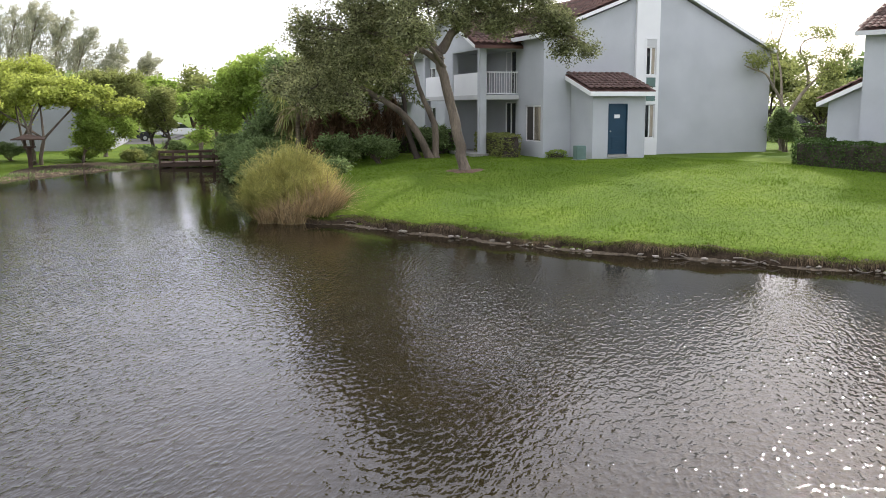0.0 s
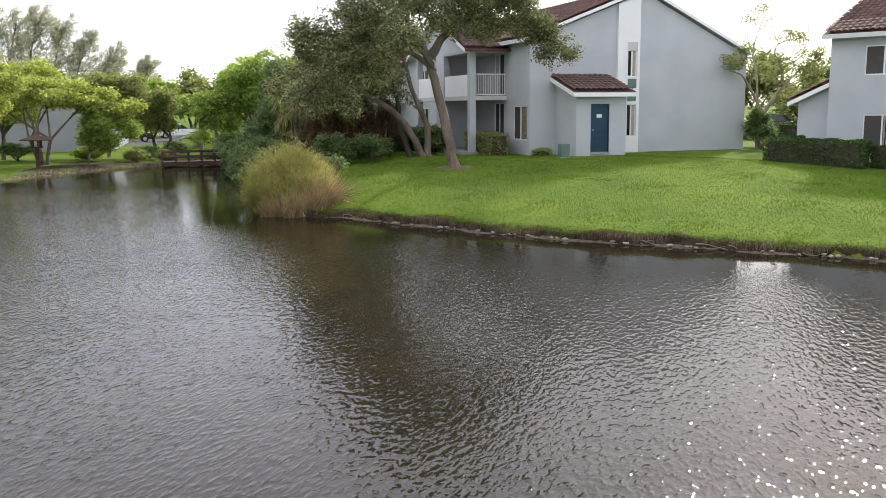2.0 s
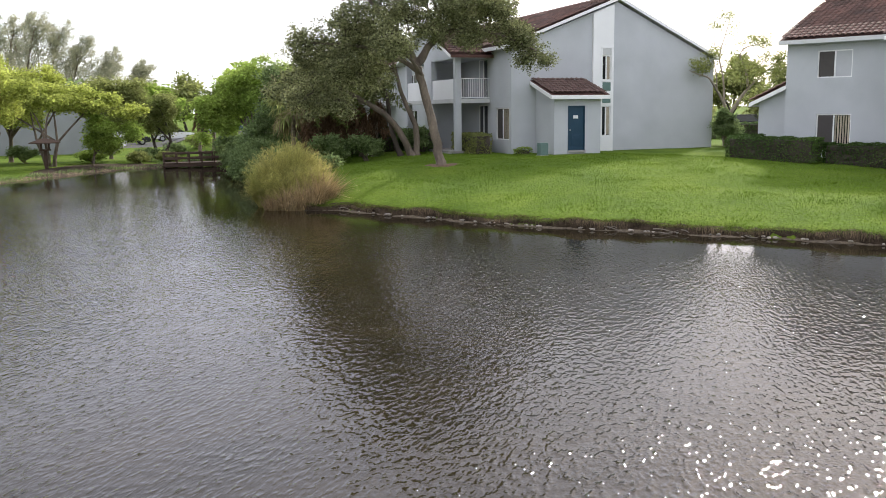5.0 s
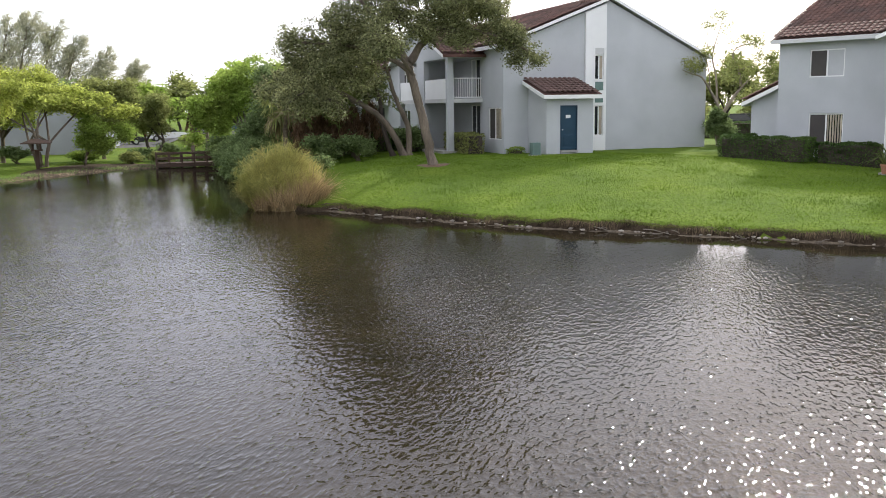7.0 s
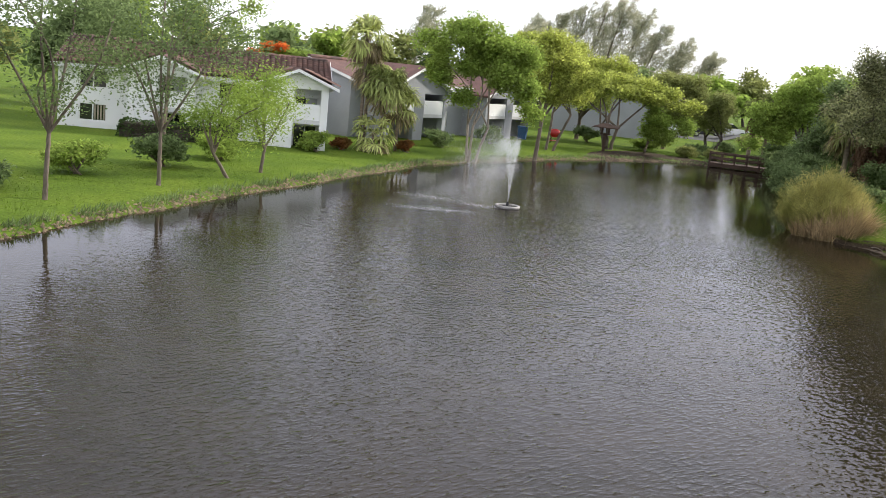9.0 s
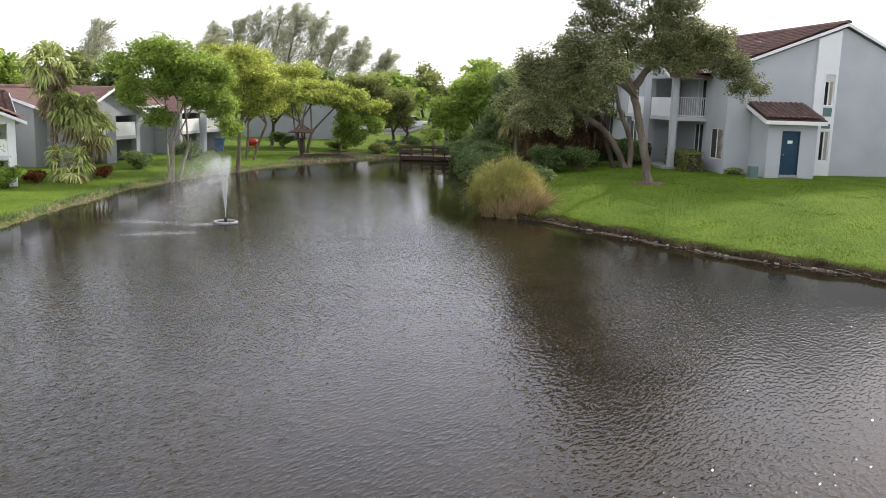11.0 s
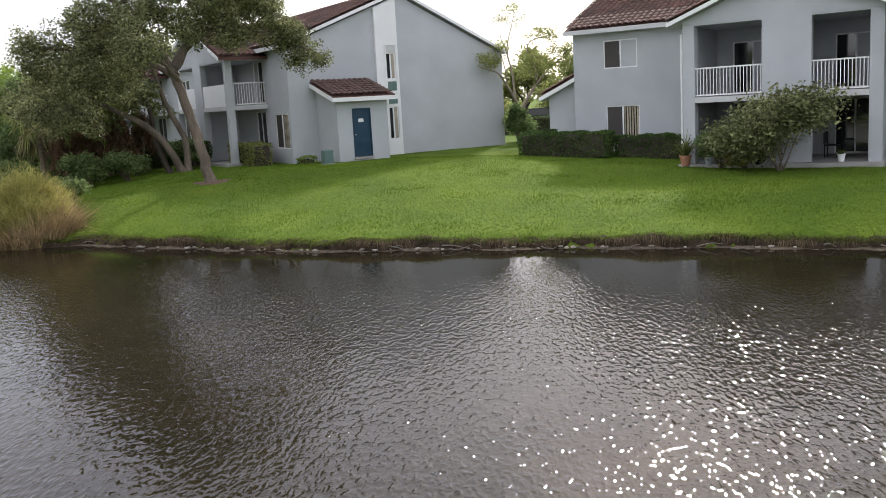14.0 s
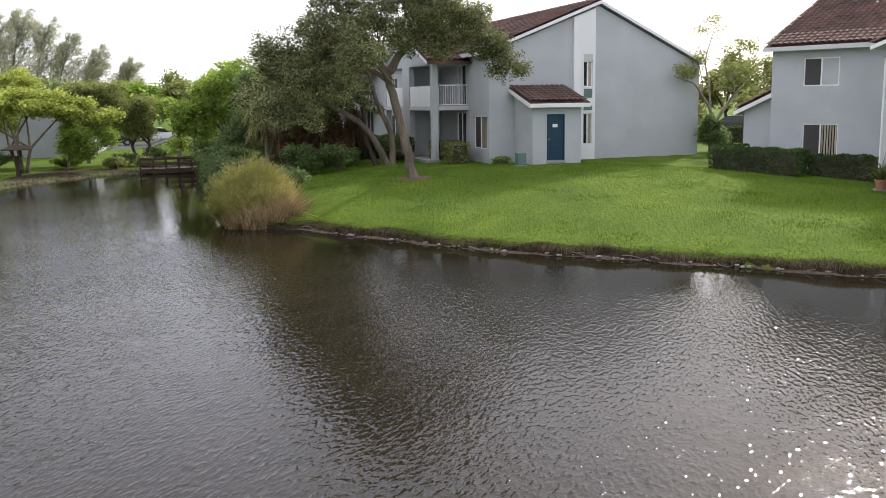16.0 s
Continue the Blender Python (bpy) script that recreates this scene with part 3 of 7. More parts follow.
def window_unit(parent, f, u, v, halves=("glass", "blind"), depth=0.06, name="window"):
    """A sliding window in an opening: f(u, v, w) with w outwards. Two lights, each dark glass, a screen, a blind or a curtain."""
    t = 0.05
    bm = bmesh.new()
    for uu, vv in (((u[0], u[0] + t), v), ((u[1] - t, u[1]), v), ((u[0] + t, u[1] - t), (v[0], v[0] + t)), ((u[0] + t, u[1] - t), (v[1] - t, v[1]))):
        add_box(bm, f, uu, vv, (-depth - 0.05, -depth + 0.03))
    win = part(name, bm, FRAME, parent)
    m = (u[0] + u[1]) / 2
    box("mullion", f, (m - 0.03, m + 0.03), (v[0] + t, v[1] - t), (-depth - 0.04, -depth + 0.035), WHITE, win)
    for k, (a, b) in enumerate(((u[0] + t, m - 0.03), (m + 0.03, u[1] - t))):
        kind = halves[k]
        mat = {"glass": GLASS, "screen": SCREEN, "blind": GLASS, "curtain": CURTAIN}[kind]
        box("pane", f, (a, b), (v[0] + t, v[1] - t), (-depth - 0.02, -depth), mat, win)
        if kind == "blind":
            n = max(3, int((b - a) / 0.11))
            for i in range(n):
                c = a + (b - a) * (i + 0.5) / n
                box("blind_slat", f, (c - 0.032, c + 0.032), (v[0] + t + 0.02, v[1] - t - 0.01), (-depth + 0.002, -depth + 0.012), BLIND, win)
    return win


def railing(parent, f, u, v, w, bars, mat=WHITE):
    """A balcony railing along u between v (bottom, top) at depth w: two rails and upright bars."""
    bm = bmesh.new()
    add_box(bm, f, u, (v[1] - 0.05, v[1]), (w - 0.03, w + 0.03))
    rail = part("railing", bm, mat, parent)
    box("bottom_rail", f, u, (v[0], v[0] + 0.05), (w - 0.025, w + 0.025), mat, rail)
    for i in range(bars):
        c = u[0] + (u[1] - u[0]) * (i + 0.5) / bars
        box("bar", f, (c - 0.013, c + 0.013), (v[0] + 0.05, v[1] - 0.05), (w - 0.012, w + 0.012), mat, rail)
    return rail


def soffit(roof):
    """The painted underside of a roof slab."""
    roof.data.materials.append(TRIM)
    for p in roof.data.polygons:
        if p.normal.z < -0.3:
            p.material_index = 1


def apartment_house(label, O, ex, ey, g, L, W, eave, ridge, projs, annex=None, wall=STUCCO, windows=(), singles=(0, 0), strip=True, tiles=True, group="", eave_back=None):
    """A two-storey house in its own axes: x along the front from the annex end, y into the house, z up from its floor."""
    O, ex, ey = Vector((*O, g)), Vector((*ex, 0)), Vector((*ey, 0))
    Z = Vector((0, 0, 1))
    house = thing("apartment_house", O, label, "house", group)

    def P(x, y, z):
        return O + ex * x + ey * y + Z * z

    def front(u, v, w):
        return P(u, -w, v)

    def end(u, v, w):
        return P(-w, u, v)
    slope = (ridge - eave) / (W / 2)
    eave_back = eave if eave_back is None else eave_back
    slope_back = (ridge - eave_back) / (W / 2)
    T = 0.22
    # walls
    holes = [(u0, u1, v0, v1) for u0, u1, v0, v1, _ in windows]
    for x0, x1, dep, spec in projs:
        for a, b in spec["doors"]:
            holes += [(a, b, 0.06, spec["deck"] - 0.32), (a, b, spec["deck"] + 0.04, min(spec["deck"] + 2.0, eave - 0.5))]
    bm = bmesh.new()
    add_wall(bm, front, (0, L), (-0.5, eave), (-T, 0), holes)
    part("front_wall", bm, wall, house)
    bm = bmesh.new()
    add_wall(bm, front, (0, L), (-0.5, eave_back), (-W, -W + T))
    part("back_wall", bm, wall, house)
    for name, w in (("gable_wall", (-T, 0)), ("end_wall", (-L, -L + T))):
        bm = bmesh.new()
        add_prism(bm, end, [(T, -0.5), (W - T, -0.5), (W - T, eave_back + slope_back * T - 0.1), (W / 2, ridge - 0.1), (T, eave + slope * T - 0.1)], w)
        part(name, bm, wall, house)
    # windows
    for u0, u1, v0, v1, halves in windows:
        window_unit(house, front, (u0, u1), (v0, v1), halves)
    for x0, x1, dep, spec in projs:
        for a, b in spec["doors"]:
            window_unit(house, front, (a, b), (0.06, spec["deck"] - 0.32), ("glass", "glass"), name="sliding_door")
            window_unit(house, front, (a, b), (spec["deck"] + 0.04, min(spec["deck"] + 2.0, eave - 0.5)), ("glass", "curtain"), name="sliding_door")
    # main roof
    ro = 0.2
    th = 0.14
    for k, (ya, yb, za) in enumerate(((-0.45, W / 2, eave - slope * 0.45), (W + 0.15, W / 2, eave_back - slope_back * 0.15))):
        zb = ridge
        bm = bmesh.new()
        c = [bm.verts.new(P(x, y, z + dz)) for dz in (0, th) for x, y, z in ((-ro, ya, za), (L + ro, ya, za), (L + ro, yb, zb), (-ro, yb, zb))]
        for q in ((0, 1, 2, 3), (4, 5, 6, 7), (0, 1, 5, 4), (1, 2, 6, 5), (2, 3, 7, 6), (3, 0, 4, 7)):
            bm.faces.new([c[i] for i in q])
        roof = part("roof_slope", bm, BASE_ROOF, house, "brown clay tiled roof slope")
        soffit(roof)
        if tiles and k == 0:
            lay_tiles(P(-ro, ya, za + th), ex, P(0, yb, zb) - P(0, ya, za), L + 2 * ro if L < 16 else 16, (P(0, yb, zb) - P(0, ya, za)).length, roof, singles[0])
        # eave board and gable boards
        s = 1 if k == 0 else -1
        box("eave_board", P, (-ro, L + ro), (ya - s * 0.03, ya - s * 0.004), (za - 0.03, za + th + 0.01), TRIM, house)
        for xe in (-ro - 0.03, L + ro + 0.004):
            bm = bmesh.new()
            add_prism(bm, lambda u, v, w: P(w, u, v), [(ya, za - 0.02), (yb, zb - 0.02), (yb, zb + th - 0.01), (ya, za + th - 0.01)], (xe, xe + 0.028))
            part("barge_board", bm, WHITE, house)
    bm = bmesh.new()
    for i in range(int((L + 2 * ro) / 0.36)):
        x = -ro + 0.36 * i
        add_prism(bm, lambda u, v, w: P(w, u, v), [(W / 2 + 0.15 * math.cos(a), ridge + th + 0.02 + 0.13 * math.sin(a)) for a in np.linspace(-0.2, math.pi + 0.2, 6)], (x, x + 0.35))
    part("ridge_tiles", bm, TILE, house)
    # projecting balcony bays under their own gables
    for x0, x1, dep, spec in projs:
        mid = (x0 + x1) / 2
        deck = spec["deck"]
        top = spec.get("top", eave - 0.45)
        for a, b in ((x0, x0 + spec["pillar"]), (x1 - spec["pillar"], x1)):
            box("pillar", front, (a, b), (-0.4, top), (dep - spec["pillar"], dep), wall, house, bevel=0.015)
        ca, cb = spec["centre"]
        box("centre_wall", front, (ca, cb), (-0.4, top), (dep - 0.3, dep), wall, house)
        box("dividing_wall", front, ((ca + cb) / 2 - 0.1, (ca + cb) / 2 + 0.1), (-0.4, top), (0.0, dep - 0.3), wall, house)
        box("balcony_deck", front, (x0 + 0.02, x1 - 0.02), (deck - 0.2, deck), (0.0, dep - 0.02), TRIM, house)
        box("balcony_ceiling", front, (x0 + 0.02, x1 - 0.02), (top - 0.06, top - 0.002), (0.0, dep - 0.02), wall, house)
        box("patio_slab", front, (x0 - 0.1, x1 + 0.1), (-0.5, 0.03), (0.0, dep + 0.35), CONCRETE, house)
        for a, b in ((x0 + spec["pillar"], ca), (cb, x1 - spec["pillar"])):
            if spec["rails"] == "bars":
                railing(house, front, (a, b), (deck + 0.04, deck + 1.04), dep - 0.12, int((b - a) / 0.115))
            else:
                box("parapet", front, (a, b), (deck - 0.01, deck + spec.get("parapet", 1.0)), (dep - 0.2, dep - 0.05), WHITE_WALL, house, "solid white balcony panel")
        if spec["side"] == "bars":
            def side(u, v, w):
                return P(x0 + 0.14 - w, -u, v)
            railing(house, side, (0.0, dep - spec["pillar"]), (deck + 0.04, deck + 1.04), 0.0, int((dep - spec["pillar"]) / 0.115))
        else:
            box("side_wall", front, (x0 + 0.02, x0 + 0.2), (-0.4, top), (0.0, dep - spec["pillar"]), wall, house)
            box("side_wall", front, (x1 - 0.2, x1 - 0.02), (-0.4, top), (0.0, dep - spec["pillar"]), wall, house)
        gs = 0.40
        ph = top + (x1 - x0) / 2 * gs + 0.14
        bm = bmesh.new()
        add_prism(bm, front, [(x0, top), (x1, top), (x1, top + 0.12), (mid, ph - 0.05), (x0, top + 0.12)], (dep - 0.25, dep))
        part("bay_gable", bm, wall, house)
        back = -W / 2 * 0.75
        for sgn in (-1, 1):
            ua = mid + sgn * ((x1 - x0) / 2 + 0.45)
            za = ph - ((x1 - x0) / 2 + 0.45) * gs
            bm = bmesh.new()
            add_prism(bm, front, [(ua, za), (mid, ph), (mid, ph + 0.13), (ua, za + 0.13)], (back, dep + 0.4))
            roof = part("bay_roof", bm, BASE_ROOF, house, "brown clay tiled roof slope")
            soffit(roof)
            if tiles:
                lay_tiles(front(ua, za + 0.13, dep + 0.4), -(front(0, 0, 1) - front(0, 0, 0)), front(mid, ph, 0) - front(ua, za, 0), dep + 0.4 - back, (front(mid, ph, 0) - front(ua, za, 0)).length, roof, 0)
            bm = bmesh.new()
            add_prism(bm, front, [(ua, za - 0.02), (mid, ph - 0.02), (mid, ph + 0.12), (ua, za + 0.12)], (dep + 0.404, dep + 0.432))
            part("barge_board", bm, WHITE, house)
        if spec.get("downpipe"):
            v, q = tube_arrays(smooth_line([front(x0 - 0.75, eave - 0.32, 0.42), front(x0 - 0.35, eave - 0.38, 0.75), front(x0 - 0.09, eave - 0.75, dep * 0.97)], 8), [0.045] * 8, 6)
            array_object("gutter_elbow", v, q, WHITE, house)
            v, q = tube_arrays([front(x0 - 0.07, eave - 0.75, dep * 0.97), front(x0 - 0.07, 2.4, dep * 0.97), front(x0 - 0.07, 0.05, dep * 0.97)], [0.045] * 3, 6)
            array_object("downpipe", v, q, WHITE, house)
    # lean-to store room with a door on the gable end
    if annex:
        y0, y1, dx, h0, h1 = annex
        d0 = y0 + 0.72
        bm = bmesh.new()
        add_prism(bm, lambda u, v, w: P(-u, w, v), [(0, -0.5), (dx, -0.5), (dx, h0), (0, h1)], (y0, y0 + 0.18))
        part("annex_wall", bm, wall, house)
        bm = bmesh.new()
        add_prism(bm, lambda u, v, w: P(-u, w, v), [(0, -0.5), (dx, -0.5), (dx, h0), (0, h1)], (y1 - 0.18, y1))
        part("annex_wall", bm, wall, house)
        bm = bmesh.new()
        add_wall(bm, lambda u, v, w: P(-dx - w, u, v), (y0 + 0.18, y1 - 0.18), (-0.5, h0 - 0.02), (-0.18, 0), [(d0, d0 + 0.90, 0.12, 2.22)])
        part("annex_wall", bm, wall, house)
        sl = (h1 - h0) / dx
        ov = 0.33
        bm = bmesh.new()
        add_prism(bm, lambda u, v, w: P(-u, w, v), [(0.0, h1), (dx + ov, h0 - sl * ov), (dx + ov, h0 - sl * ov + 0.13), (0.0, h1 + 0.13)], (y0 - 0.28, y1 + 0.28))
        roof = part("annex_roof", bm, BASE_ROOF, house, "brown clay tiled lean-to roof")
        soffit(roof)
        lay_tiles(P(-dx - ov, y0 - 0.28, h0 - sl * ov + 0.13), ey, P(0, 0, h1) - P(-dx - ov, 0, h0 - sl * ov), y1 - y0 + 0.56, math.hypot(dx + ov, h1 - h0 + sl * ov), roof, singles[1])
        box("annex_fascia", lambda u, v, w: P(-dx - ov - w, u, v), (y0 - 0.3, y1 + 0.3), (h0 - sl * ov - 0.09, h0 - sl * ov + 0.09), (0.004, 0.03), WHITE, house)
        for yy in (y0 - 0.31, y1 + 0.284):
            bm = bmesh.new()
            add_prism(bm, lambda u, v, w: P(-u, w, v), [(0, h1 - 0.09), (dx + ov, h0 - sl * ov - 0.09), (dx + ov, h0 - sl * ov + 0.09), (0, h1 + 0.09)], (yy, yy + 0.026))
            part("barge_board", bm, WHITE, house)

        def df(u, v, w):
            return P(-dx - w, u, v)
        door = box("door", df, (d0 + 0.04, d0 + 0.86), (0.14, 2.18), (-0.10, -0.05), DOOR_BLUE, house, "dark blue panelled metal door")
        bm = bmesh.new()
        for uu, vv in (((d0, d0 + 0.04), (0.12, 2.22)), ((d0 + 0.86, d0 + 0.90), (0.12, 2.22)), ((d0 + 0.04, d0 + 0.86), (2.18, 2.22))):
            add_box(bm, df, uu, vv, (-0.12, 0.015))
        part("door_frame", bm, DOOR_BLUE, door)
        box("vent_panel", df, (d0 + 0.2, d0 + 0.7), (0.35, 0.85), (-0.05, -0.035), DOOR_BLUE, door, bevel=0.01)
        for k in range(6):
            box("louvre", df, (d0 + 0.23, d0 + 0.67), (0.39 + 0.075 * k, 0.43 + 0.075 * k), (-0.035, -0.018), DOOR_BLUE, door)
        box("door_sign", df, (d0 + 0.31, d0 + 0.56), (1.62, 1.77), (-0.05, -0.04), WHITE, door, "blank white notice plate")
        box("knob", df, (d0 + 0.10, d0 + 0.16), (1.05, 1.11), (-0.05, 0.01), CHROME, door, bevel=0.012)
        box("threshold", df, (d0 - 0.02, d0 + 0.92), (0.02, 0.12), (-0.1, 0.08), CONCRETE, house)
    if strip:
        s0, s1 = 4.39, 5.55
        zt0, zt1 = eave + slope * s0 - 0.14, eave + slope * s1 - 0.14
        bm = bmesh.new()
        wins = [(4.90, 5.40, 0.70, 2.20), (4.90, 5.40, 3.46, 4.68)]
        add_wall(bm, end, (s0, s1), (-0.5, zt0), (0.002, 0.14), wins)
        add_prism(bm, end, [(s0, zt0), (s1, zt0), (s1, zt1)], (0.002, 0.14))
        part("white_wall_strip", bm, WHITE_WALL, house, "white stucco strip up the gable with narrow windows")
        for u0, u1, v0, v1 in wins:
            window_unit(house, end, (u0, u1), (v0, v1), ("glass", "blind"), depth=-0.06)
        for v0, v1 in ((2.94, 3.36), (2.34, 2.56)):
            box("spandrel_panel", end, (4.92, 5.38), (v0, v1), (0.142, 0.155), UTILITY, house, "dark green panel between the windows")
        bm = bmesh.new()
        for uu, vv in (((4.84, 4.90), (3.40, 5.10)), ((5.40, 5.46), (3.40, 5.10)), ((4.90, 5.40), (5.02, 5.10)), ((4.90, 5.40), (3.40, 3.46))):
            add_box(bm, end, uu, vv, (0.142, 0.17))
        part("window_surround", bm, WHITE_WALL, house)
        box("recessed_panel", end, (4.91, 5.39), (4.70, 5.01), (0.142, 0.150), TRIM, house, "pale panel over the narrow window")
    return house


A_BAY = dict(doors=[(2.95, 4.15), (7.6, 9.4)], deck=2.64, pillar=0.32, centre=(6.2, 7.4), rails="solid", side="bars")
apartment_house("two-storey grey stucco house with a blue-doored lean-to", (0.0, 6.15), (-0.019, 1.0), (1.0, 0.019), 1.47, 30.0, 11.6, 5.15, 7.4,
                [(2.57, 10.9, 1.9, A_BAY), (19.0, 27.0, 1.75, dict(A_BAY, doors=[(20.2, 22.0), (24, 25.8)], centre=(22.4, 23.6)))], annex=(1.31, 3.78, 2.0, 2.72, 3.34), eave_back=4.6,
                windows=[(0.25, 1.82, 0.60, 2.16, ("blind", "screen")), (14.5, 16.0, 0.72, 2.1, ("glass", "screen")), (14.5, 16.0, 3.35, 4.35, ("glass", "screen"))], singles=(150, 110))
B_BAY = dict(doors=[(6.7, 8.2), (10.4, 11.8)], deck=2.40, pillar=0.43, centre=(8.64, 10.25), rails="bars", side="wall", downpipe=True)
apartment_house("two-storey grey stucco apartment house with two railed balconies over patios", (10.14, -1.07), (0.4467, -0.8947), (0.8947, 0.4467), 0.98, 30.0, 11.6, 5.42, 7.85,
                [(5.88, 12.46, 3.6, B_BAY), (19.5, 26.5, 3.6, dict(B_BAY, doors=[(20.4, 22.0), (24.0, 25.6)], centre=(22.4, 23.8)))], annex=(0.8, 3.3, 1.6, 2.78, 3.50),
                windows=[(1.36, 2.84, 3.74, 4.90, ("screen", "curtain")), (1.42, 2.90, 0.72, 2.20, ("screen", "blind")), (14.6, 16.0, 3.9, 4.9, ("screen", "screen")), (14.6, 16.0, 0.8, 2.1, ("curtain", "blind"))], singles=(240, 60), strip=False)
L_BAY = dict(doors=[(5.9, 7.4)], deck=1.95, pillar=0.4, centre=(5.3, 5.5), rails="solid", side="wall")
apartment_house("pale two-storey house with a gabled balcony bay", (-44.6, -0.9), (0.9, 0.436), (-0.436, 0.9), 0.15, 12.0, 7.0, 3.0, 4.05,
                [(9.15, 12.0, 1.2, dict(L_BAY, doors=[(10.5, 11.6)], centre=(9.5, 10.45), deck=1.5, pillar=0.34, parapet=0.72, top=2.95)),
                 (3.15, 6.0, 1.2, dict(L_BAY, doors=[(4.5, 5.6)], centre=(3.5, 4.45), deck=1.5, pillar=0.34, parapet=0.72, top=2.95))], wall=WHITE_WALL,
                windows=[(0.9, 2.1, 0.5, 1.3, ("glass", "blind")), (0.9, 2.1, 2.0, 2.8, ("glass", "screen")), (7.0, 8.2, 0.5, 1.3, ("glass", "blind")), (7.0, 8.2, 2.0, 2.8, ("glass", "glass"))], strip=False, group="houses across the pond")
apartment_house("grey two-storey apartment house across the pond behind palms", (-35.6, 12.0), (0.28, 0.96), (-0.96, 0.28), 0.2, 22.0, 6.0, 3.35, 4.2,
                [(1.0, 7.5, 1.8, dict(L_BAY, doors=[(2.0, 3.4), (5.4, 6.9)], centre=(3.9, 4.9), deck=1.65, parapet=0.8)), (12.5, 19.0, 1.8, dict(L_BAY, doors=[(13.5, 15.0), (16.8, 18.3)], centre=(15.4, 16.4), deck=1.65, parapet=0.8))], wall=SHADED_STUCCO,
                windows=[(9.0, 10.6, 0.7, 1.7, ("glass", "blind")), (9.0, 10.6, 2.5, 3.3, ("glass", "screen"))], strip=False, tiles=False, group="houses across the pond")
apartment_house("grey two-storey house beyond the end of the pond", (-29.5, 47.0), (0.05, 1.0), (1.0, -0.05), 0.3, 20.0, 10.5, 3.7, 5.2, [], wall=SHADED_STUCCO,
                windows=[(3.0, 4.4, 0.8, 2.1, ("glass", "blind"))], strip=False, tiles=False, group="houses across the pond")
apartment_house("pale two-storey house across the pond beyond small trees", (-43.5, -40.0), (0.1, 0.995), (-0.995, 0.1), 0.25, 20.5, 11.0, 3.85, 5.7,
                [(3.5, 9.5, 1.8, dict(L_BAY, doors=[(4.5, 6.0), (7.4, 8.9)], centre=(6.2, 7.2)))], wall=WHITE_WALL,
                windows=[(13.0, 14.6, 0.7, 1.7, ("glass", "blind")), (13.0, 14.6, 2.5, 3.3, ("glass", "glass"))], strip=False, tiles=False, group="houses across the pond")


# ---------- trees and plants ----------
def tree(name, base, label, category="tree", group=""):
    return thing(name, (base[0], base[1], gz(base[0], base[1]) - 0.05), label, category, group)


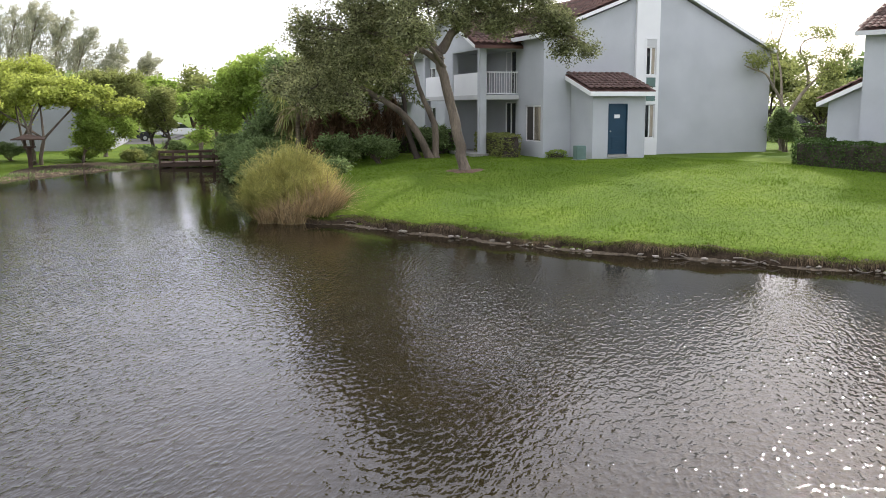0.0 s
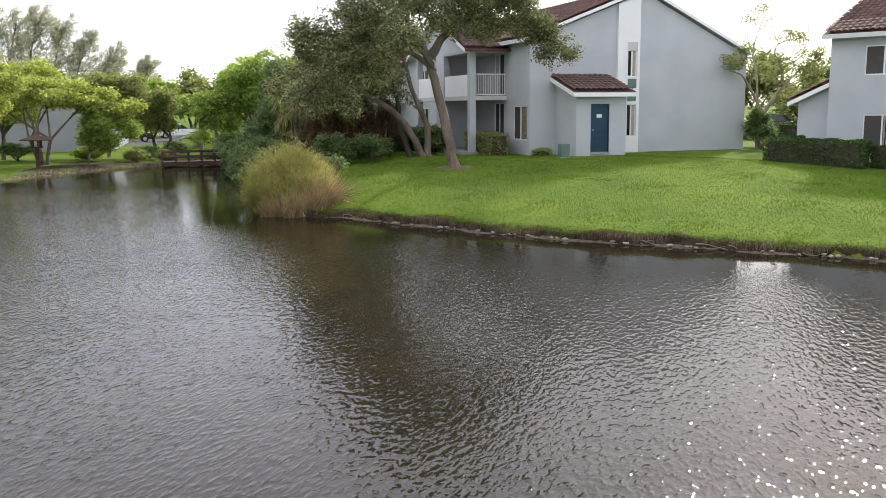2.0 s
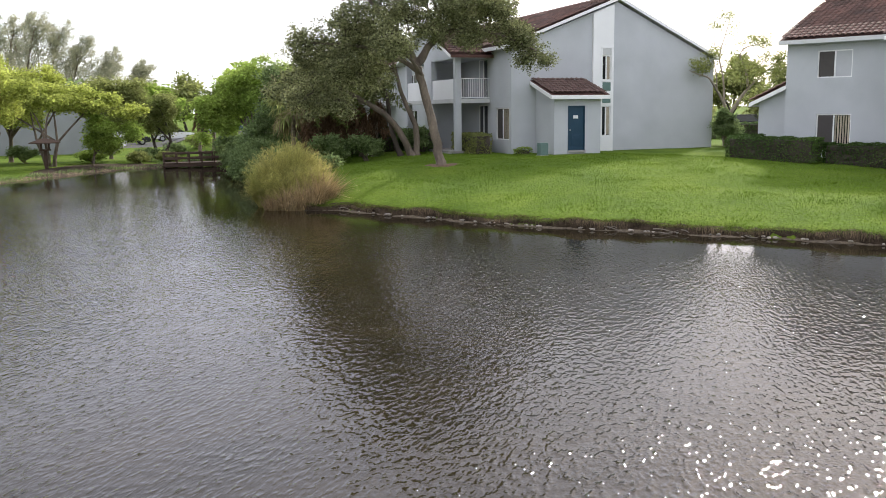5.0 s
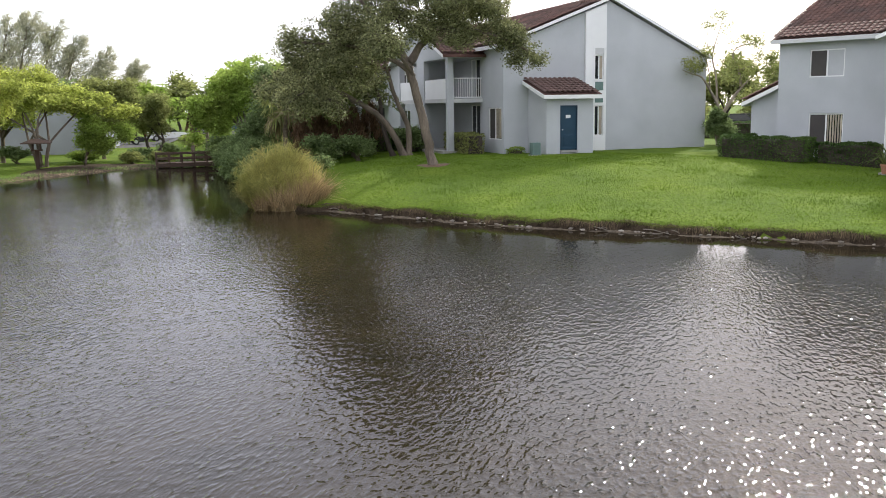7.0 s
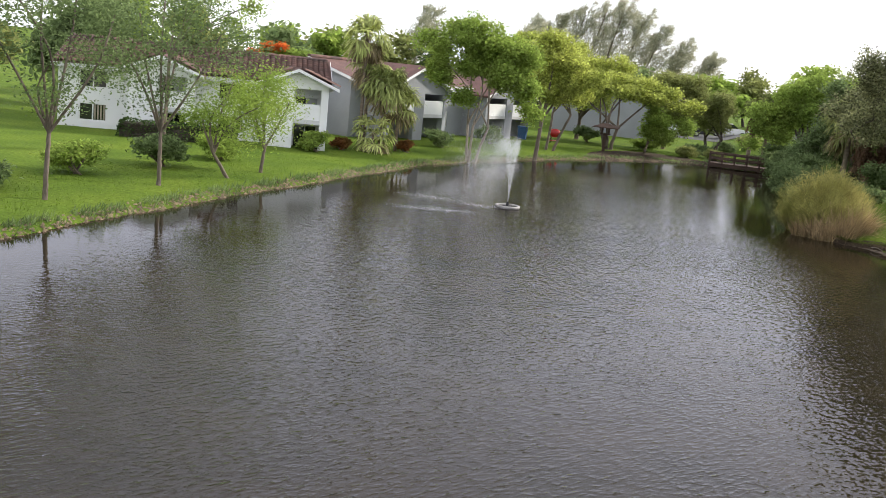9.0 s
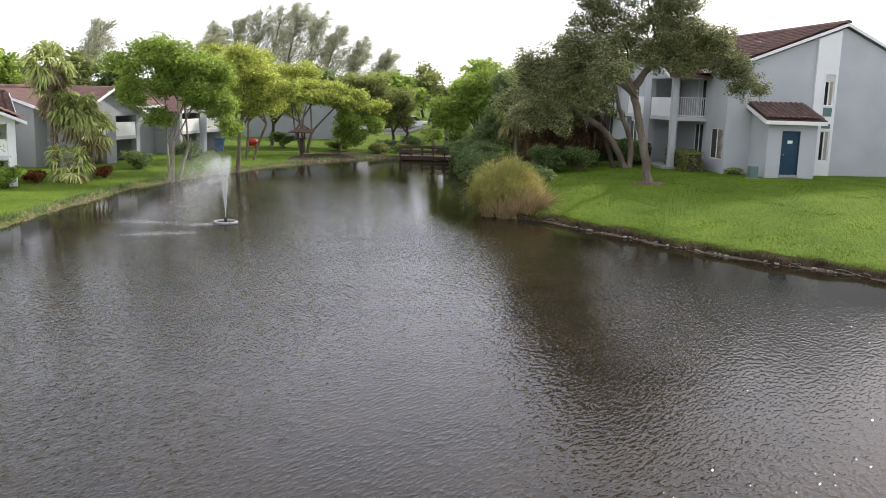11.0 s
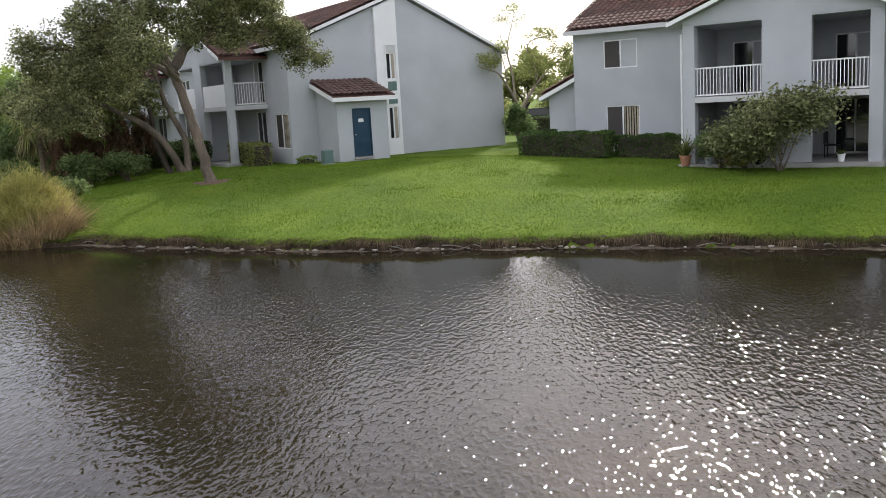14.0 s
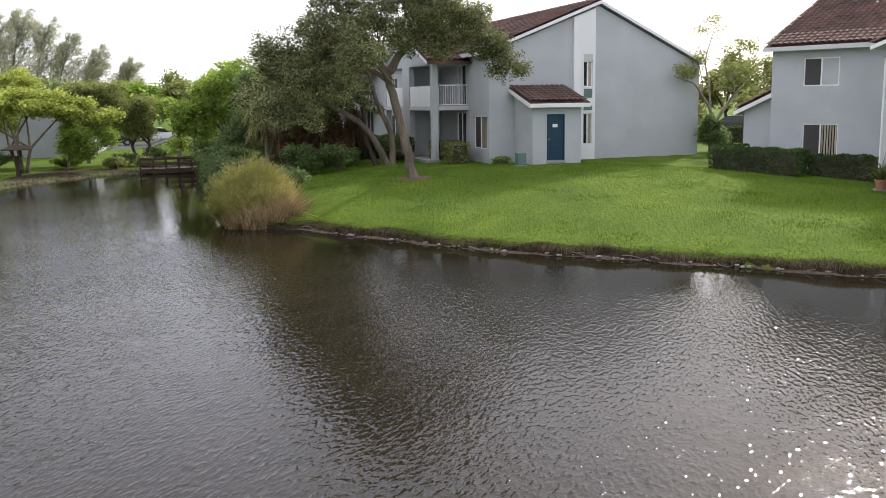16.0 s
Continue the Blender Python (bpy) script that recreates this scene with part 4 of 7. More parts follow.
def oak():
    t = tree("oak_tree", (-5.1, 1.8), "spreading oak with a leaning trunk and olive crown on lawn")
    b = t.location
    limb("trunk", [b, (-5.3, 1.85, 2.4), (-5.65, 1.95, 4.0), (-6.0, 2.0, 5.5)], 0.21, 0.16, BARK, t, sides=12, seed=3)
    limb("limb", [(-6.0, 2.0, 5.4), (-5.6, 1.9, 6.1), (-5.1, 1.8, 6.7), (-4.5, 1.5, 7.8), (-4.2, 1.4, 8.8)], 0.20, 0.06, BARK, t, seed=4)
    limb("limb", [(-4.9, 1.8, 7.0), (-5.4, 1.9, 8.4), (-5.8, 2.0, 10.0)], 0.09, 0.02, BARK, t, seed=9)
    limb("limb", [(-6.0, 2.0, 5.4), (-6.5, 2.2, 6.4), (-7.3, 2.4, 7.4), (-8.2, 2.4, 8.4)], 0.16, 0.05, BARK, t, seed=5)
    limb("limb", [(-5.95, 2.0, 5.2), (-7.0, 2.6, 5.9), (-8.6, 3.0, 6.3), (-10.6, 3.2, 6.4)], 0.13, 0.04, BARK, t, seed=6)
    limb("limb", [(-5.2, 1.8, 6.6), (-4.2, 1.2, 6.9), (-2.8, 0.6, 6.6), (-1.4, 0.0, 5.9)], 0.10, 0.03, BARK, t, seed=7)
    limb("limb", [(-5.8, 2.0, 5.0), (-6.6, 1.2, 5.7), (-7.6, 0.3, 6.2)], 0.10, 0.03, BARK, t, seed=8)
    clumps = [(-10.5, 3.2, 6.3, 1.15), (-8.8, 2.9, 6.9, 1.4), (-7.5, 2.4, 7.9, 1.6), (-5.6, 1.8, 8.4, 1.6), (-3.9, 1.3, 7.4, 1.4), (-2.5, 0.7, 6.7, 1.2), (-1.5, 0.1, 5.7, 0.85),
              (-9.9, 3.1, 5.1, 1.4), (-8.5, 2.8, 5.9, 1.5), (-9.4, 2.6, 4.1, 1.1), (-10.6, 3.2, 4.2, 0.9), (-7.6, 0.6, 6.4, 1.2), (-7.4, 4.2, 6.8, 1.5), (-3.4, 2.8, 7.9, 1.1), (-4.6, 0.4, 8.0, 1.1),
              (-7.6, 2.4, 9.1, 1.2), (-6.2, 2.0, 9.9, 1.6), (-4.4, 1.5, 9.2, 1.4), (-6.8, 2.4, 10.7, 1.1), (-5.0, 1.8, 10.6, 1.1), (-5.4, 1.6, 7.0, 1.1), (-4.2, 1.0, 6.6, 0.9), (-6.4, 2.0, 7.2, 1.1), (-3.0, 0.8, 7.7, 1.0), (-2.0, 0.4, 6.5, 0.9), (-7.8, 2.4, 4.9, 0.9)]
    crown("crown", clumps, 4800, 26, 0.13, 0.105, OAK_LEAF, t, 11, droop=0.25, lumps_each=13)
    rng = np.random.default_rng(12)
    T, _ = crown_points(rng, clumps, 150, 1, 0.1, 0.8)
    pieces = []
    for p in T:
        c = min(clumps, key=lambda k: (k[0] - p[0]) ** 2 + (k[1] - p[1]) ** 2 + (k[2] - p[2]) ** 2)
        pieces.append(tube_arrays(smooth_line([c[:3], (np.array(c[:3]) + p) / 2 + rng.normal(0, 0.15, 3), p], 6), np.linspace(0.028, 0.008, 6), 5))
    v, q = merge(pieces)
    tagged(array_object("twig_mass", v, q, BARK_DARK, t), kind="stuff")


def slanted_tree():
    t = tree("multi_stemmed_tree", (-4.1, 9.3), "old multi-stemmed tree with pale leaning limbs beside the house wall")
    b = t.location
    limb("trunk", [b, (-4.9, 9.4, 2.8), (-6.0, 9.6, 3.8), (-7.6, 9.9, 4.7), (-9.0, 10.0, 5.6)], 0.19, 0.08, BARK, t, seed=21)
    limb("stem", [b + Vector((0.25, 0, 0)), (-3.9, 9.3, 2.8), (-4.6, 9.4, 4.5), (-5.0, 9.5, 6.2)], 0.18, 0.07, BARK, t, seed=22)
    limb("stem", [b + Vector((-0.5, 0.3, 0)), (-5.0, 9.8, 2.6), (-5.2, 10.2, 4.6), (-6.2, 10.4, 6.3)], 0.15, 0.06, BARK_DARK, t, seed=23)
    crown("crown", [(-8.6, 10.0, 5.9, 1.6), (-6.6, 10.2, 6.6, 1.7), (-5.0, 9.6, 6.8, 1.5), (-9.8, 10.4, 4.9, 1.3), (-7.4, 11.4, 5.4, 1.5), (-6.0, 10.6, 5.4, 1.0), (-7.9, 9.5, 4.3, 1.1), (-6.1, 9.1, 4.9, 1.0), (-9.2, 9.4, 3.8, 1.0)], 900, 24, 0.22, 0.16, OAK_LEAF, t, 24, droop=0.2)


def palm(base, height, seed, label, lean=(0, 0), fronds=22, length=2.0, skirt=26, trunk_r=0.16, group="palms", frond_mat=FROND):
    t = tree("palm_tree", base, label, "palm", group)
    b = t.location
    top = b + Vector((lean[0], lean[1], height))
    limb("trunk", [b, b + Vector((lean[0] * 0.3, lean[1] * 0.3, height * 0.5)), top], trunk_r, trunk_r * 0.75, PALM_BARK, t, seed=seed)
    rng = np.random.default_rng(seed)
    for name, count, mat, lo, hi, ln in (("frond_head", fronds, frond_mat, -0.35, 1.1, length), ("dead_skirt", skirt, DEAD_FROND, -1.5, -0.9, length * 0.85)):
        if not count:
            continue
        pieces = []
        for k in range(count):
            a, e = rng.uniform(0, 2 * math.pi), rng.uniform(lo, hi)
            d = np.array([math.cos(a) * math.cos(e), math.sin(a) * math.cos(e), math.sin(e)])
            n = 9
            s = np.linspace(0, 1, n)
            sag = 0.75 if name == "frond_head" else 0.25
            line = np.array(top) + d * (s * ln * rng.uniform(0.8, 1.15))[:, None] - np.array([0, 0, 1.0]) * (sag * ln * 0.6 * s ** 2)[:, None]
            if name == "dead_skirt":
                line[:, 2] -= rng.uniform(0, 0.9) * s ** 0.3
            pieces.append(tube_arrays(line, np.linspace(0.022, 0.006, n), 3))
            P = np.repeat(line[3:], 9, 0) + rng.normal(0, 0.05, (9 * (n - 3), 3))
            spread = leaf_arrays(rng, P, 0.62 * ln / 2, 0.10, 0.35, 0.75 if name == "frond_head" else 1.6)
            pieces.append(spread)
        v, q = merge(pieces)
        array_object(name, v, q, mat, t, "hanging dead brown fronds" if name == "dead_skirt" else "")
    return t


def fan_palm(base, height, seed, label, fronds=40, reach=0.9, blade=0.85, low=-0.9, trunk_r=0.14, lean=(0, 0), group="bank palms", tan=0.25, mat=PALE_FROND, width=0.026):
    """A palm whose fronds are stalks ending in fans of narrow drooping segments."""
    t = tree("palm_tree", base, label, "palm", group)
    b = t.location
    top = b + Vector((lean[0], lean[1], height))
    limb("trunk", [b, b + Vector((lean[0] * 0.3, lean[1] * 0.3, height * 0.5)), top], trunk_r, trunk_r * 0.8, PALM_BARK, t, seed=seed)
    rng = np.random.default_rng(seed)
    heads = {"frond_head": [], "dead_skirt": []}
    for k in range(fronds):
        dead = rng.uniform() < tan
        a, e = rng.uniform(0, 2 * math.pi), rng.uniform(-1.2, -0.5) if dead else rng.uniform(low, 1.25)
        d = np.array([math.cos(a) * math.cos(e), math.sin(a) * math.cos(e), math.sin(e)])
        s = np.linspace(0, 1, 6)
        line = np.array(top) + d * (s * reach * rng.uniform(0.7, 1.15))[:, None] - np.array([0, 0, 1.0]) * (0.25 * reach * s ** 2)[:, None]
        out = [tube_arrays(line, np.linspace(0.018, 0.010, 6), 3)]
        side = np.cross(d, (0, 0, 1.0))
        side /= np.linalg.norm(side) + 1e-9
        n = 17
        ang = np.linspace(-1.7, 1.7, n) + rng.normal(0, 0.06, n)
        way = np.cos(ang)[:, None] * d + np.sin(ang)[:, None] * side + rng.normal(0, 0.06, (n, 3))
        L = blade * rng.uniform(0.8, 1.15, (n, 1))
        o = np.repeat(line[-1:], n, 0)
        w = np.cross(way, np.cross(side, d)) * width
        m = o + way * L * 0.5
        tip = m + way * L * 0.34 - np.array([0, 0, 1.0]) * L * rng.uniform(0.12, 0.5, (n, 1))
        V = np.stack([o - w * 0.4, o + w * 0.4, m + w, m - w, tip + w * 0.25, tip - w * 0.25], 1).reshape(-1, 3)
        i = np.arange(n)[:, None] * 6
        out.append((V, np.concatenate([i + np.array([[0, 1, 2, 3]]), i + np.array([[3, 2, 4, 5]])])))
        heads["dead_skirt" if dead else "frond_head"] += out
    for name, pieces in heads.items():
        if pieces:
            v, q = merge(pieces)
            array_object(name, v, q, BROWN_FROND if name == "dead_skirt" else mat, t, "hanging dry tan fronds" if name == "dead_skirt" else "")
    return t


def leafy_tree(name, base, label, clumps, twigs, per, size, leaf, bark, seed, trunk_r=0.16, stems=1, spread=0.2, flat=0.75, category="tree", group="", droop=0.15, aspect=0.5, fork_h=None):
    """A tree from its crown's clumps, with one limb reaching into each larger clump."""
    t = tree(name, base, label, category, group)
    b = Vector(t.location)
    rng = np.random.default_rng(seed)
    C = sorted(clumps, key=lambda c: -c[3])
    low = min(c[2] - c[3] * flat for c in clumps)
    fork = b + Vector((rng.normal(0, 0.15), rng.normal(0, 0.15), fork_h or max(0.7, (low - b.z) * 0.85)))
    for s in range(stems):
        o = Vector((0.28 * math.cos(2.4 * s), 0.28 * math.sin(2.4 * s), 0)) if stems > 1 else Vector((0, 0, 0))
        limb("trunk", [b + o, b + (fork - b) * 0.5 + o * 1.6, fork + o * 2.5], trunk_r, trunk_r * 0.7, bark, t, seed=seed + s)
    for k, c in enumerate(C[:7]):
        o = Vector((0.28 * math.cos(2.4 * (k % stems)), 0.28 * math.sin(2.4 * (k % stems)), 0)) * 2.5 if stems > 1 else Vector((0, 0, 0))
        e = Vector(c[:3]) + Vector((0, 0, c[3] * 0.3))
        m = (fork + o + e) / 2 + Vector((rng.normal(0, 0.2), rng.normal(0, 0.2), 0.2))
        limb("limb", [fork + o, m, e], trunk_r * 0.6, 0.02, bark, t, seed=seed + 20 + k, sides=7, n=10)
    crown("crown", clumps, twigs, per, spread, size, leaf, t, seed + 50, droop=droop, flat=flat, aspect=aspect)
    return t


def casuarina(base, height, seed, lean=2.5, label="tall feathery grey-green casuarina tree bent by the wind"):
    t = tree("casuarina_tree", base, label, "tree", "casuarinas")
    b = t.location
    rng = np.random.default_rng(seed)
    top = b + Vector((lean, 0, height))
    limb("trunk", [b, b + Vector((lean * 0.2, 0, height * 0.5)), top], 0.28, 0.04, BARK, t, seed=seed)
    pieces, strands = [], []
    for k in range(38):
        s = rng.uniform(0.25, 1.0)
        o = np.array(b) + np.array([lean * s * s, 0, height * s])
        a = rng.uniform(0, 2 * math.pi)
        ln = (1.15 - s) * height * 0.30 + 0.9
        d = np.array([math.cos(a) * 0.55 + 0.3, math.sin(a) * 0.55, rng.uniform(0.7, 1.5)])
        e = o + d * ln
        e2 = e + np.array([0.5, 0, 0.1]) * ln * 0.3
        line = smooth_line([o, o + d * ln * 0.5 + np.array([0, 0, -0.05]) * ln, e, e2], 9)
        pieces.append(tube_arrays(line, np.linspace(0.035, 0.008, 9), 3))
        n = 120
        u = rng.uniform(0.1, 1.0, n) * 8
        ii = np.minimum(u.astype(int), 7)
        P = line[ii] + (line[ii + 1] - line[ii]) * (u - ii)[:, None]
        way = (line[ii + 1] - line[ii]) / np.linalg.norm(line[ii + 1] - line[ii], axis=1)[:, None]
        way = way * 0.7 + np.array([0.15, 0, 0.2]) + rng.normal(0, 0.5, (n, 3))
        L = rng.uniform(0.22, 0.62, (n, 1))
        side = np.cross(way, rng.normal(0, 1, (n, 3)))
        side /= np.linalg.norm(side, axis=1)[:, None]
        P = P + rng.normal(0, 0.11 + 0.05 * ln, (n, 3))
        Q = P + way * L
        strands.append((np.stack([P - side * 0.03, P + side * 0.03, Q + side * 0.012, Q - side * 0.012], 1).reshape(-1, 3), np.arange(4 * n).reshape(-1, 4)))
    v, q = merge(pieces)
    array_object("branch_frame", v, q, BARK, t)
    v, q = merge(strands)
    array_object("needle_foliage", v, q, GREY_LEAF, t)


def hedge(pts, label, leaf=HEDGE_LEAF, seed=1, size=0.085, density=620):
    """A clipped hedge: a ring of (u, v) size boxes given as (x, y, dx, dy, height, turn)."""
    x, y, dx, dy, h, turn = pts
    t = thing("hedge", (x, y, gz(x, y) - 0.05), label, "hedge")
    rng = np.random.default_rng(seed)
    c, s = math.cos(turn), math.sin(turn)

    def place(P):
        return np.stack([x + P[:, 0] * c - P[:, 1] * s, y + P[:, 0] * s + P[:, 1] * c, t.location.z + P[:, 2]], -1)
    area = 2 * (dx + dy) * h + dx * dy
    n = int(area * density * 0.8)
    w = np.array([dx * h, dx * h, dy * h, dy * h, dx * dy])
    k = rng.choice(5, n, p=w / w.sum())
    a, b = rng.uniform(-0.5, 0.5, n), rng.uniform(0, 1, n)
    inset = np.abs(rng.normal(0, 0.06, n))
    X = np.select([k == 0, k == 1, k == 2, k == 3], [a * dx, a * dx, np.full(n, -dx / 2) + inset, np.full(n, dx / 2) - inset], a * dx)
    Y = np.select([k == 0, k == 1, k == 2, k == 3], [np.full(n, -dy / 2) + inset, np.full(n, dy / 2) - inset, a * dy, a * dy], (b - 0.5) * dy)
    Zz = np.where(k == 4, h - inset, b * h)
    bulge = 0.06 * np.sin(3.1 * X + 1) * np.cos(2.3 * Y) + 0.05 * np.sin(7 * X + 4 * Zz)
    P = np.stack([X * (1 + bulge * 0.5), Y * (1 + bulge), Zz + bulge * 0.7 * (Zz / h)], -1)
    round_ = 1 - 0.12 * np.clip((P[:, 2] / h - 0.75) / 0.25, 0, 1) ** 2
    P[:, 1] *= round_
    v, q = leaf_arrays(rng, place(P), size, 0.55, 0.4, 0.0)
    array_object("foliage", v, q, leaf, t)
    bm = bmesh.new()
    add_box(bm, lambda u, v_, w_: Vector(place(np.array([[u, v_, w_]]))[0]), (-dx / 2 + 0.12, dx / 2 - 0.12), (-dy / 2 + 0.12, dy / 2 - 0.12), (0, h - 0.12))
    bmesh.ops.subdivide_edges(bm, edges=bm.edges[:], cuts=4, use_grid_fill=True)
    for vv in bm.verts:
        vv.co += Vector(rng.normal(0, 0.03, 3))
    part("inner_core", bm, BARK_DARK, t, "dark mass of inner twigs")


def shrub(base, r, h, label, leaf, seed, twigs=260, per=22, size=0.12, category="shrub", group=""):
    x, y = base
    t = thing("shrub", (x, y, gz(x, y) - 0.04), label, category, group)
    rng = np.random.default_rng(seed)
    z = t.location.z
    clumps = [(x + r * 0.55 * math.cos(a) * rng.uniform(0.6, 1), y + r * 0.55 * math.sin(a) * rng.uniform(0.6, 1), z + h * rng.uniform(0.35, 0.72), r * rng.uniform(0.42, 0.6)) for a in np.linspace(0, 6.28, 7)[:6]] + [(x, y, z + h * 0.68, r * 0.55)]
    pieces = []
    for k, c in enumerate(clumps):
        pieces.append(tube_arrays(smooth_line([(x + 0.05 * k, y, z), ((x + c[0]) / 2, (y + c[1]) / 2, z + h * 0.3), c[:3]], 7), np.linspace(0.035, 0.012, 7), 5))
    v, q = merge(pieces)
    array_object("stem", v, q, BARK, t)
    crown("foliage", clumps, twigs, per, r * 0.12, size, leaf, t, seed + 1, flat=h / (2.2 * r) if h < 2.2 * r else 1.0)
    return t


def reeds():
    x0, y0 = -11.75, -0.4
    t = thing("reed_clump", (x0, y0, 0.0), "tall clump of yellow-green reeds with dry tan stalks at the waterline", "reeds")
    rng = np.random.default_rng(31)
    # tussocks (across, along, radius, height, leaning), those over the water sagging outwards
    tufts = [(-0.1, 0.3, 0.55, 2.5, 0.02), (-0.6, 0.2, 0.45, 2.25, -0.16), (0.4, 0.35, 0.45, 2.2, 0.1), (-1.0, 0.25, 0.38, 1.75, -0.3), (0.75, 0.05, 0.4, 1.9, 0.16), (0.05, -0.65, 0.4, 1.7, 0.05), (-0.6, -0.5, 0.4, 1.45, -0.28), (0.6, -0.6, 0.35, 1.5, 0.2), (0.2, 1.1, 0.5, 2.3, 0.05), (-1.25, 0.5, 0.25, 1.1, -0.4)]
    green, fluff = [], []
    for u, w, r, h, lean in tufts:
        n = int(2500 * r)
        a, q = rng.uniform(0, 2 * np.pi, n), np.sqrt(rng.uniform(0, 1, n))
        base = np.stack([x0 + 0.8 * u + r * q * np.cos(a), y0 + w + r * q * np.sin(a), np.full(n, -0.12)], -1)
        green.append(blades(rng, base, h * rng.uniform(0.6, 1.0, (n, 1)), 0.02, 0.07, 0.9, (lean, -0.05)))
        m = int(4200 * r)
        a, q, k = rng.uniform(0, 2 * np.pi, m), np.sqrt(rng.uniform(0, 1, m)), rng.uniform(0, 1, m)
        lumps = 0.16 * np.sin(7 * a + 9 * k + 5 * u) + 0.12 * np.sin(3 * a - 13 * k)
        R = r * (0.8 + 0.65 * k) * q * (1 + lumps)
        P = np.stack([x0 + 0.8 * u + lean * h * k * k + R * np.cos(a), y0 + w + R * np.sin(a), h * (0.42 + 0.56 * k - 0.25 * q * q) * (1 + 0.4 * lumps) + rng.normal(0, 0.05, m)], -1)
        fluff.append(leaf_arrays(rng, P, 0.26, 0.08, 0.15, 0.8))
    v, q = merge(green)
    tagged(array_object("green_blade_mass", v, q, REED_GREEN, t), kind="stuff")
    v, q = merge(fluff)
    tagged(array_object("drooping_leaf_mass", v, q, REED_GREEN, t, "thin drooping reed leaves"), kind="stuff")
    dry = []
    for u, w, r, h in [(0.75, -0.75, 0.4, 1.5), (0.95, -0.55, 0.45, 1.35), (0.45, -0.95, 0.5, 1.2), (-0.2, -1.05, 0.45, 1.0), (-0.8, -0.75, 0.35, 0.8), (1.2, 0.1, 0.35, 1.3)]:
        n = int(2600 * r)
        a, q = rng.uniform(0, 2 * np.pi, n), np.sqrt(rng.uniform(0, 1, n))
        base = np.stack([x0 + u + r * q * np.cos(a), y0 + w + r * q * np.sin(a), np.full(n, -0.12)], -1)
        dry.append(blades(rng, base, h * rng.uniform(0.35, 1.15, (n, 1)), 0.028, 0.26, 0.6, (0.12 * u, -0.1)))
    v, q = merge(dry)
    tagged(array_object("dry_stalk_mass", v, q, REED_DRY, t, "dry tan lower stalks"), kind="stuff")


oak()
slanted_tree()
reeds()
shrub((-10.2, 1.1), 0.8, 1.2, "leafy green shrub growing against the reeds", DEEP_LEAF, 33, 260, 20, 0.13)
palm((-8.0, 14.3), 3.4, 41, "palm with a brown skirt of dead fronds among the trees", fronds=26, length=2.1, skirt=46)
palm((-6.4, 13.8), 3.0, 42, "short palm with a brown skirt of dead fronds", fronds=20, length=1.8, skirt=40)
fan_palm((-9.4, 13.2), 3.5, 43, "fan palm with drooping fronds among the trees", 56, 1.0, 0.9, tan=0.35, group="palms", mat=OLIVE_LEAF, width=0.036)
palm((-8.6, 11.4), 3.0, 48, "palm hung with brown dead fronds behind the reeds", fronds=12, length=1.6, skirt=60)
palm((-7.3, 11.9), 3.2, 49, "palm hung with brown dead fronds behind the reeds", fronds=10, length=1.6, skirt=60)
palm((-6.0, 12.2), 3.0, 50, "palm hung with brown dead fronds beside the leaning stems", fronds=8, length=1.5, skirt=50)
palm((-4.9, 13.4), 3.4, 44, "dark palm beside the house wall", fronds=18, length=1.7, skirt=30)
palm((-7.2, 18.6), 4.6, 45, "taller palm among the trees", fronds=24, length=2.1, skirt=30)
leafy_tree("broadleaf_tree", (-9.9, 24.5), "dense fresh green tree overhanging the pond",
           [(-10.8, 24.6, 5.5, 1.8), (-8.8, 24.8, 6.0, 1.8), (-12.3, 24.6, 4.0, 1.6), (-8.2, 24.2, 4.6, 1.9), (-10.6, 23.8, 4.2, 1.9), (-12.6, 24.6, 2.6, 1.5), (-7.0, 25.2, 5.6, 1.8), (-11.4, 25.4, 4.9, 1.7)],
           1500, 24, 0.20, GREEN_LEAF, BARK, 61, 0.2)
leafy_tree("broadleaf_tree", (-8.2, 19.5), "dark green tree behind the reeds",
           [(-9.6, 19.6, 3.4, 1.6), (-8.0, 19.8, 4.8, 1.8), (-10.4, 19.4, 2.2, 1.2), (-6.6, 20.0, 5.4, 1.7), (-8.8, 19.0, 2.0, 1.2), (-9.0, 20.2, 5.4, 1.5)], 1100, 24, 0.17, DEEP_LEAF, BARK_DARK, 62, 0.16)
for k, (x, y, r, h) in enumerate([(-10.9, 12.5, 1.1, 1.5), (-10.6, 9.3, 0.9, 1.1), (-11.0, 16.2, 1.2, 1.9), (-9.6, 7.0, 0.8, 0.9), (-10.9, 21.0, 1.3, 2.0), (-7.6, 11.2, 0.9, 1.1), (-5.8, 11.0, 0.8, 1.0), (-11.4, 4.6, 0.8, 1.0), (-11.2, 2.6, 0.7, 0.9), (-11.5, 7.4, 0.9, 1.2), (-11.5, 10.6, 1.0, 1.3), (-11.4, 14.2, 1.1, 1.6), (-11.5, 18.4, 1.2, 1.8), (-11.6, 23.0, 1.1, 1.7), (-11.4, 25.8, 1.1, 1.6), (-11.9, 12.2, 0.8, 1.0), (-11.9, 16.6, 0.8, 1.0)]):
    shrub((x, y), r, h, "dark green shrub in the shade of the trees", DEEP_LEAF, 200 + 3 * k, 220, 18, 0.13, group="shade shrubs")

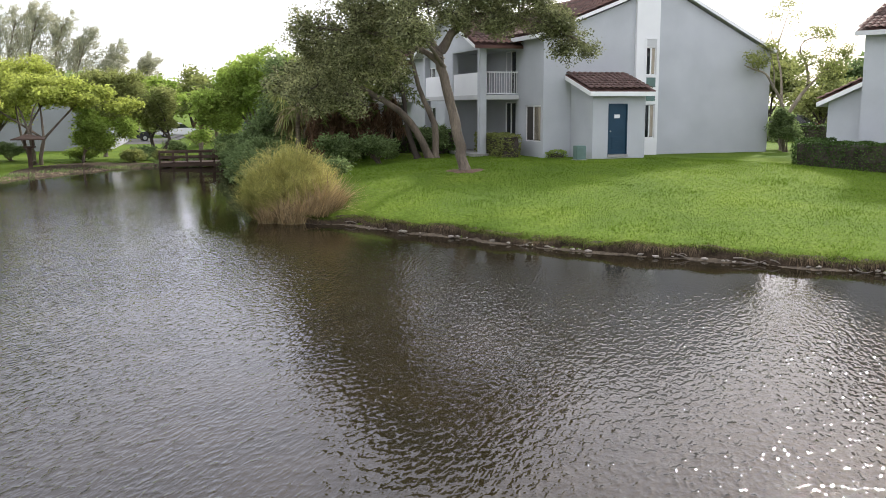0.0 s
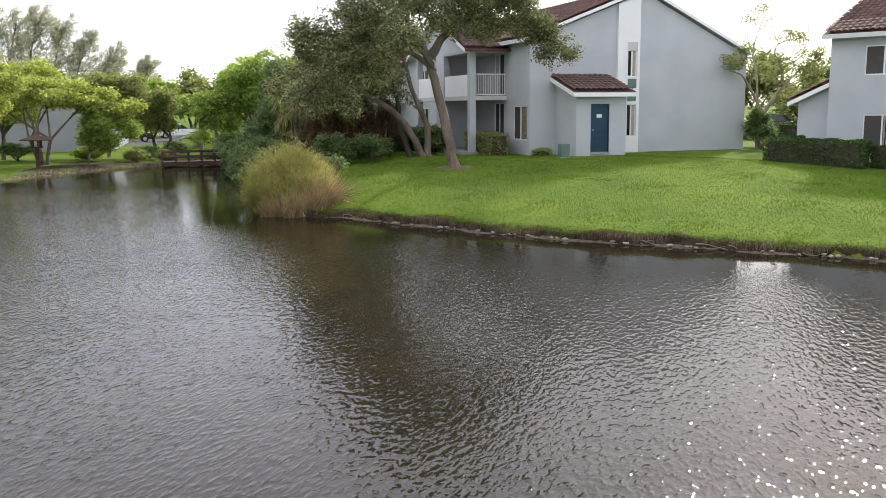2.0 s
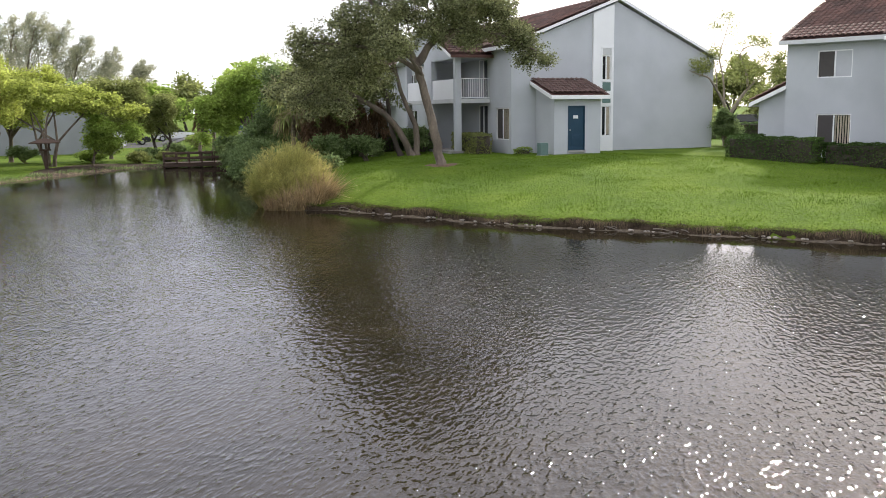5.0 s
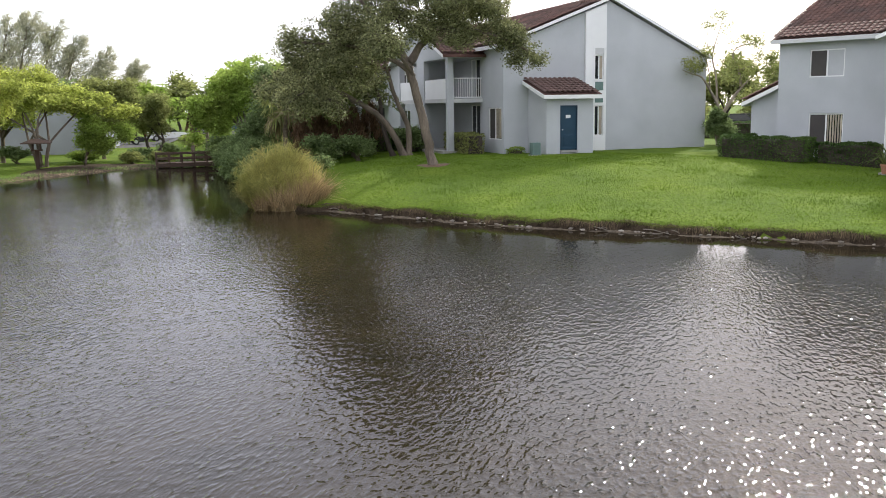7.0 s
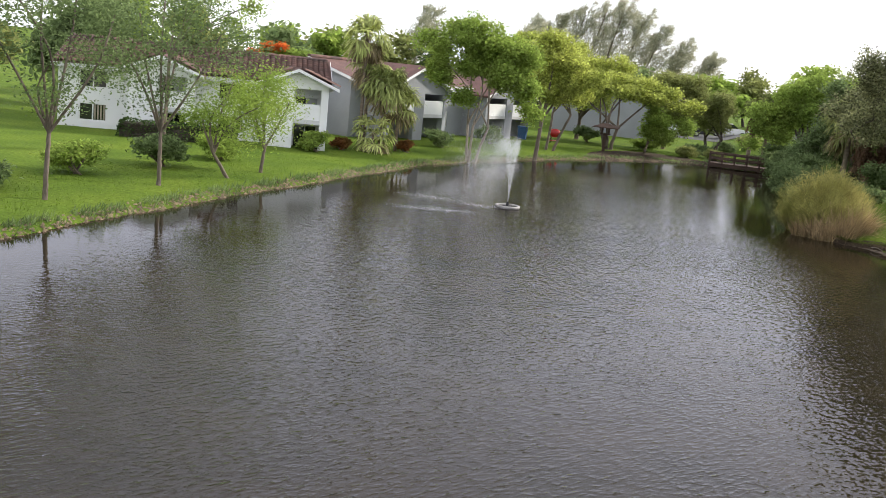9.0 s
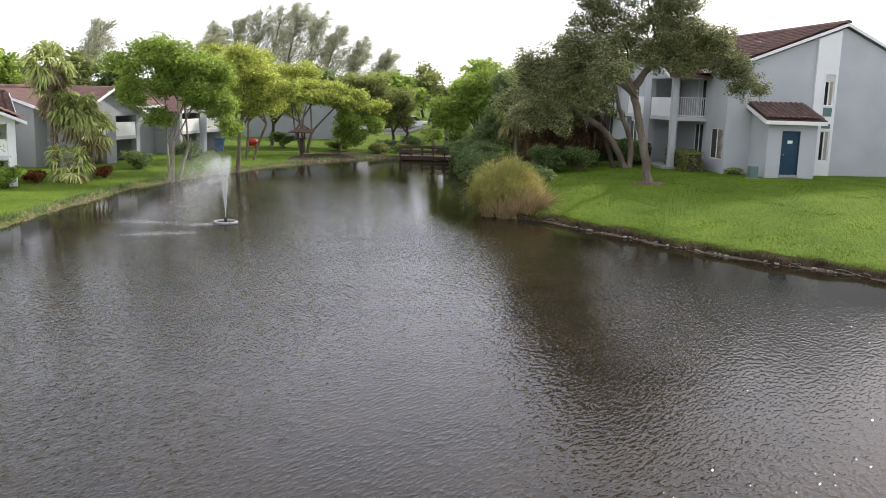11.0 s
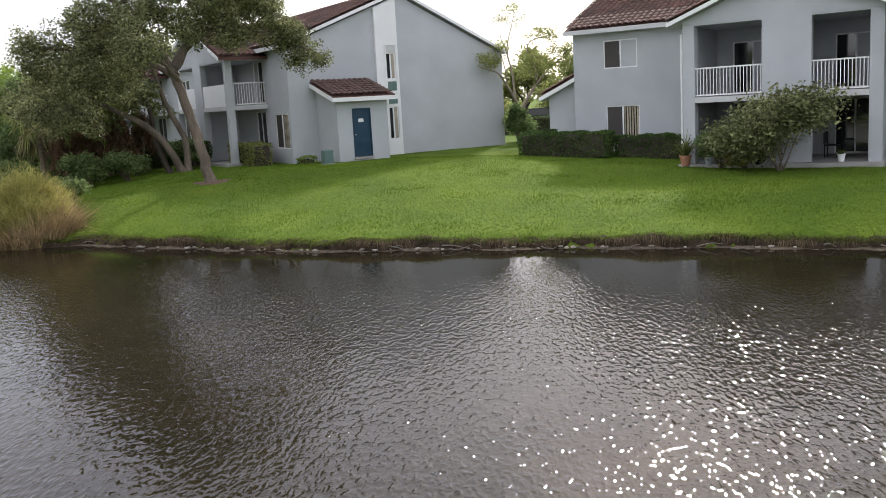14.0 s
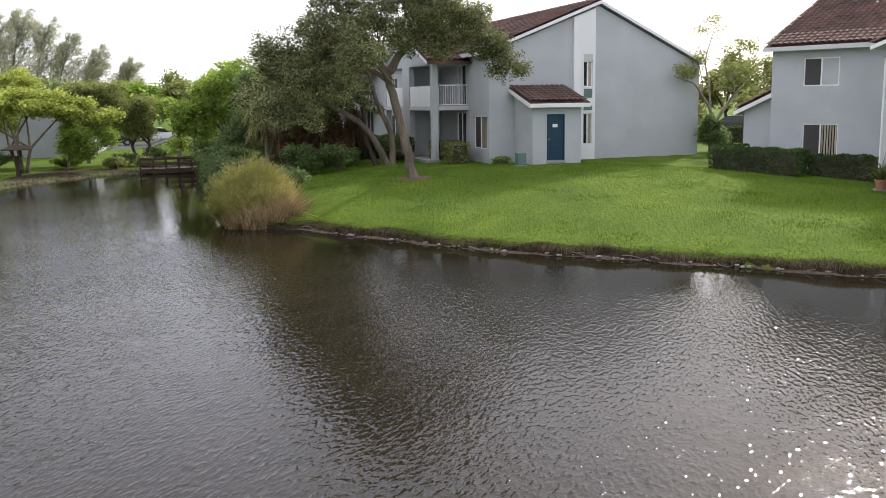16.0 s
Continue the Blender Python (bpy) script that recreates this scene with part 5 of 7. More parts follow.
shrub((-6.8, 8.6), 1.0, 1.5, "dark shrub between the leaning trunks", DEEP_LEAF, 260, 260, 20, 0.13, group="shade shrubs")
shrub((-8.3, 8.9), 1.1, 1.7, "dark shrub between the leaning trunks", DEEP_LEAF, 263, 260, 20, 0.13, group="shade shrubs")
shrub((-3.6, 10.6), 0.9, 1.6, "dark shrub against the house wall", DEEP_LEAF, 266, 240, 20, 0.13, group="shade shrubs")

# the light tree between the two houses
def sparse_tree():
    t = tree("sparse_tree", (12.60, 6.50), "sparse-leaved tree with pale twisting branches between the houses")
    b = t.location
    fork = (12.55, 6.35, 2.95)
    limb("trunk", [b, (12.50, 6.45, 2.2), fork], 0.17, 0.13, BARK_PALE, t, seed=71)
    ways = [([fork, (12.15, 6.15, 3.7), (11.65, 6.10, 4.4), (11.05, 5.95, 5.0), (10.35, 5.85, 5.2), (9.70, 5.75, 5.4)], 0.10, 0.02),
            ([fork, (13.20, 6.30, 3.9), (13.55, 6.10, 4.6), (13.45, 6.15, 5.4), (13.20, 6.35, 6.1), (13.40, 6.25, 6.6), (14.20, 5.65, 6.8)], 0.11, 0.02),
            ([(12.20, 6.20, 3.65), (12.20, 6.35, 5.0), (12.00, 6.45, 6.1), (12.25, 6.40, 7.2), (12.50, 6.25, 8.2)], 0.07, 0.012),
            ([(13.50, 6.15, 4.35), (14.05, 5.75, 5.1), (14.65, 5.35, 5.7)], 0.07, 0.015),
            ([(11.65, 6.10, 4.4), (11.55, 6.05, 5.2), (11.25, 6.05, 6.2)], 0.045, 0.01),
            ([(13.45, 6.15, 5.4), (14.05, 5.85, 5.7), (14.45, 5.45, 6.3)], 0.045, 0.01),
            ([(12.05, 6.45, 6.0), (11.65, 6.45, 6.8), (11.70, 6.45, 7.7)], 0.035, 0.008)]
    for k, (pts, r0, r1) in enumerate(ways):
        limb("branch", pts, r0, r1, BARK_PALE, t, seed=72 + k, sides=7)
    leafy = [(9.95, 5.75, 5.6, 0.42), (10.65, 5.85, 5.45, 0.4), (11.45, 6.05, 5.6, 0.42), (11.95, 6.35, 6.6, 0.3), (11.35, 6.05, 6.3, 0.35), (12.35, 6.25, 8.2, 0.35), (13.05, 5.95, 6.75, 0.45), (13.95, 5.55, 6.8, 0.6), (14.45, 5.25, 6.1, 0.65),
             (13.15, 5.95, 5.85, 0.55), (13.75, 5.55, 5.4, 0.6), (12.85, 6.05, 5.0, 0.45), (11.75, 6.45, 7.7, 0.3), (12.65, 6.15, 7.5, 0.3), (14.35, 5.45, 5.2, 0.5)]
    crown("crown", leafy, 330, 14, 0.19, 0.12, OLIVE_LEAF, t, 79, droop=0.3, lumps_each=5)


sparse_tree()
shrub((11.9, 5.6), 0.8, 2.2, "dark round shrub at the corner of the house", DEEP_LEAF, 75, 380, 22, 0.12)
hedge((-38.6, -0.7, 5.0, 0.8, 0.8, 0.451), "clipped hedge before the pale house across the pond", HEDGE_LEAF, 88, 0.09, 420)
hedge((21.0, 15.5, 9.0, 1.2, 1.1, -0.75), "clipped hedge before the car park behind the houses", HEDGE_LEAF, 89, 0.12, 260)
for k, (x, y, h, r) in enumerate([(25.0, 30.0, 4.2, 2.4), (31.0, 25.5, 4.6, 2.6), (37.0, 30.0, 4.4, 2.8)]):
    leafy_tree("broadleaf_tree", (x, y), "rounded olive-green tree beyond the car park", [(x, y, h, r), (x + 1.6, y - 0.8, h - 1.0, r * 0.7), (x - 1.7, y + 0.7, h - 0.9, r * 0.7), (x + 0.2, y + 0.3, h - 2.0, r * 0.8)], 520, 18, 0.26, OLIVE_LEAF, BARK_DARK, 560 + 7 * k, 0.16, group="car park trees")
shrub((13.4, 7.6), 0.9, 1.4, "dark shrub beside the sparse tree", DEEP_LEAF, 78, 260, 20, 0.12)


# ---------- hedges, shrubs and things by the houses ----------
B_O, B_X, B_Y = np.array([10.14, -1.07]), np.array([0.4467, -0.8947]), np.array([0.8947, 0.4467])
B_TURN = math.atan2(B_X[1], B_X[0])


def atB(x, y):
    p = B_O + B_X * x + B_Y * y
    return float(p[0]), float(p[1])


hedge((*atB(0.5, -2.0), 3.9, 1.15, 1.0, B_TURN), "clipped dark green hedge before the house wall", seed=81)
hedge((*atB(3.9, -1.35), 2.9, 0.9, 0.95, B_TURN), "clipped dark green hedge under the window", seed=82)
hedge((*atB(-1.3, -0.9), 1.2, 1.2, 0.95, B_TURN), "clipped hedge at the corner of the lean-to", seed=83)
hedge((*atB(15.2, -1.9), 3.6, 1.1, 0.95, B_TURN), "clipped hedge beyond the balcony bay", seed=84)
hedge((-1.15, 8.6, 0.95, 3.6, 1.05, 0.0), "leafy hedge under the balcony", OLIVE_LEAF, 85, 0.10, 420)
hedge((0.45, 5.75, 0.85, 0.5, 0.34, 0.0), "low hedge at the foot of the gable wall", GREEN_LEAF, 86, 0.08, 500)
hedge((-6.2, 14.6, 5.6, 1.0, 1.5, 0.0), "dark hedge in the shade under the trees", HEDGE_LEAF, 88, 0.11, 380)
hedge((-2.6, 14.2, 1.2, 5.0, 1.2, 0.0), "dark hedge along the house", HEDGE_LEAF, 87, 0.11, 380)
shrub(atB(9.5, -5.1), 2.35, 2.8, "large loose shrub with grey-green leaves before the patio", OAK_LEAF, 91, 900, 18, 0.14)
shrub(atB(7.3, -4.1), 0.8, 1.7, "spiky-leaved shrub among the patio pots", DEEP_LEAF, 94, 260, 18, 0.13)
shrub(atB(8.1, -4.2), 0.8, 1.6, "leafy shrub among the patio pots", OLIVE_LEAF, 97, 260, 18, 0.13)


def flowerpot(x, y, r, h, mat, label, plant=0.0, seed=1):
    z = gz(x, y)
    z = max(z, 0.98) if plant >= 0 else z
    t = thing("flowerpot", (x, y, z), label, "flowerpot", "patio pots")
    bm = bmesh.new()
    prof = [(r * 0.68, 0.0), (r * 0.95, h * 0.82), (r * 1.08, h * 0.82), (r * 1.08, h), (r * 0.92, h), (r * 0.88, h * 0.86), (0.001, h * 0.86)]
    rings = [[bm.verts.new((x + a * math.cos(k * 0.5236), y + a * math.sin(k * 0.5236), z + b)) for k in range(12)] for a, b in prof]
    for p, q in zip(rings, rings[1:]):
        for k in range(12):
            bm.faces.new((p[k], p[(k + 1) % 12], q[(k + 1) % 12], q[k]))
    bm.faces.new(rings[0])
    part("pot", bm, mat, t, smooth=False)
    if plant > 0:
        rng = np.random.default_rng(seed)
        base = np.repeat(np.array([[x, y, z + h * 0.86]]), 70, 0) + rng.normal(0, r * 0.3, (70, 3)) * np.array([1, 1, 0])
        v, q = blades(rng, base, plant, 0.05, 0.45, 0.6)
        array_object("plant", v, q, FROND, t, "strappy green pot plant")


for k, (x, y, r, h, m, lab, pl) in enumerate([(6.05, -3.95, 0.21, 0.36, TERRACOTTA, "terracotta flowerpot beside the pillar", 0.9), (6.9, -3.9, 0.19, 0.30, GREY_PLASTIC, "grey flowerpot on the patio edge", 1.0),
                                             (7.65, -3.95, 0.23, 0.36, TERRACOTTA, "terracotta flowerpot on the patio edge", 1.1), (12.95, -2.9, 0.24, 0.42, GREY_PLASTIC, "grey plastic tub beside the pillar", 0.3),
                                             (8.6, -3.85, 0.18, 0.3, DARK_PLASTIC, "black plastic flowerpot on the patio edge", 0.8), (11.2, -3.5, 0.13, 0.3, WHITE, "white flowerpot on the patio", 0.2)]):
    flowerpot(*atB(x, y), r, h, m, lab, pl, 300 + k)


def street_lamp(x, y, h):
    z = gz(x, y) - 0.03
    t = thing("street_lamp", (x, y, z), "white lantern on a thin white post among the trees", "lamp")
    v, q = tube_arrays([(x, y, z), (x, y, z + 0.5), (x, y, z + h)], [0.055, 0.05, 0.04], 10)
    array_object("post", v, q, WHITE, t)
    for name, mat, prof in (("lantern", CURTAIN, [(0.06, 0.0), (0.13, 0.05), (0.19, 0.38), (0.17, 0.40)]), ("cap", WHITE, [(0.24, 0.38), (0.25, 0.42), (0.12, 0.52), (0.02, 0.56)])):
        bm = bmesh.new()
        rings = [[bm.verts.new((x + r * math.cos(k * 0.7854), y + r * math.sin(k * 0.7854), z + h + w)) for k in range(8)] for r, w in prof]
        for p, q in zip(rings, rings[1:]):
            for k in range(8):
                bm.faces.new((p[k], p[(k + 1) % 8], q[(k + 1) % 8], q[k]))
        bm.faces.new(rings[0]), bm.faces.new(rings[-1])
        part(name, bm, mat, t)


street_lamp(-5.45, 13.0, 2.15)


def patio_chair(x, y, turn):
    z = 1.01
    t = thing("patio_chair", (x, y, z), "dark metal patio chair on the concrete slab", "chair")
    c, s = math.cos(turn), math.sin(turn)

    def f(u, v, w):
        return Vector((x + u * c - v * s, y + u * s + v * c, z + w))
    box("seat", f, (-0.24, 0.24), (-0.24, 0.24), (0.42, 0.46), DARK_PLASTIC, t, bevel=0.012)
    box("backrest", f, (-0.24, 0.24), (0.21, 0.25), (0.50, 0.92), DARK_PLASTIC, t, bevel=0.012)
    for a in (-0.21, 0.21):
        for b in (-0.21, 0.21):
            box("leg", f, (a - 0.018, a + 0.018), (b - 0.018, b + 0.018), (0, 0.42 if b < 0 else 0.92), DARK_PLASTIC, t)


patio_chair(*atB(10.6, -1.6), 0.4)


def utility_box(x, y, w, d, h, label):
    z = gz(x, y) - 0.03
    t = thing("utility_box", (x, y, z), label, "utility box")
    f = lambda u, v, q: Vector((x + u, y + v, z + q))
    box("cabinet", f, (-w / 2, w / 2), (-d / 2, d / 2), (0.06, h), UTILITY, t, bevel=0.02)
    box("plinth", f, (-w / 2 - 0.04, w / 2 + 0.04), (-d / 2 - 0.04, d / 2 + 0.04), (0, 0.06), CONCRETE, t)
    box("lid_seam", f, (-w / 2 + 0.03, w / 2 - 0.03), (-d / 2 - 0.008, -d / 2), (h * 0.25, h * 0.9), UTILITY, t)


utility_box(0.66, 3.95, 0.42, 0.36, 0.62, "small green utility cabinet beside the lean-to")


def tree_ring(x, y, r):
    t = thing("mulch_ring", (x, y, gz(x, y)), "bare mulch patch round the oak's foot", "mulch")
    rng = np.random.default_rng(5)
    rr, a = np.meshgrid(np.linspace(0, 1, 6), np.linspace(0, 2 * np.pi, 28, endpoint=False), indexing='ij')
    R = r * rr * (1 + 0.18 * np.sin(3 * a + 1) + 0.08 * np.sin(7 * a))
    X, Y = x + R * np.cos(a), y + R * np.sin(a)
    Zz = ground_z(X, Y) + 0.05 * (1 - rr ** 3) - 0.012
    V = np.stack([X, Y, Zz], -1).reshape(-1, 3)
    i, j = np.meshgrid(np.arange(5), np.arange(28), indexing='ij')
    q = np.stack([i * 28 + j, i * 28 + (j + 1) % 28, (i + 1) * 28 + (j + 1) % 28, (i + 1) * 28 + j], -1).reshape(-1, 4)
    array_object("mulch", V, q, MULCH, t, smooth=True)


tree_ring(-5.1, 1.7, 0.75)


def bare_bank():
    """Bare earth in the shade under the far trees, following the water's edge."""
    s, w = np.linspace(0, 1, 26), np.linspace(-0.15, 1, 7)
    L = smooth_line([(-15.2, 29.6), (-17.0, 28.0), (-18.9, 27.1), (-21.2, 24.0), (-22.8, 21.4)], 26)
    N = np.stack([-np.gradient(L[:, 1]), np.gradient(L[:, 0])], -1)
    N /= -np.linalg.norm(N, axis=1)[:, None]
    width = 3.2 * np.sin(np.pi * np.clip(s * 0.9 + 0.08, 0, 1)) + 0.4 * np.sin(17 * s) * s * (1 - s)
    G = L[:, None] + N[:, None] * (w[None, :, None] * width[:, None, None])
    Z = ground_z(G[..., 0], G[..., 1]) + 0.025
    i, j = np.meshgrid(np.arange(25), np.arange(6), indexing='ij')
    q = np.stack([i * 7 + j, (i + 1) * 7 + j, (i + 1) * 7 + j + 1, i * 7 + j + 1], -1).reshape(-1, 4)
    tagged(array_object("bare_earth", np.concatenate([G, Z[..., None]], -1).reshape(-1, 3), q, BANK_SOIL, smooth=True), "bare brown earth bank under the far trees", "ground", kind="structure")


bare_bank()

# ---------- the far end: bridge, trees, cars ----------
def footbridge():
    y, x0, x1 = 28.4, -15.6, -11.5
    t = thing("footbridge", ((x0 + x1) / 2, y, 0.0), "low weathered brown wooden footbridge over the pond's inlet", "bridge")
    f = lambda u, v, w: Vector((u, y + v, w))
    for v in (-0.75, 0.75):
        box("beam", f, (x0, x1), (v - 0.07, v + 0.07), (0.08, 0.30), WOOD, t)
        for w in (0.62, 0.95):
            box("handrail", f, (x0, x1), (v - 0.035, v + 0.035), (w - 0.05, w + 0.05), WOOD, t)
        for u in np.linspace(x0 + 0.05, x1 - 0.05, 6):
            box("post", f, (u - 0.05, u + 0.05), (v - 0.05, v + 0.05), (-0.6, 1.02), WOOD, t)
    n = 26
    for k in range(n):
        a = x0 + (x1 - x0) * k / n
        box("plank", f, (a + 0.008, a + (x1 - x0) / n - 0.008), (-0.8, 0.8), (0.30, 0.345), WOOD, t)


footbridge()


def car(x, y, turn, paint, label):
    z = gz(x, y)
    t = thing("car", (x, y, z), label, "car", "parked cars")
    c, s = math.cos(turn), math.sin(turn)

    def f(u, v, w):
        return Vector((x + u * c - v * s, y + u * s + v * c, z + w))
    bm = bmesh.new()
    add_prism(bm, lambda u, v, w: f(u, w, v), [(-2.2, 0.3), (2.2, 0.3), (2.25, 0.62), (2.1, 0.82), (1.0, 0.95), (-1.75, 0.97), (-2.15, 0.9), (-2.25, 0.6)], (-0.87, 0.87))
    bmesh.ops.bevel(bm, geom=bm.edges[:], offset=0.06, segments=2, affect='EDGES')
    part("body", bm, paint, t)
    bm = bmesh.new()
    add_prism(bm, lambda u, v, w: f(u, w, v), [(-1.7, 0.96), (0.95, 0.94), (0.3, 1.42), (-1.1, 1.44)], (-0.72, 0.72))
    bmesh.ops.bevel(bm, geom=bm.edges[:], offset=0.05, segments=2, affect='EDGES')
    part("cabin_glass", bm, GLASS, t)
    bm = bmesh.new()
    add_prism(bm, lambda u, v, w: f(u, w, v), [(-1.1, 1.40), (0.28, 1.38), (0.2, 1.47), (-1.0, 1.48)], (-0.70, 0.70))
    part("roof", bm, paint, t)
    for u in (-1.35, 1.35):
        for v in (-0.78, 0.78):
            bm = bmesh.new()
            bmesh.ops.create_cone(bm, cap_ends=True, segments=16, radius1=0.32, radius2=0.32, depth=0.2)
            bmesh.ops.transform(bm, matrix=Matrix.Translation(f(u, v, 0.32)) @ Matrix.Rotation(turn, 4, 'Z') @ Matrix.Rotation(math.pi / 2, 4, 'X'), verts=bm.verts[:])
            w = part("wheel", bm, RUBBER, t)
            bm = bmesh.new()
            bmesh.ops.create_cone(bm, cap_ends=True, segments=12, radius1=0.19, radius2=0.19, depth=0.22)
            bmesh.ops.transform(bm, matrix=Matrix.Translation(f(u, v, 0.32)) @ Matrix.Rotation(turn, 4, 'Z') @ Matrix.Rotation(math.pi / 2, 4, 'X'), verts=bm.verts[:])
            part("rim", bm, CHROME, w)
    for v in (-0.62, 0.62):
        box("headlight", f, (2.12, 2.25), (v - 0.16, v + 0.16), (0.62, 0.76), WHITE, t)
        box("tail_light", f, (-2.26, -2.16), (v - 0.14, v + 0.14), (0.66, 0.84), RED_PAINT, t)


def road_patch(name, x0, x1, y0, y1, label):
    n = 14
    X, Y = np.meshgrid(np.linspace(x0, x1, n), np.linspace(y0, y1, n), indexing='ij')
    V = np.stack([X, Y, ground_z(X, Y) + 0.02], -1).reshape(-1, 3)
    i, j = np.meshgrid(np.arange(n - 1), np.arange(n - 1), indexing='ij')
    q = np.stack([i * n + j, (i + 1) * n + j, (i + 1) * n + j + 1, i * n + j + 1], -1).reshape(-1, 4)
    tagged(array_object(name, V, q, ASPHALT), label, "road", kind="structure")


road_patch("road", -26, 4, 58, 74, "grey asphalt car park behind the far trees")
road_patch("pavement", 22, 44, 16, 44, "grey asphalt car park behind the houses")
car(-13.2, 66.0, 0.1, CAR_WHITE, "white parked car beyond the footbridge")
car(-8.3, 66.5, 0.05, CAR_BLUE, "blue parked car beyond the footbridge")
car(-17.9, 67.0, 0.1, CAR_DARK, "dark parked car beyond the trees")
car(27.0, 24.6, 2.2, CAR_DARK, "dark parked car behind the sparse tree")
car(29.5, 20.5, 2.2, CAR_WHITE, "white parked car behind the sparse tree")


def grill(x, y):
    z = gz(x, y)
    t = thing("barbecue_grill", (x, y, z), "red kettle barbecue grill on the far lawn", "grill")
    bm = bmesh.new()
    bmesh.ops.create_uvsphere(bm, u_segments=16, v_segments=10, radius=0.36)
    bmesh.ops.transform(bm, matrix=Matrix.Translation((x, y, z + 0.72)) @ Matrix.Diagonal((1.2, 0.9, 0.85, 1)), verts=bm.verts[:])
    part("lid", bm, RED_PAINT, t, smooth=True)
    for a, b in ((-0.25, -0.2), (0.25, -0.2), (-0.25, 0.2), (0.25, 0.2)):
        box("leg", lambda u, v, w: Vector((x + u, y + v, z + w)), (a - 0.02, a + 0.02), (b - 0.02, b + 0.02), (0, 0.6), DARK_PLASTIC, t)
    box("shelf", lambda u, v, w: Vector((x + u, y + v, z + w)), (-0.3, 0.3), (-0.25, 0.25), (0.18, 0.21), RED_PAINT, t)


grill(-26.2, 27.8)


def garden_lantern(x, y):
    z = gz(x, y)
    t = thing("garden_lantern", (x, y, z), "weathered brown garden lantern with a spreading roof", "lantern")
    f = lambda u, v, w: Vector((x + u, y + v, z + w))
    box("post", f, (-0.11, 0.11), (-0.11, 0.11), (0, 1.15), WOOD, t, bevel=0.015)
    box("tray", f, (-0.32, 0.32), (-0.32, 0.32), (1.15, 1.23), WOOD, t, bevel=0.01)
    for a in (-0.22, 0.22):
        for b in (-0.22, 0.22):
            box("pillar", f, (a - 0.04, a + 0.04), (b - 0.04, b + 0.04), (1.23, 1.62), WOOD, t)
    bm = bmesh.new()
    c = [bm.verts.new(f(a * s, b * s, w)) for s, w in ((0.85, 1.60), (0.85, 1.66), (0.16, 1.90)) for a, b in ((-1, -1), (1, -1), (1, 1), (-1, 1))]
    bm.faces.new(c[0:4]), bm.faces.new(c[8:12])
    for k in (0, 4):
        for i in range(4):
            j = (i + 1) % 4
            bm.faces.new((c[k + i], c[k + j], c[k + 4 + j], c[k + 4 + i]))
    part("roof", bm, WOOD, t)


def bin_(x, y):
    z = gz(x, y)
    t = thing("waste_bin", (x, y, z), "blue plastic waste bin on the far lawn", "bin")
    f = lambda u, v, w: Vector((x + u, y + v, z + w))
    bm = bmesh.new()
    lo = [bm.verts.new(f(a * 0.26, b * 0.26, 0.05)) for a, b in ((-1, -1), (1, -1), (1, 1), (-1, 1))]
    hi = [bm.verts.new(f(a * 0.33, b * 0.33, 0.88)) for a, b in ((-1, -1), (1, -1), (1, 1), (-1, 1))]
    bm.faces.new(lo), bm.faces.new(hi)
    for i in range(4):
        j = (i + 1) % 4
        bm.faces.new((lo[i], lo[j], hi[j], hi[i]))
    bmesh.ops.bevel(bm, geom=bm.edges[:], offset=0.025, segments=1, affect='EDGES')
    part("body", bm, BLUE_PLASTIC, t)
    box("lid", f, (-0.36, 0.36), (-0.37, 0.36), (0.885, 0.95), BLUE_PLASTIC, t, bevel=0.02)
    for u in (-0.25, 0.25):
        box("wheel", f, (u - 0.03, u + 0.03), (0.22, 0.34), (0.0, 0.13), RUBBER, t, bevel=0.02)


garden_lantern(-22.6, 26.6)
bin_(-28.4, 27.2)

# trees along the far and left shores
leafy_tree("poinciana_tree", (-22.6, 29.0), "broad flat-crowned yellow-green tree on the far bank",
           [(-26.2, 29.2, 4.2, 1.3), (-24.6, 29.2, 4.6, 1.6), (-22.6, 29.6, 4.9, 1.7), (-20.8, 29.8, 4.9, 1.7), (-19.0, 30.0, 4.6, 1.5), (-17.6, 30.2, 3.8, 1.2), (-21.6, 28.2, 4.3, 1.4), (-23.6, 30.8, 4.8, 1.5), (-19.6, 28.8, 4.1, 1.3), (-24.8, 28.2, 4.0, 1.2)],
           1200, 24, 0.20, YELLOW_LEAF, BARK, 101, 0.14, stems=3, flat=0.36, droop=0.0, fork_h=1.6)
leafy_tree("broadleaf_tree", (-20.0, 29.2), "low bright green tree on the far bank", [(-19.4, 29.2, 2.1, 1.2), (-18.6, 29.4, 1.6, 1.0), (-19.2, 29.0, 2.9, 1.1), (-17.8, 29.6, 2.5, 1.0)], 700, 22, 0.16, GREEN_LEAF, BARK, 102, 0.1)
leafy_tree("broadleaf_tree", (-15.6, 36.5), "rounded olive tree on the far bank", [(-15.8, 36.6, 4.2, 1.5), (-14.8, 36.8, 3.5, 1.3), (-16.8, 36.6, 3.4, 1.3), (-15.4, 36.4, 2.7, 1.2)], 800, 22, 0.16, OLIVE_LEAF, BARK_DARK, 103, 0.16, stems=2)
leafy_tree("broadleaf_tree", (-29.6, 31.0), "tall yellow-green tree on the far bank", [(-30.0, 31.0, 5.4, 1.9), (-28.2, 31.4, 5.8, 1.8), (-31.8, 30.6, 4.6, 1.7), (-27.0, 31.2, 4.9, 1.5), (-29.4, 32.0, 7.0, 1.5), (-31.0, 30.6, 3.0, 1.5)], 1100, 24, 0.19, YELLOW_LEAF, BARK, 104, 0.18)
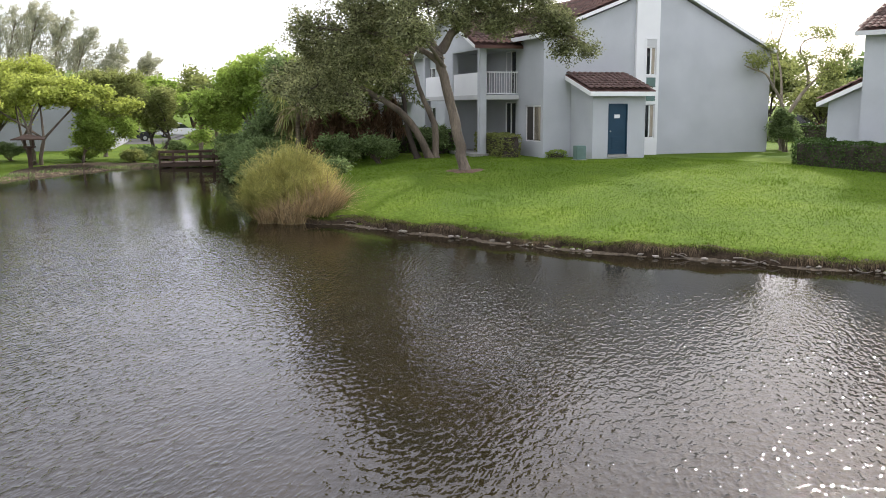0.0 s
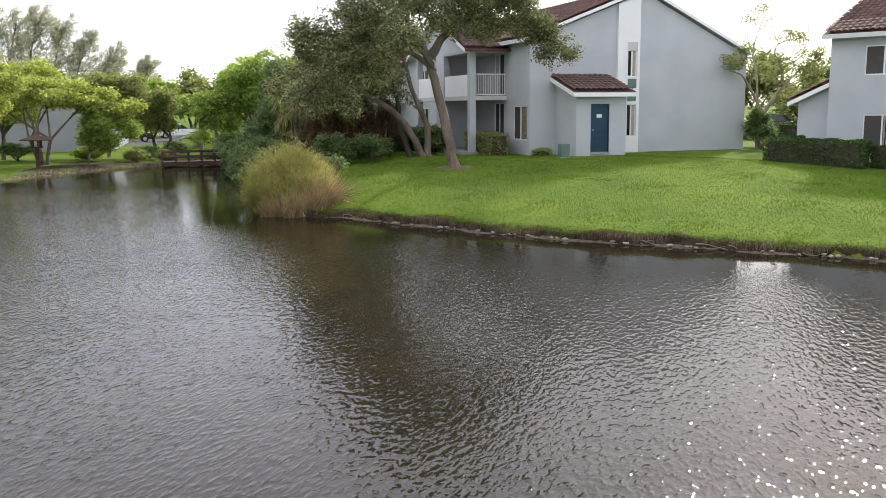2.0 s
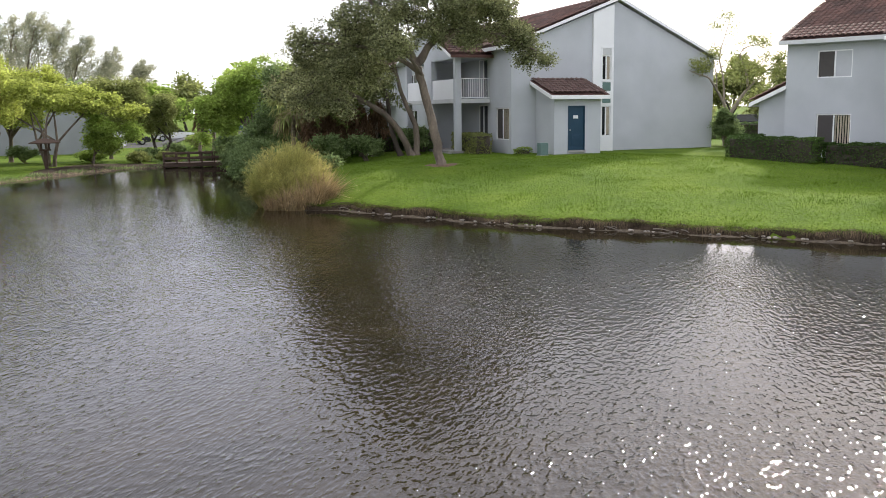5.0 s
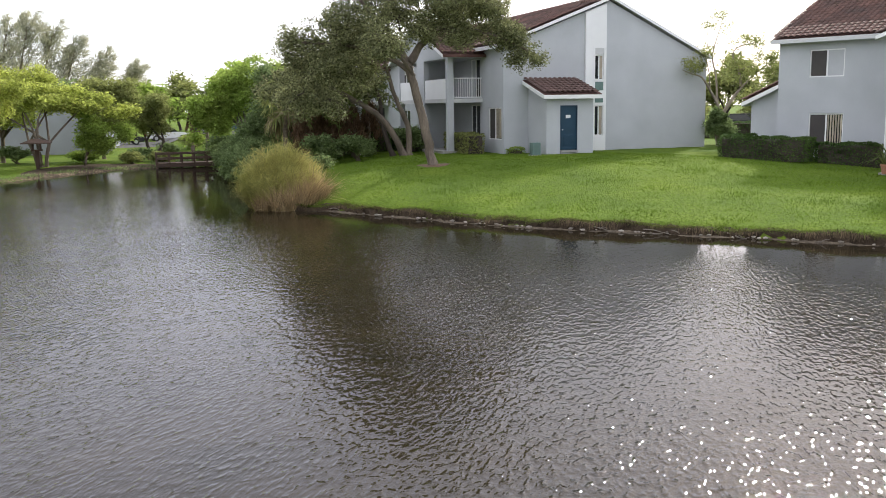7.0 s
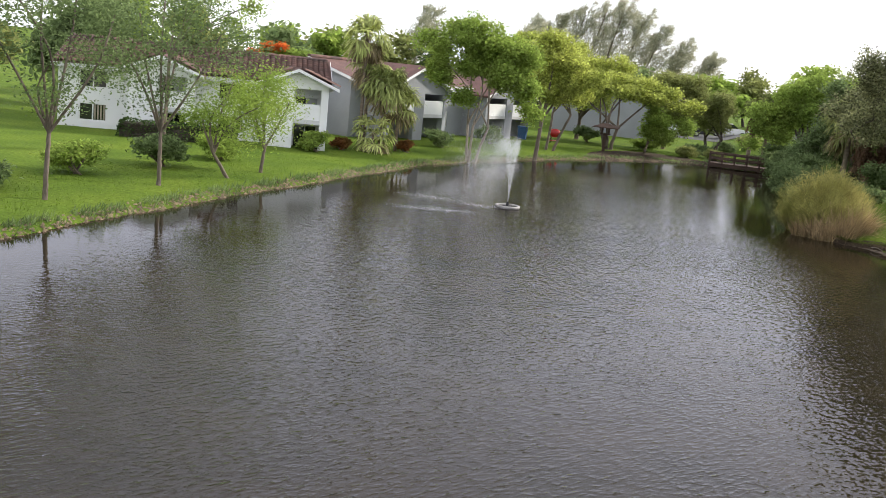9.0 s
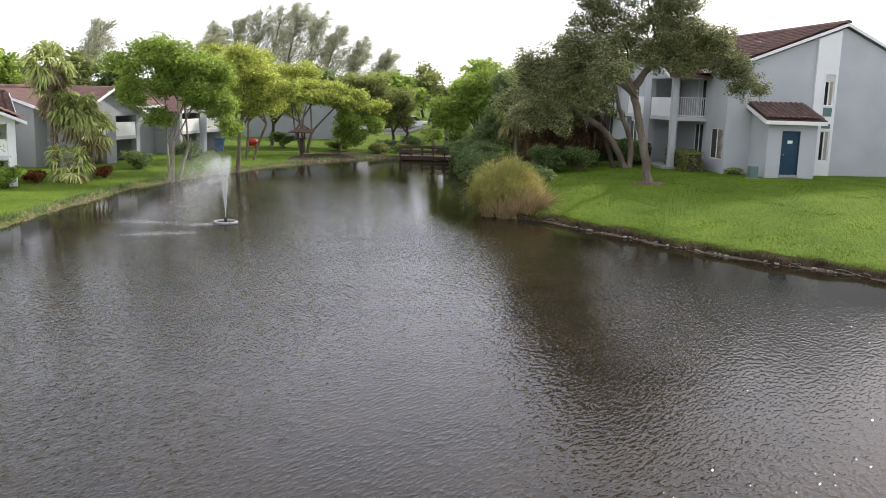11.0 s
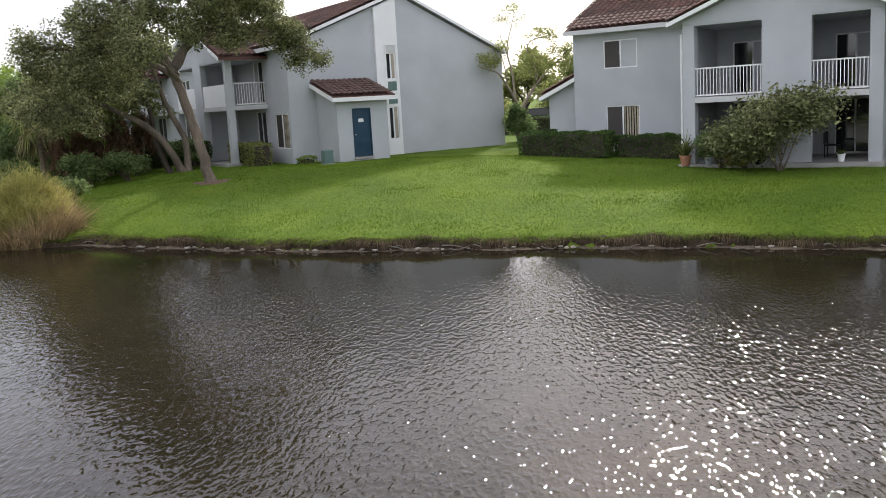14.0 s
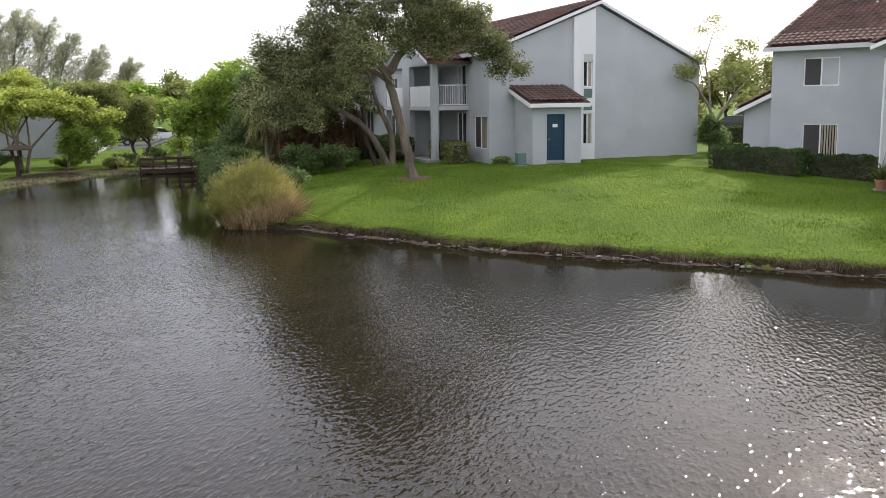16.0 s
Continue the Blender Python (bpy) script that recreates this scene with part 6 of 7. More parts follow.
leafy_tree("broadleaf_tree", (-27.8, 9.4), "tall fresh green tree on the bank with airy lower branches",
           [(-28.5, 8.8, 6.6, 1.25), (-30.0, 8.4, 5.8, 1.1), (-27.0, 9.0, 6.2, 1.3), (-25.6, 9.4, 5.4, 1.2), (-29.3, 8.6, 4.6, 1.2), (-26.6, 9.2, 4.6, 1.3), (-28.0, 9.0, 5.2, 1.3), (-25.0, 9.6, 3.9, 1.0), (-28.2, 8.6, 3.4, 0.7), (-24.9, 9.4, 2.9, 0.6), (-27.4, 10.2, 5.6, 1.3)],
           1900, 22, 0.16, GREEN_LEAF, BARK_PALE, 104, 0.085, stems=3, droop=0.25, fork_h=2.0)
leafy_tree("broadleaf_tree", (-25.6, 21.6), "airy yellow-green tree on the far bank",
           [(-26.8, 21.2, 6.2, 1.3), (-25.1, 21.5, 5.9, 1.3), (-23.7, 21.7, 5.0, 1.2), (-25.3, 21.5, 4.4, 1.3), (-27.2, 21.4, 4.8, 1.2), (-24.2, 21.2, 3.8, 1.0)], 900, 24, 0.16, YELLOW_LEAF, BARK, 108, 0.10, stems=2)
leafy_tree("broadleaf_tree", (-25.4, 15.4), "yellow-green tree on the bank", [(-25.0, 15.6, 6.0, 1.7), (-23.6, 16.0, 5.0, 1.5), (-26.6, 15.2, 4.8, 1.4), (-24.6, 15.8, 3.8, 1.3)], 950, 24, 0.17, YELLOW_LEAF, BARK, 106, 0.14)
for x, y, h, n, tan, seed, label in [(-32.9, 6.7, 5.7, 64, 0.35, 110, "tall fan palm with a tan skirt on the bank"), (-33.0, 7.6, 4.5, 44, 0.5, 111, "fan palm heavy with dry tan fronds on the bank"),
                                     (-31.9, 7.1, 3.5, 70, 0.12, 112, "fan palm with pale yellow-green drooping fronds on the bank"), (-31.4, 8.0, 2.6, 44, 0.1, 113, "fan palm with pale drooping fronds on the bank"), (-32.0, 6.2, 1.0, 24, 0.1, 114, "short young fan palm on the bank")]:
    fan_palm((x, y), h, seed, label, n, 0.72, 0.80, tan=tan, trunk_r=0.09, width=0.042)
for k, (x, y, h, r) in enumerate([(-32.4, -11.8, 5.6, 2.1), (-31.9, -8.4, 2.9, 1.1), (-31.9, -6.0, 3.1, 1.15), (-32.8, -16.4, 5.8, 2.0), (-33.4, -21.0, 6.4, 2.2), (-34.0, -26.0, 4.6, 1.4)]):
    z = gz(x, y)
    leafy_tree("young_tree", (x, y), "slender young tree with light green foliage on the bank",
               [(x, y, z + h, r), (x + 0.6 * r, y + 0.5 * r, z + h * 0.75, r * 0.8), (x - 0.7 * r, y - 0.3 * r, z + h * 0.7, r * 0.8), (x + 0.1, y - 0.7 * r, z + h * 0.82, r * 0.7), (x - 0.2, y + 0.7 * r, z + h * 0.9, r * 0.7), (x + 0.2, y - 0.2, z + h * 0.52, r * 0.65)],
               int(270 * r), 20, 0.10, DEEP_LEAF if r > 1.8 else GREEN_LEAF, BARK, 120 + 5 * k, 0.075, spread=0.26, group="young bank trees")
for k, (x, y, r, h, m) in enumerate([(-33.6, 2.6, 0.8, 1.0, GREEN_LEAF), (-33.2, 4.9, 0.5, 0.6, FLOWER), (-31.0, 8.2, 0.5, 0.6, FLOWER), (-34.4, -4.6, 1.0, 1.1, GREEN_LEAF), (-34.6, -8.4, 1.1, 1.2, DEEP_LEAF), (-35.0, -12.4, 1.0, 1.1, GREEN_LEAF),
                                     (-30.6, 13.4, 0.9, 1.0, DEEP_LEAF), (-29.2, 20.0, 1.0, 1.2, DEEP_LEAF), (-20.2, 31.6, 1.0, 1.0, GREEN_LEAF), (-24.6, 33.2, 1.1, 1.2, DEEP_LEAF), (-16.6, 33.6, 1.0, 1.0, DEEP_LEAF), (-11.0, 33.0, 1.4, 1.9, DEEP_LEAF), (-34.8, -16.6, 1.0, 1.0, DEEP_LEAF)]):
    shrub((x, y), r, h, "red-flowering shrub by the far house" if m == FLOWER else "green shrub on the far bank", m, 400 + 3 * k, 200, 18, 0.14, group="far shrubs")
palm((-12.6, 37.0), 4.2, 131, "distant fan palm with a dry skirt", fronds=24, length=1.3, skirt=26, group="far palms")
palm((-11.4, 38.6), 4.4, 132, "distant fan palm with a dry skirt", fronds=24, length=1.3, skirt=26, group="far palms")
for k, (x, y, h) in enumerate([(-41.5, 92, 13.0), (-38.2, 93, 14.6), (-35.4, 92, 15.0), (-32.8, 94, 16.0), (-30.2, 92, 16.2), (-27.6, 94, 15.2), (-25.0, 93, 13.0), (-21.6, 95, 11.5), (-17.4, 95, 10.0), (-36.5, 60, 9.5), (-50.5, 69.5, 11.5)]):
    casuarina((x, y), h * 0.88, 140 + k, 2.0)
leafy_tree("airy_tree", (-36.2, -5.6), "tall thin-leaved tree beside the far house", [(-34.4, -4.3, 5.4, 0.55), (-33.7, -3.9, 6.1, 0.45), (-33.7, -3.9, 4.9, 0.4), (-34.9, -4.6, 6.4, 0.5), (-35.6, -5.0, 5.6, 0.8), (-36.2, -5.4, 6.4, 0.9)], 220, 14, 0.14, GREEN_LEAF, BARK, 171, 0.08)
flame = leafy_tree("flame_tree", (-45.0, 20.0), "flame tree with orange flowers behind the far roof", [(-44.6, 20.0, 4.3, 0.9), (-43.4, 20.2, 4.6, 0.8), (-45.8, 20.0, 4.0, 0.9), (-42.2, 20.4, 4.4, 0.9)], 420, 22, 0.15, GREEN_LEAF, BARK, 174, 0.12, flat=0.5)
crown("blossom", [(-44.4, 19.4, 4.8, 0.6), (-43.6, 19.4, 4.9, 0.5), (-45.4, 19.4, 4.5, 0.5)], 150, 20, 0.12, 0.14, ORANGE_FLOWER, flame, 175, flat=0.5)

leafy_tree("broadleaf_tree", (-25.6, 35.4), "full yellow-green tree on the far bank", [(-25.4, 35.3, 5.4, 1.9), (-23.2, 35.6, 5.9, 1.7), (-27.4, 35.0, 4.6, 1.8), (-24.4, 35.2, 3.6, 1.7), (-26.4, 35.0, 6.6, 1.4), (-22.0, 35.6, 4.6, 1.5)], 1300, 24, 0.19, YELLOW_LEAF, BARK, 171, 0.18)
leafy_tree("broadleaf_tree", (-19.0, 37.4), "full olive-green tree on the far bank", [(-19.4, 37.4, 5.0, 1.7), (-17.4, 37.6, 5.2, 1.5), (-21.0, 37.2, 4.4, 1.5), (-18.6, 37.0, 3.4, 1.5)], 900, 24, 0.19, OLIVE_LEAF, BARK, 172, 0.16)
leafy_tree("broadleaf_tree", (-8.6, 36.0), "dark green tree beyond the footbridge", [(-8.8, 36.0, 4.2, 1.9), (-7.0, 36.4, 3.6, 1.6), (-10.4, 35.8, 2.8, 1.5), (-8.6, 36.4, 5.6, 1.4)], 800, 22, 0.2, GREEN_LEAF, BARK_DARK, 173, 0.16)
for k, (x, y, r, h) in enumerate([(-13.6, 31.6, 0.9, 0.9), (-15.2, 32.4, 1.0, 1.0), (-12.0, 32.0, 1.0, 1.1), (-17.2, 31.0, 0.9, 0.9), (-14.4, 40.0, 1.2, 1.2), (-12.4, 42.0, 1.2, 1.2)]):
    shrub((x, y), r, h, "green shrub behind the footbridge", OLIVE_LEAF if k % 2 else DEEP_LEAF, 460 + 3 * k, 220, 18, 0.14, group="far shrubs")

# woods behind everything: a few built trees, copied
far_a = leafy_tree("woodland_tree", (-30, 62), "mid-green tree in the distant tree line", [(-30, 62, 4.6, 2.6), (-28, 62.4, 3.6, 2.0), (-32, 61.6, 3.4, 2.0), (-30, 63, 6.2, 1.8)], 210, 13, 0.60, OLIVE_LEAF, BARK_DARK, 151, 0.2, group="distant tree line", spread=0.4)
far_b = leafy_tree("woodland_tree", (-22, 64), "dark green tree in the distant tree line", [(-22, 64, 4.2, 2.4), (-20, 64.4, 3.8, 2.0), (-24, 63.6, 3.0, 1.9), (-22, 65, 5.8, 1.7)], 210, 13, 0.60, DEEP_LEAF, BARK_DARK, 152, 0.2, group="distant tree line", spread=0.4)
far_c = leafy_tree("woodland_tree", (-14, 80), "fresh green tree in the distant tree line", [(-14, 80, 4.6, 2.4), (-12, 80.4, 3.8, 2.0), (-16, 79.6, 3.6, 1.9), (-14, 81, 6.0, 1.9)], 210, 13, 0.60, GREEN_LEAF, BARK_DARK, 153, 0.2, group="distant tree line", spread=0.4)
rng = np.random.default_rng(17)
spots = [(-40 + 5.2 * k + rng.normal(0, 1), 80 + rng.normal(0, 3)) for k in range(14)] + [(-6 + 5 * k, 58 + rng.normal(0, 3)) for k in range(4)] + [(24 + 5 * k, 50 - 3.0 * k + rng.normal(0, 2)) for k in range(9)]
# rows at y = -78 and x = 40 are unseen, added to close the reflections
spots += [(-52 + rng.normal(0, 2), -46 + 8 * k) for k in range(14)] + [(-44 + 9 * k, -78 + rng.normal(0, 3)) for k in range(12)] + [(40 + rng.normal(0, 2), -70 + 9 * k) for k in range(9)] + [(-50 + 5 * k, 46 + rng.normal(0, 2)) for k in range(4)]
for k, (x, y) in enumerate(spots):
    src = (far_a, far_b, far_c)[k % 3]
    copy_thing(src, Matrix.Translation((x, y, gz(x, y) - 0.05)) @ Matrix.Rotation(rng.uniform(0, 6.28), 4, 'Z'))
fan_palm(atB(14.6, -3.0), 6.1, 161, "tall palm with hanging tan fronds beside the balcony house", 70, 1.5, 1.25, trunk_r=0.17, tan=0.5, group="palms", mat=FROND)

# ---------- fountain ----------
def fountain(x, y):
    t = thing("fountain", (x, y, 0.0), "floating fountain throwing a thin plume of white spray", "fountain")
    bm = bmesh.new()
    n, m = 28, 8
    rings = []
    for i in range(n):
        a = 2 * math.pi * i / n
        rings.append([bm.verts.new((x + (0.40 + 0.06 * math.cos(b)) * math.cos(a), y + (0.40 + 0.06 * math.cos(b)) * math.sin(a), 0.05 + 0.06 * math.sin(b))) for b in np.linspace(0, 2 * math.pi, m, endpoint=False)])
    for i in range(n):
        for j in range(m):
            bm.faces.new((rings[i][j], rings[(i + 1) % n][j], rings[(i + 1) % n][(j + 1) % m], rings[i][(j + 1) % m]))
    part("float_ring", bm, RUST, t, smooth=True)
    v, q = tube_arrays([(x, y, -0.3), (x, y, 0.1), (x, y, 0.22)], [0.07, 0.06, 0.04], 10)
    array_object("nozzle", v, q, DARK_PLASTIC, t)
    for k in range(3):
        a = 2.09 * k
        v, q = tube_arrays([(x, y, 0.05), (x + 0.4 * math.cos(a), y + 0.4 * math.sin(a), 0.05)], [0.02, 0.02], 6)
        array_object("strut", v, q, DARK_PLASTIC, t)
    spray = bpy.data.materials.new("white_spray")
    spray.use_nodes = True
    nn, ll = spray.node_tree.nodes, spray.node_tree.links
    p = nn["Principled BSDF"]
    p.inputs["Base Color"].default_value, p.inputs["Roughness"].default_value = (0.9, 0.92, 0.94, 1), 0.3
    tr = nn.new("ShaderNodeBsdfTransparent")
    mx = nn.new("ShaderNodeMixShader")
    mx.inputs[0].default_value = 0.42
    ll.new(tr.outputs[0], mx.inputs[1]), ll.new(p.outputs[0], mx.inputs[2]), ll.new(mx.outputs[0], nn["Material Output"].inputs[0])
    rng = np.random.default_rng(9)
    n = 17000
    jet = rng.integers(0, 9, n)
    vz = 6.3 + 0.25 * np.cos(jet * 2.3) + rng.normal(0, 0.14, n)
    tt = rng.uniform(0, 1, n) ** 0.8 * 1.75 * vz / 9.81
    vx, vy = 0.42 * np.cos(jet * 0.698) + rng.normal(0, 0.04, n), 0.42 * np.sin(jet * 0.698) + rng.normal(0, 0.04, n)
    drift = 0.25 + np.where(rng.uniform(0, 1, n) < 0.5, rng.exponential(0.35, n), 0)
    P = np.stack([x + vx * tt - drift * tt ** 2, y + vy * tt + 0.15 * drift * tt ** 2, 0.2 + vz * tt - 4.905 * tt ** 2], -1)
    # mist carried off by the breeze
    k = 22000
    u = rng.uniform(0, 1, k)
    mist = np.stack([x - 0.25 - 1.5 * u + rng.normal(0, 0.18 + 0.3 * u), y + 0.3 * u + rng.normal(0, 0.25, k), np.abs(1.75 - 0.9 * u + rng.normal(0, 0.75, k))], -1)
    P = np.concatenate([P, mist])
    keep = P[:, 2] > 0.02
    P = P[keep]
    size = 0.0035 + 0.005 * rng.uniform(0, 1, len(P))
    o = np.array([(1, 0, 0), (-0.5, 0.87, 0), (-0.5, -0.87, 0), (0, 0, 1.6)])
    V = (P[:, None] + o[None] * size[:, None, None]).reshape(-1, 3)
    i = np.arange(len(P))[:, None] * 4
    F = np.concatenate([i + np.array([[0, 1, 3]]), i + np.array([[1, 2, 3]]), i + np.array([[2, 0, 3]]), i + np.array([[0, 2, 1]])])
    array_object("spray", V, F, spray, t, "plume of fine white water drops")


fountain(-22.9, -4.7)


def foam():
    """Thin broken rows of froth that the falling spray leaves on the water."""
    rng = np.random.default_rng(77)
    t = thing("foam", (-25.0, -6.0, 0.012), "faint white streaks of froth beside the fountain", "foam", kind="stuff")
    rows = []
    for (ax, ay), (bx, by), n in (((-27.2, -4.6), (-24.4, -4.9), 900), ((-26.0, -7.8), (-23.6, -6.9), 1000), ((-24.2, -5.2), (-22.9, -4.9), 900)):
        u = rng.beta(1.6, 1.6, n)[:, None]
        rows.append(np.array([[ax, ay]]) + u * np.array([[bx - ax, by - ay]]) + rng.normal(0, 1, (n, 2)) * np.array([0.3, 0.24]))
    P = np.concatenate(rows)
    n = len(P)
    a = rng.uniform(0, 6.28, (n, 1)) + np.array([[0, 2.1, 4.2]])
    r = rng.uniform(0.006, 0.016, (n, 1))
    V = np.stack([P[:, :1] + r * np.cos(a), P[:, 1:] + r * np.sin(a), np.full((n, 3), 0.016)], -1).reshape(-1, 3)
    array_object("froth", V, np.arange(3 * n).reshape(-1, 3), WHITE, t)


foam()

# ---------- along the shores ----------
def shore_line(points, step):
    P = np.array(points, float)
    seg = np.linalg.norm(np.diff(P, axis=0), axis=1)
    s = np.arange(0, seg.sum(), step)
    c = np.concatenate([[0], np.cumsum(seg)])
    return np.stack([np.interp(s, c, P[:, 0]), np.interp(s, c, P[:, 1])], -1)


def shore_stuff():
    rng = np.random.default_rng(23)
    # pebbles on the left shore
    line = shore_line(LEFT_SHORE, 0.02)
    n = 9000
    P = line[rng.integers(0, len(line), n)] + np.stack([rng.normal(-0.28, 0.22, n), rng.normal(0.08, 0.15, n)], -1)
    size = rng.uniform(0.02, 0.075, n)
    o = np.array([(1, 0, 0), (0, 1, 0), (-1, 0.1, 0), (0.1, -1, 0), (0, 0, 0.8)])
    z = ground_z(P[:, 0], P[:, 1])
    C = np.stack([P[:, 0], P[:, 1], z], -1)
    V = (C[:, None] + o[None] * (size[:, None] * rng.uniform(0.7, 1.3, (n, 5)))[..., None]).reshape(-1, 3)
    i = np.arange(n)[:, None] * 5
    F = np.concatenate([i + np.array([[a, b, 4]]) for a, b in ((0, 1), (1, 2), (2, 3), (3, 0))])
    tagged(array_object("pebbles", V, F, PEBBLE), "strip of pale pebbles along the far shore", "pebbles", kind="stuff")
    # ragged grass that hangs over the stony strip
    n = 12000
    P = line[rng.integers(0, len(line), n)] + np.stack([rng.normal(-0.62, 0.16, n), rng.normal(0.15, 0.15, n)], -1)
    P = P[np.sin(P[:, 1] * 5.1) + np.sin(P[:, 1] * 2.3 + 1) + rng.normal(0, 0.5, n) > -0.4]
    n = len(P)
    a = rng.uniform(0, 6.28, n)
    side = np.stack([np.cos(a), np.sin(a), 0 * a], -1) * 0.018
    base = np.stack([P[:, 0], P[:, 1], ground_z(P[:, 0], P[:, 1])], -1)
    tip = base + np.stack([rng.normal(0.06, 0.07, n), rng.normal(0, 0.07, n), rng.uniform(0.08, 0.24, n)], -1)
    tagged(array_object("bank_weeds", np.stack([base - side, base + side, tip], 1).reshape(-1, 3), np.arange(3 * n).reshape(-1, 3), DEEP_LEAF), "ragged dark green weeds along the stony far shore", "weeds", kind="stuff")
    # stones along the near shore
    meshes = []
    for k in range(5):
        bm = bmesh.new()
        bmesh.ops.create_icosphere(bm, subdivisions=1, radius=1.0)
        for v in bm.verts:
            v.co *= rng.uniform(0.75, 1.2)
            v.co.z *= 0.55
        me = bpy.data.meshes.new("stone")
        bm.to_mesh(me)
        bm.free()
        me.materials.append(STONE)
        meshes.append(me)
    line = shore_line(RIGHT_SHORE[3:12], 0.05)
    for k in range(48):
        p = line[rng.integers(0, len(line))] + np.array([0.78, 0.62]) * rng.uniform(-0.1, 0.12)
        s = rng.uniform(0.025, 0.075)
        ob = new("stone", meshes[k % 5])
        ob.matrix_basis = Matrix.Translation((p[0], p[1], 0.04 + s * 0.2)) @ Matrix.Rotation(rng.uniform(0, 6.28), 4, 'Z') @ Matrix.Diagonal((s * rng.uniform(0.9, 1.8), s, s, 1))
        tagged(ob, "pale limestone lump at the foot of the bank", "stone", "shore stones")
    # bleached roots and sticks
    for k in range(16):
        p = line[rng.integers(0, len(line))] + np.array([0.78, 0.62]) * rng.uniform(-0.05, 0.15)
        a = rng.uniform(-0.5, 0.5) - 0.95
        z = 0.04
        L = rng.uniform(0.2, 0.7)
        pts = [(p[0] + math.cos(a) * L * u, p[1] + math.sin(a) * L * u, max(z, 0.03) + 0.03 + 0.06 * math.sin(3 * u + k)) for u in (0, 0.35, 0.7, 1)]
        v, q = tube_arrays(smooth_line(pts, 9), np.linspace(0.02, 0.007, 9), 6)
        tagged(array_object("driftwood", v, q, DRIFTWOOD), "bleached root lying along the waterline", "driftwood", "shore roots")


def lawn_grass():
    rng = np.random.default_rng(29)
    pts = []
    for n, x0, x1, y0, y1, lo, hi in ((330000, -12.5, 18, -26, 12, 0.35, 16), (60000, -36, -18, -22, 34, 0.7, 7)):
        P = np.stack([rng.uniform(x0, x1, n), rng.uniform(y0, y1, n)], -1)
        d = shore_distance(P[:, 0], P[:, 1])
        pts.append(P[(d > lo) & (d < hi)])
    P = np.concatenate(pts)
    B = (P - B_O) @ np.stack([B_X, B_Y], 1)
    inB = ((B[:, 0] > -2.7) & (B[:, 1] > -0.1)) | ((B[:, 0] > 5.3) & (B[:, 0] < 12.7) & (B[:, 1] > -3.7))
    inA = (P[:, 0] > -0.1) & (P[:, 1] > 6.0) & (P[:, 0] < 11.8) | ((P[:, 0] > 0.95) & (P[:, 0] < 3.55) & (P[:, 1] > 3.4))
    P = P[~inA & ~inB & (np.hypot(P[:, 0] + 5.1, P[:, 1] - 1.7) > 0.7)]
    base = np.stack([P[:, 0], P[:, 1], ground_z(P[:, 0], P[:, 1]) - 0.01], -1)
    n = len(base)
    h = rng.uniform(0.025, 0.06, (n, 1)) * (1 + 0.5 * (wobble(0.7 * P[:, 0], 0.9 * P[:, 1]) > 0.45))[:, None]
    a = rng.uniform(0, 6.28, n)
    side = np.stack([np.cos(a), np.sin(a), np.zeros(n)], -1) * 0.012
    tip = base + np.concatenate([rng.normal(0, 0.03, (n, 2)), h], 1)
    V = np.stack([base - side, base + side, tip], 1).reshape(-1, 3)
    tagged(array_object("grass", V, np.arange(3 * n).reshape(-1, 3), GRASS), "short mown bright green lawn grass", "grass", kind="stuff")


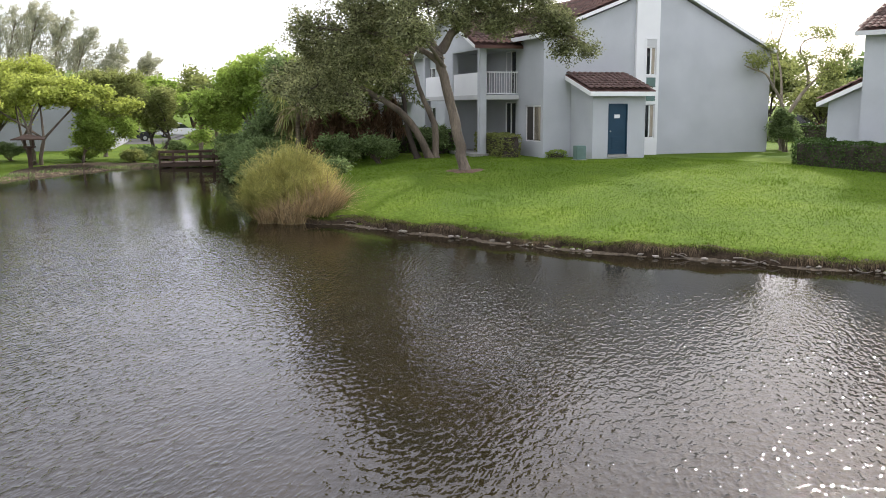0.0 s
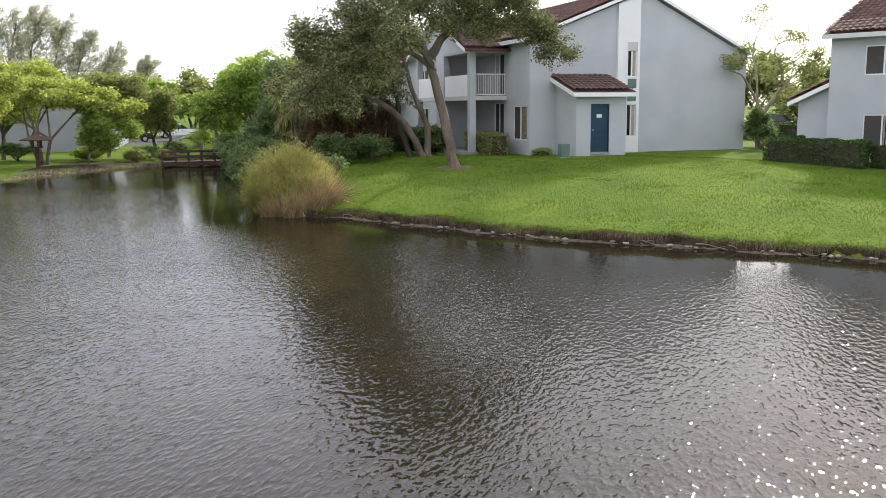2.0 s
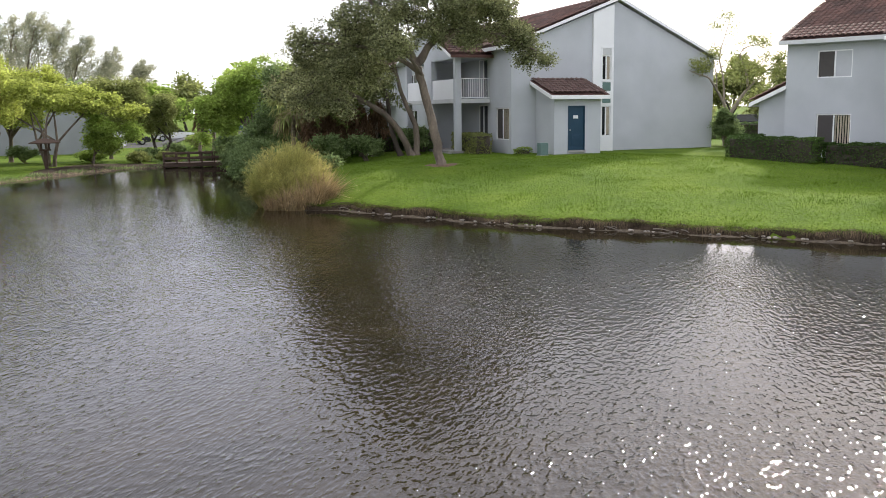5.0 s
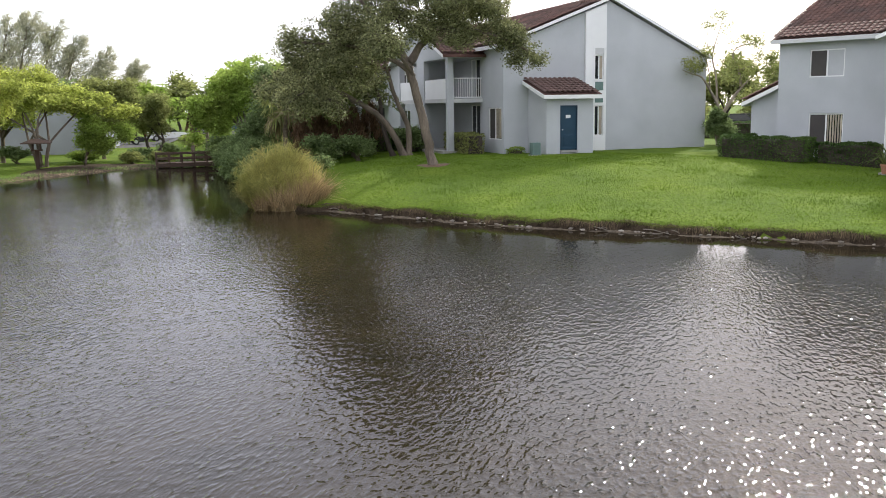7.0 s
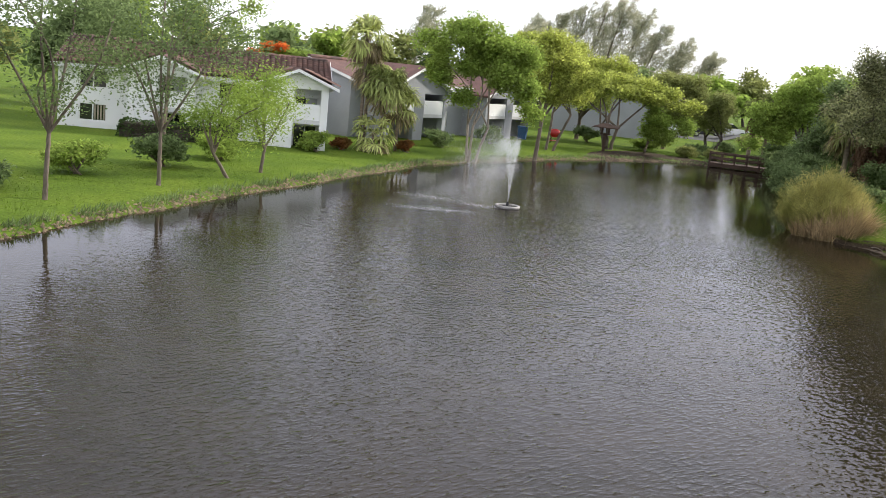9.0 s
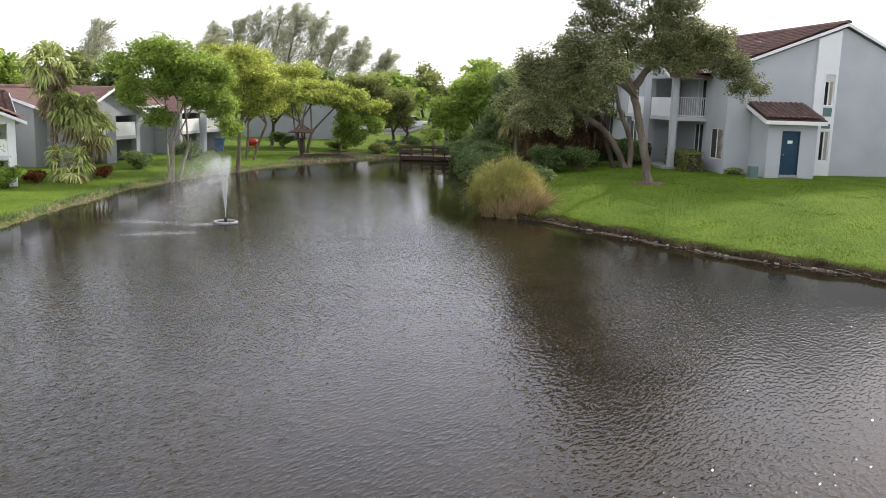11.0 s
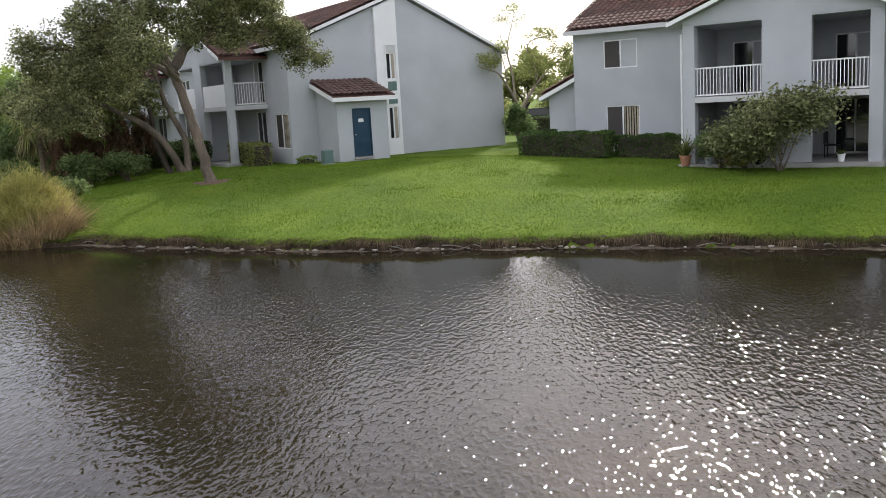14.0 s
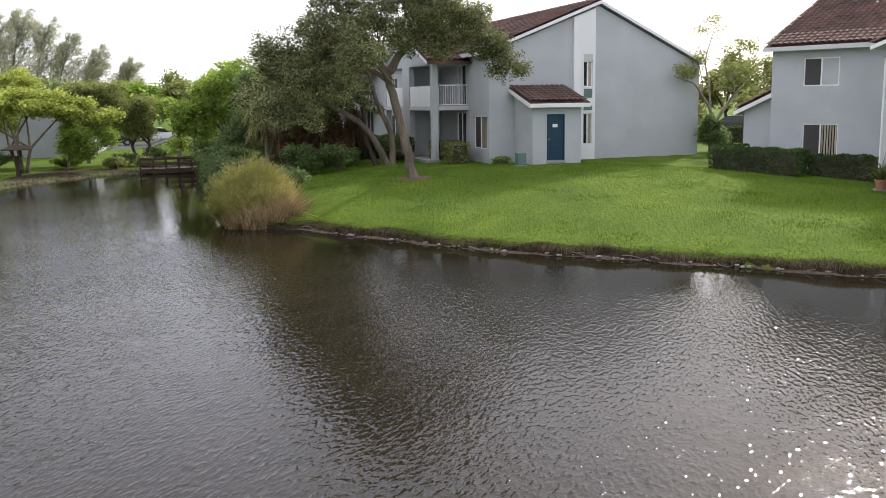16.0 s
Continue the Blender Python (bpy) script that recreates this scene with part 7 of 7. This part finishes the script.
def cut_bank():
    """The undercut soil edge of the near shore with its mud ledge and hanging roots."""
    rng = np.random.default_rng(37)
    L = shore_line(RIGHT_SHORE[2:13], 0.07)
    T = np.gradient(L, axis=0)
    T = np.stack([np.convolve(np.pad(T[:, k], 12, mode="edge"), np.ones(25) / 25, "valid") for k in (0, 1)], -1)
    N = np.stack([T[:, 1], -T[:, 0]], -1) / np.linalg.norm(T, axis=1)[:, None]
    s = np.arange(len(L)) * 0.07
    wav = 0.07 * np.sin(1.7 * s) + 0.05 * np.sin(4.1 * s + 1) + 0.03 * np.sin(9.7 * s) + rng.normal(0, 0.012, len(s))
    high = 0.17 + 0.05 * np.sin(0.9 * s + 2) + 0.03 * np.sin(3.3 * s)
    for name, mat, prof, label in (("mud_ledge", PALE_MUD, [(-0.22, -0.06), (-0.10, -0.02), (0.02, 0.012), (0.20, 0.04)], "pale mud ledge at the waterline"),
                                   ("bank_face", BANK_SOIL, [(0.10, 0.0), (0.14, 0.06), (0.12, 0.14), (0.16, 0.20), (0.28, 0.235), (0.62, 0.20)], "dark undercut soil face below the grass")):
        m = len(prof)
        D = np.array([p[0] for p in prof])[None] + wav[:, None] * (1.0 if name == "bank_face" else 0.8) + rng.normal(0, 0.012, (len(s), m))
        Z = np.array([p[1] for p in prof])[None] * (high / 0.17)[:, None] + rng.normal(0, 0.008, (len(s), m)) + (0.018 * np.sin(2.3 * s + np.sin(0.7 * s)))[:, None]
        G = L[:, None] + N[:, None] * D[..., None]
        if name == "bank_face":
            Z[:, -1] = ground_z(G[:, -1, 0], G[:, -1, 1]) - 0.03
        i, j = np.meshgrid(np.arange(len(s) - 1), np.arange(m - 1), indexing='ij')
        q = np.stack([i * m + j, (i + 1) * m + j, (i + 1) * m + j + 1, i * m + j + 1], -1).reshape(-1, 4)
        tagged(array_object(name, np.concatenate([G, Z[..., None]], -1).reshape(-1, 3), q, mat, smooth=True), label, "bank", kind="structure")
    # roots and dry stems hanging down the face, grass tufts along its lip
    n = 5200
    k = rng.integers(0, len(s), n)
    k = k[np.sin(1.9 * s[k]) + np.sin(4.7 * s[k] + 1) + rng.normal(0, 0.5, n) > 0]
    n = len(k)
    top = L[k] + N[k] * (0.13 + wav[k] + rng.normal(0, 0.03, n))[:, None] + T[k] * rng.uniform(-0.5, 0.5, (n, 1))
    base = np.stack([top[:, 0], top[:, 1], high[k] + 0.06 + rng.normal(0, 0.02, n)], -1)
    tip = base + np.stack([rng.normal(0, 0.03, n) - N[k, 0] * 0.05, rng.normal(0, 0.03, n) - N[k, 1] * 0.05, -rng.uniform(0.05, 0.2, n)], -1)
    side = np.stack([T[k, 0], T[k, 1], np.zeros(n)], -1) / 0.07 * 0.006
    V = np.stack([base - side, base + side, tip + side * 0.5, tip - side * 0.5], 1).reshape(-1, 3)
    tagged(array_object("hanging_roots", V, np.arange(4 * n).reshape(-1, 4), ROOT), "dry brown stems and roots hanging down the bank", "roots", kind="stuff")
    n = 15000
    k = rng.integers(0, len(s), n)
    P = L[k] + N[k] * (0.18 + wav[k] + np.abs(rng.normal(0, 0.14, n)) - 0.08 * (np.sin(1.9 * s[k]) < 0))[:, None]
    z = np.maximum(ground_z(P[:, 0], P[:, 1]), high[k] + 0.05) - 0.01
    v, q = blades(rng, np.stack([P[:, 0], P[:, 1], z], -1), 0.13, 0.014, 0.7, 1.2)
    tagged(array_object("bank_grass", v, q, BANK_GRASS), "ragged green and brown grass hanging over the cut bank", "grass", kind="stuff")


cut_bank()
shore_stuff()
lawn_grass()
